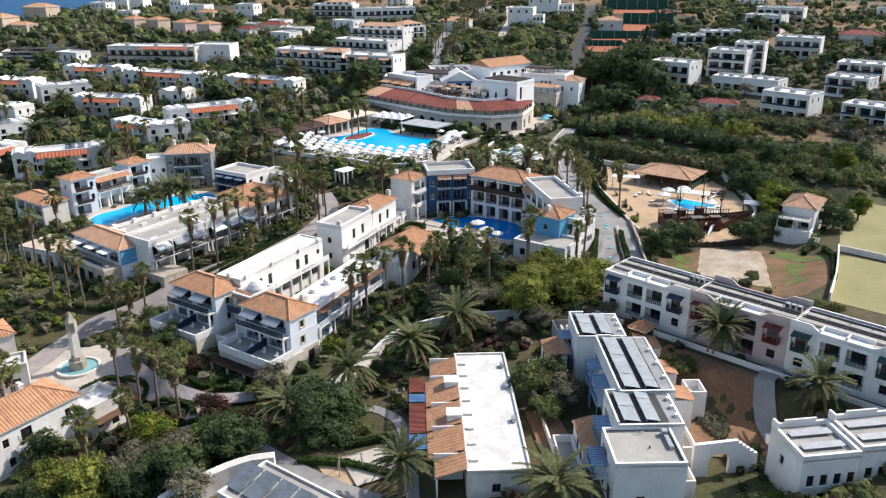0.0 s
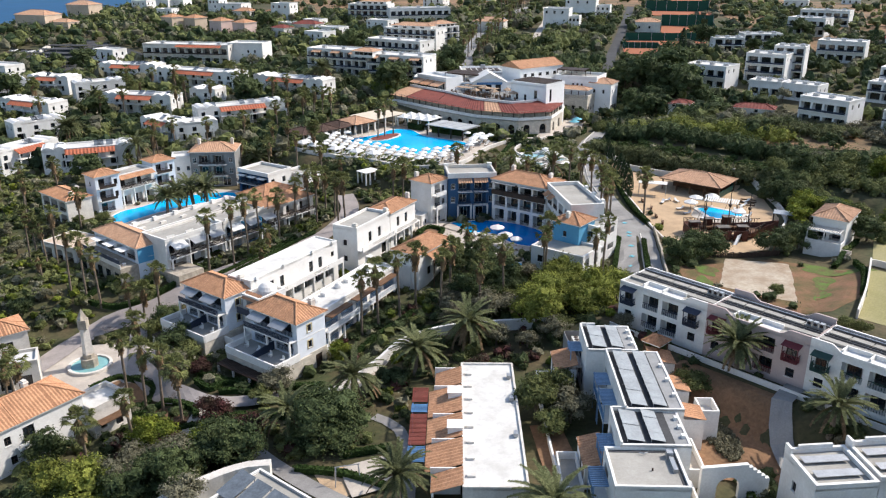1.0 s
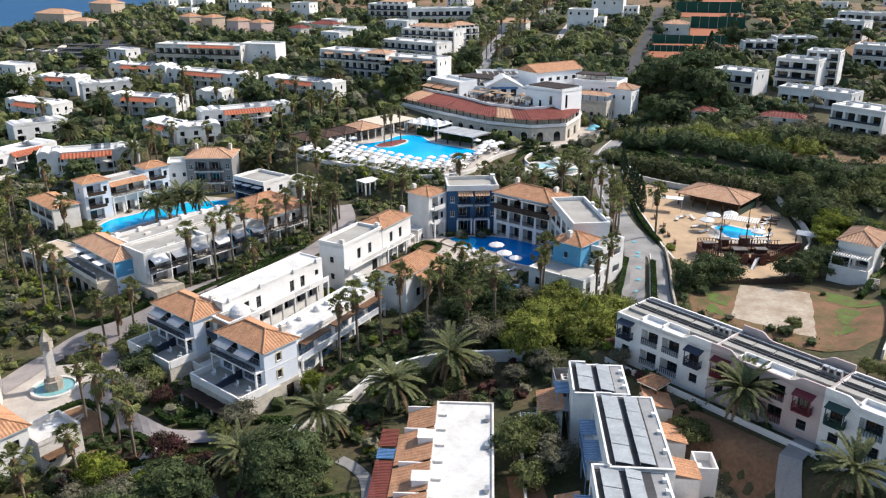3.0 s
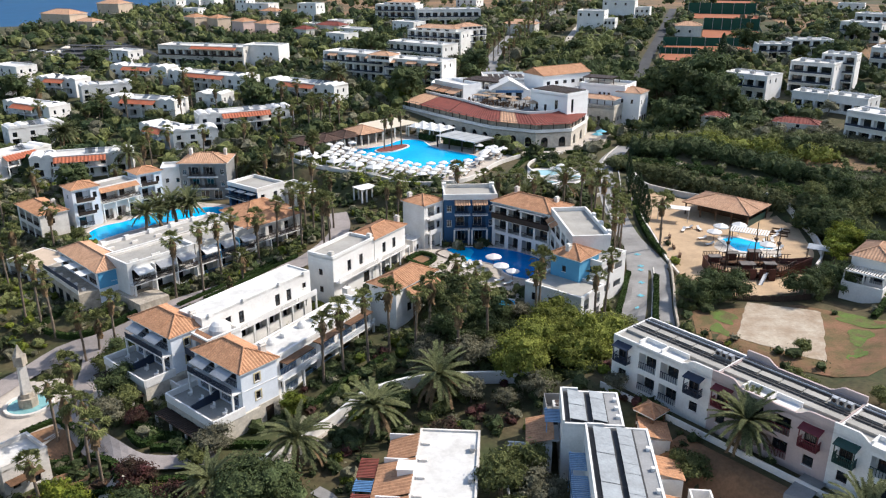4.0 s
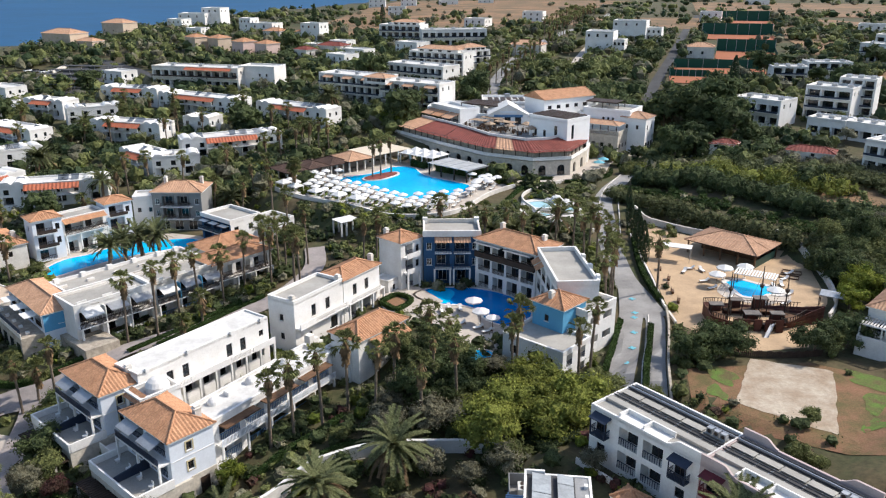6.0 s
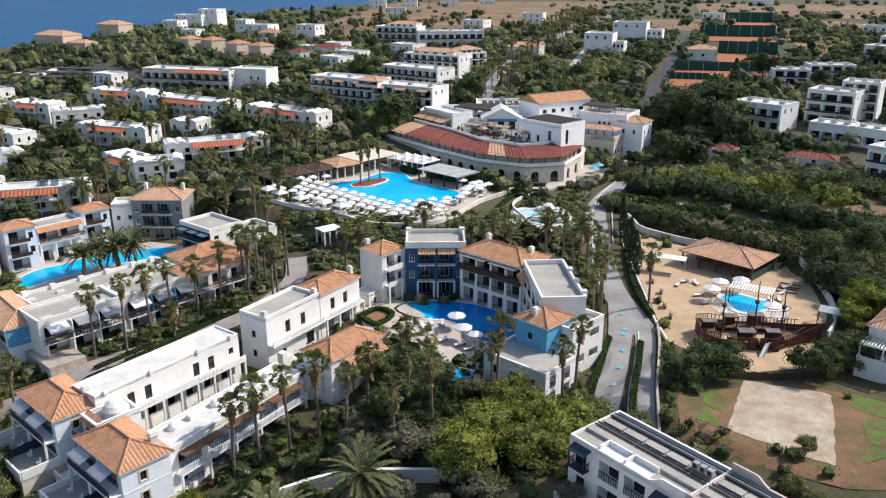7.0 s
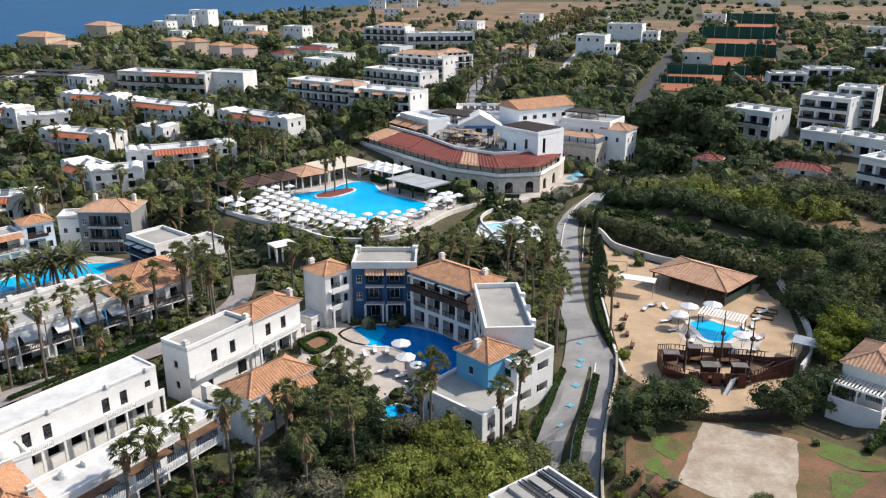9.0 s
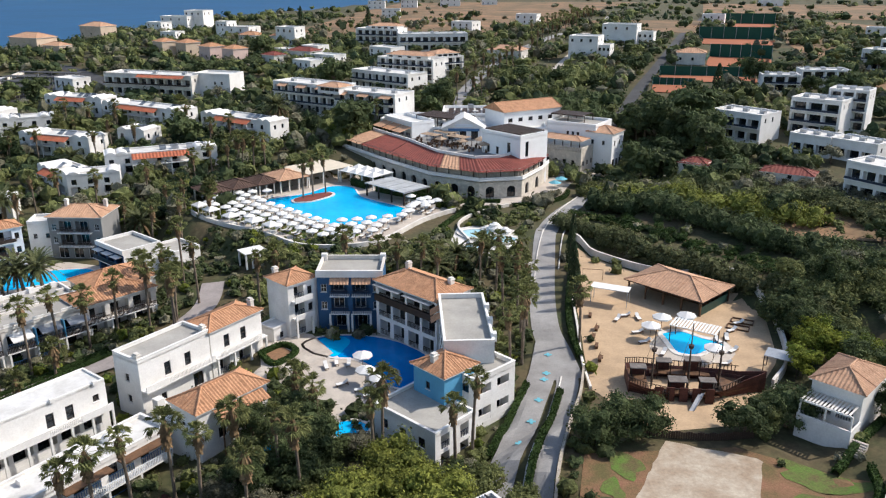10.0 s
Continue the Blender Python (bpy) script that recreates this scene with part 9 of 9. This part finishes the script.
for k in range(20):
    x, y = rnd(8, 48), rnd(112, 146)
    if clear(x, y, 1.4) and not near_road(x, y, 1.2) and not is_open(x, y):
        tree(random.choice(("olive", "mid", "olive", "dark")), x, y, rnd(0.5, 0.9))
for k in range(50):
    x, y = rnd(-90, -20), rnd(135, 215)
    if clear(x, y, 1.4) and not near_road(x, y, 2.0) and not is_open(x, y):
        tree(random.choice(("dark", "mid", "olive", "mid")), x, y, rnd(0.4, 0.75))


def cypress_mesh(seed, h, r):
    random.seed(seed)
    c = M()
    for k in range(900):
        f = rnd(0, 1)
        rr = r * math.sin(math.pi * min(1, f * 0.85 + 0.12)) ** 0.8
        a = rnd(0, 6.28)
        card(c, (rr * math.cos(a), rr * math.sin(a), f * h), 0.34, Vector((math.cos(a), math.sin(a), rnd(-0.2, 0.6))).normalized())
    return M().tube([(0, 0, -0.5), (0, 0, h * 0.8)], [0.18, 0.05], 6).mesh("trunk", BARK), c.mesh("crown", CYPLEAF)


CYP = [cypress_mesh(s, 7.5, 0.95) for s in (61, 62)]
for i, (x, y, s) in enumerate([(126.7, 328.8, 2.0), (150, 300, 1.5), (78, 246.3, 0.8), (74.9, 240, 0.7), (79.6, 243.8, 0.8), (64.8, 206.3, 1.0), (64.6, 201, 0.9), (64.4, 197.4, 1.1), (64.0, 193, 1.0), (63.8, 189.2, 1.05), (82.6, 241.3, 0.8), (63.4, 185, 0.9), (65.6, 211, 0.9), (66.4, 216, 0.8), (172, 330, 1.8), (-20, 560, 1.8), (-70, 600, 1.8), (215, 340, 1.6)]):
    th = thing("cypress", LABELS["cypress"], "tree", (x, y, G(x, y)), i * 50, "cypresses")
    for nm, me in zip(("trunk", "crown"), CYP[i % 2]):
        part(nm, me, None, th).scale = (s, s, s)


# garden shrubs, in five leaf colours
random.seed(5)
beds = [M() for _ in range(5)]
count = 0
while count < 7600:
    x, y = rnd(-110, 62), rnd(62, 262)
    if random.random() < 0.06:
        x, y = rnd(58, 130), rnd(66, 262)
    if noise.noise(Vector((x * 0.06, y * 0.06, 3))) < (-0.55 if y < 215 else -0.25) or not clear(x, y, 0.7) or is_open(x, y) or near_road(x, y, 0.9):
        count += 0.2
        continue
    count += 1
    near = y < 150
    r = rnd(0.5, 1.6)
    m = beds[(0 if noise.noise(Vector((x * 0.05, y * 0.05, 9))) > 0 else 1) if random.random() < (0.75 if x > -15 or y < 135 else 0.45) else random.choice((2, 3, 4) if y < 135 else (2, 0, 2, 3))]
    clump(m, (x, y, G(x, y) + r * 0.45), (r, r, r * rnd(0.6, 1.0)), 40 if near else 14, 0.27 if near else 0.5)
for m, leaf, nm in zip(beds, (MIDLEAF, DARKLEAF, OLIVELEAF, YELLEAF, REDLEAF), ("green", "dark green", "grey-green", "yellow-green", "reddish")):
    solo("shrubs", m, leaf, nm + " garden shrubs between paths and walls", "shrubs", "stuff")

m = M()
for j in range(9):
    for i in range(22):
        u, v = j / 8, i / 21
        x, y = 44.6 + 3.6 * u + 2.6 * v * (1 - v) + 0.6 * (1 - v) + rnd(-0.12, 0.12), 84.4 + 10.4 * v - 0.6 * u + rnd(-0.14, 0.14)
        if (u - 0.5) ** 2 * 3.4 + (v - 0.5) ** 2 * 3.4 < 1.0:
            clump(m, (x, y, G(x, y) + 0.4), (0.36, 0.4, 0.42), 16, 0.22)
solo("bedding_plants", m, OLIVELEAF, "rows of low brownish plants in red soil", "plants", "stuff")


# clipped hedges
def hedge(pts, w=0.9, h=0.9, leaf=None):
    line = smooth_line([(x, y) for x, y in pts], 0.6)
    m = M()
    for i, p in enumerate(line):
        d = (line[min(i + 1, len(line) - 1)] - line[max(i - 1, 0)]).normalized()
        n = Vector((-d.y, d.x))
        g = G(p.x, p.y)
        for _ in range(26):
            s, z = rnd(-0.5, 0.5), rnd(0, 1)
            if random.random() < 0.5:
                z = 1
            else:
                s = 0.5 if s > 0 else -0.5
            q = p + n * s * w + d * rnd(-0.3, 0.3)
            card(m, (q.x, q.y, g + z * h), 0.3)
    b = M()
    for i, p in enumerate(line):
        d = (line[min(i + 1, len(line) - 1)] - line[max(i - 1, 0)]).normalized()
        n = Vector((-d.y, d.x)) * w * 0.46
        g = G(p.x, p.y)
        for q, z in ((p - n, g - 0.3), (p - n, g + h * 0.93), (p + n, g + h * 0.93), (p + n, g - 0.3)):
            b.v.append((q.x, q.y, z))
    for i in range(len(line) - 1):
        for k in range(3):
            b.f.append((i * 4 + k, i * 4 + k + 1, i * 4 + k + 5, i * 4 + k + 4))
    th = thing("hedge", "clipped green garden hedge", "hedge", (0, 0, 0), 0, "hedges")
    part("core", b, HEDGELEAF, th)
    part("leaves", m, leaf or HEDGELEAF, th)


for pts in ([(50.8, 128), (53, 138), (55.6, 147.2), (58, 156.2)], [(47.5, 141), (50.5, 150), (53.4, 158.5)], [(62, 166), (61.5, 174), (62.3, 186), (64.3, 200)], [(-31, 156), (-24, 164), (-16, 173.5)], [(-26.6, 158), (-20, 166), (-12, 176)], [(-54.5, 151.5), (-49, 150), (-43, 151.6), (-38.6, 154.6), (-36, 158.6)], [(-34, 104), (-27, 104), (-22, 103)], [(-45.2, 122.9), (-41.3, 126.3), (-37.6, 121.6), (-33.2, 117.0), (-36.3, 112.9)], [(-34.6, 110.9), (-31, 113.7), (-27.4, 110.8), (-24.6, 107.6), (-23.8, 105)], [(-21.8, 111.9), (-19, 112.0), (-16.2, 111.2)], [(-26, 115.6), (-23.3, 112.9), (-21.6, 114.6), (-17, 115)], [(-2, 92), (4, 92.5)], [(11.4, 169.4), (14.2, 172.7), (16.9, 170.1), (14.4, 165.8), (11.4, 169.4)], [(-8, 90), (-2, 88), (4, 84)], [(56, 81), (58, 77.5), (63, 78.5)], [(46, 79), (46, 76.5)], [(42, 87), (41, 92)], [(3, 119), (9, 125), (18, 127)], [(-2, 121), (4, 127), (9, 133)], [(37, 243), (44, 247), (52, 247)], [(84, 120), (90, 130), (92, 136)], [(88, 136), (98, 146)]):
    hedge(pts)

for pts in ([(55, 243.5), (62, 245.5), (68, 251), (70, 257)], [(46, 240), (52, 241.5)], [(73, 262), (80, 270), (90, 272)], [(-20, 104.5), (-14, 104.8), (-8, 103)], [(-26, 118), (-20, 114.5), (-15, 113)], [(-12, 112.6), (-6, 112.5)], [(-44, 155), (-36, 164), (-30, 172)], [(-55.5, 152.4), (-52, 156.4), (-47.5, 158.6)], [(38, 224), (43, 236), (50, 240)]):
    hedge(pts)

for pts in ([(12.5, 263.5), (17, 259.5)], [(20, 257), (28, 251.5), (36, 246.5)], [(18.5, 266), (28, 256), (37, 250)]):
    hedge(pts, 1.3, 2.0, DARKLEAF)

# tree belts on the slope
random.seed(8)
def belt(pts, wid, n, r, leaf, label, h=1.0):
    line = smooth_line([(x, y) for x, y in pts], 1.0)
    m = M()
    for _ in range(n):
        p = random.choice(line)
        x, y = p.x + rnd(-wid, wid), p.y + rnd(-wid, wid)
        rr = r * rnd(0.6, 1.25)
        clump(m, (x, y, G(x, y) + rr * h), (rr, rr, rr * h * rnd(0.8, 1.15)), 84, 0.44, 0.6)
    solo("tree_belt", m, leaf, label, "hedge", "stuff")


belt([(64.6, 227.5), (72.2, 219), (79.8, 209.6), (86.7, 201.6), (93.8, 193.6), (99, 187), (104, 178)], 1.3, 150, 1.7, BELTLEAF, "clipped line of green tamarisk shrubs")
belt([(76, 243), (87, 232), (96.3, 220), (104, 209), (112, 200), (121, 192), (132, 186)], 2.6, 230, 2.2, DARKLEAF, "dark belt of dense shrubs", 1.1)
belt([(80, 252), (90, 241), (101, 231), (110, 224), (118, 220)], 3.6, 130, 2.2, PINELEAF, "light green belt of bushy trees", 0.9)
belt([(84, 258), (96, 248), (108, 240), (122, 232), (134, 218)], 4.5, 200, 2.0, BELTLEAF, "green belt of mixed shrubs", 0.9)
belt([(112, 256), (126, 246), (140, 228), (150, 205)], 7.0, 180, 1.7, OLIVELEAF, "dry grey-green scrub on the slope", 0.7)
belt([(38, 296), (-6, 312), (-34, 330), (-50, 338)], 4.0, 130, 2.2, DARKLEAF, "dark shrubs between the houses", 1.0)
belt([(90, 300), (84, 310), (70, 322), (86, 330)], 6.0, 110, 2.6, DARKLEAF, "dark trees behind the hotel", 1.2)
belt([(68, 350), (84, 372), (62, 372), (100, 380)], 8.0, 140, 2.6, MIDLEAF, "green trees beyond the hotel", 1.1)

belt([(74, 254), (79, 262), (86, 268), (96, 272)], 1.8, 60, 1.3, MIDLEAF, "green shrubs beside the hotel forecourt", 0.9)
belt([(58, 246), (63, 250), (67, 255)], 0.9, 22, 0.8, OLIVELEAF, "grey-green shrubs along the arcade", 0.9)

# darkest leaf colour here stands in for the shade in the ditch between belts
belt([(71, 236), (82, 222), (92, 208), (102, 196), (113, 184)], 3.0, 120, 1.1, HEDGELEAF, "low shrubs between the belts, dark leaf colour for the shadowed ditch", 0.6)
belt([(100, 176), (106, 184), (116, 178), (124, 172), (132, 170)], 6.0, 130, 1.8, MIDLEAF, "green shrubs beyond the beach wall", 0.9)
belt([(106, 196), (118, 190), (130, 182), (140, 176)], 5.0, 120, 1.8, DARKLEAF, "dark shrubs beyond the beach wall", 0.9)

# woods and scrub far off
def dry(x, y):
    """bare red fields with few bushes"""
    if y > 500 and -75 + 0.05 * (y - 500) < x < 62 + 0.33 * (y - 500):
        return random.random() < 0.78
    return x > 170 and y > 345 and noise.noise(Vector((x * 0.012, y * 0.02, 7))) > -0.1 and random.random() < 0.8


random.seed(9)
woods = [M() for _ in range(4)]
n = 0
while n < 7400:
    y = 235 + 480 * random.random() ** 1.25
    x = rnd(-215, 130 + y * 0.55)
    if noise.noise(Vector((x * 0.022, y * 0.022, 1))) < (-0.5 if y < 500 else -0.02) or (x < coast(y) + 25 and y > 300) or not clear(x, y, 1.5) or is_open(x, y, 1) or near_road(x, y, 2.2 if y < 300 else 0.6) or (60 < x < 106 and 143 < y < 240) or dry(x, y) or (x > 100 and y < 345 and random.random() < 0.4):
        n += 0.15
        continue
    n += 1
    r = rnd(1.0, 3.1) * (1.0 if y < 300 else 1.15)
    m = woods[random.choice((0, 0, 1, 1, 2, 3))]
    clump(m, (x, y, G(x, y) + r * 0.8), (r, r, r * rnd(0.7, 1.1)), 24 if y < 330 else 12, 0.8 if y < 330 else 1.2, 0.72, y > 330)
for _ in range(1500):
    y = rnd(620, 1250)
    x = rnd(coast(y) + 40, 150 + y * 0.6)
    r = rnd(1.8, 5.2)
    if not is_open(x, y, 6) and not dry(x, y) and noise.noise(Vector((x * 0.008, y * 0.008, 4))) > -0.15:
        clump(woods[random.choice((0, 1, 2, 3))], (x, y, G(x, y) + r * 0.5), (r, r, r * 0.65), 6, 1.8, 0.8, True)
for m, leaf, nm in zip(woods, (DARKLEAF, MIDLEAF, OLIVELEAF, CYPLEAF), ("dark green", "green", "grey-green", "blackish green")):
    solo("far_scrub", m, leaf, nm + " scrub and trees on the far slope", "scrub", "stuff")
random.seed(12)
for k in range(300):
    y = 205 + 230 * random.random()
    x = rnd(-140, 250) if k % 3 else rnd(105, 230)
    if not (x > 100 and k % 5 < 2) and clear(x, y, 2.5) and not is_open(x, y, 2) and not near_road(x, y, 3.5) and not (x < -10 and y > 330 and x < coast(y) + 60) and not (-34 < x < 58 and y < 232):
        tree(random.choice(("dark", "dark", "mid", "big", "olive", "mid")), x, y, rnd(0.8, 1.25))
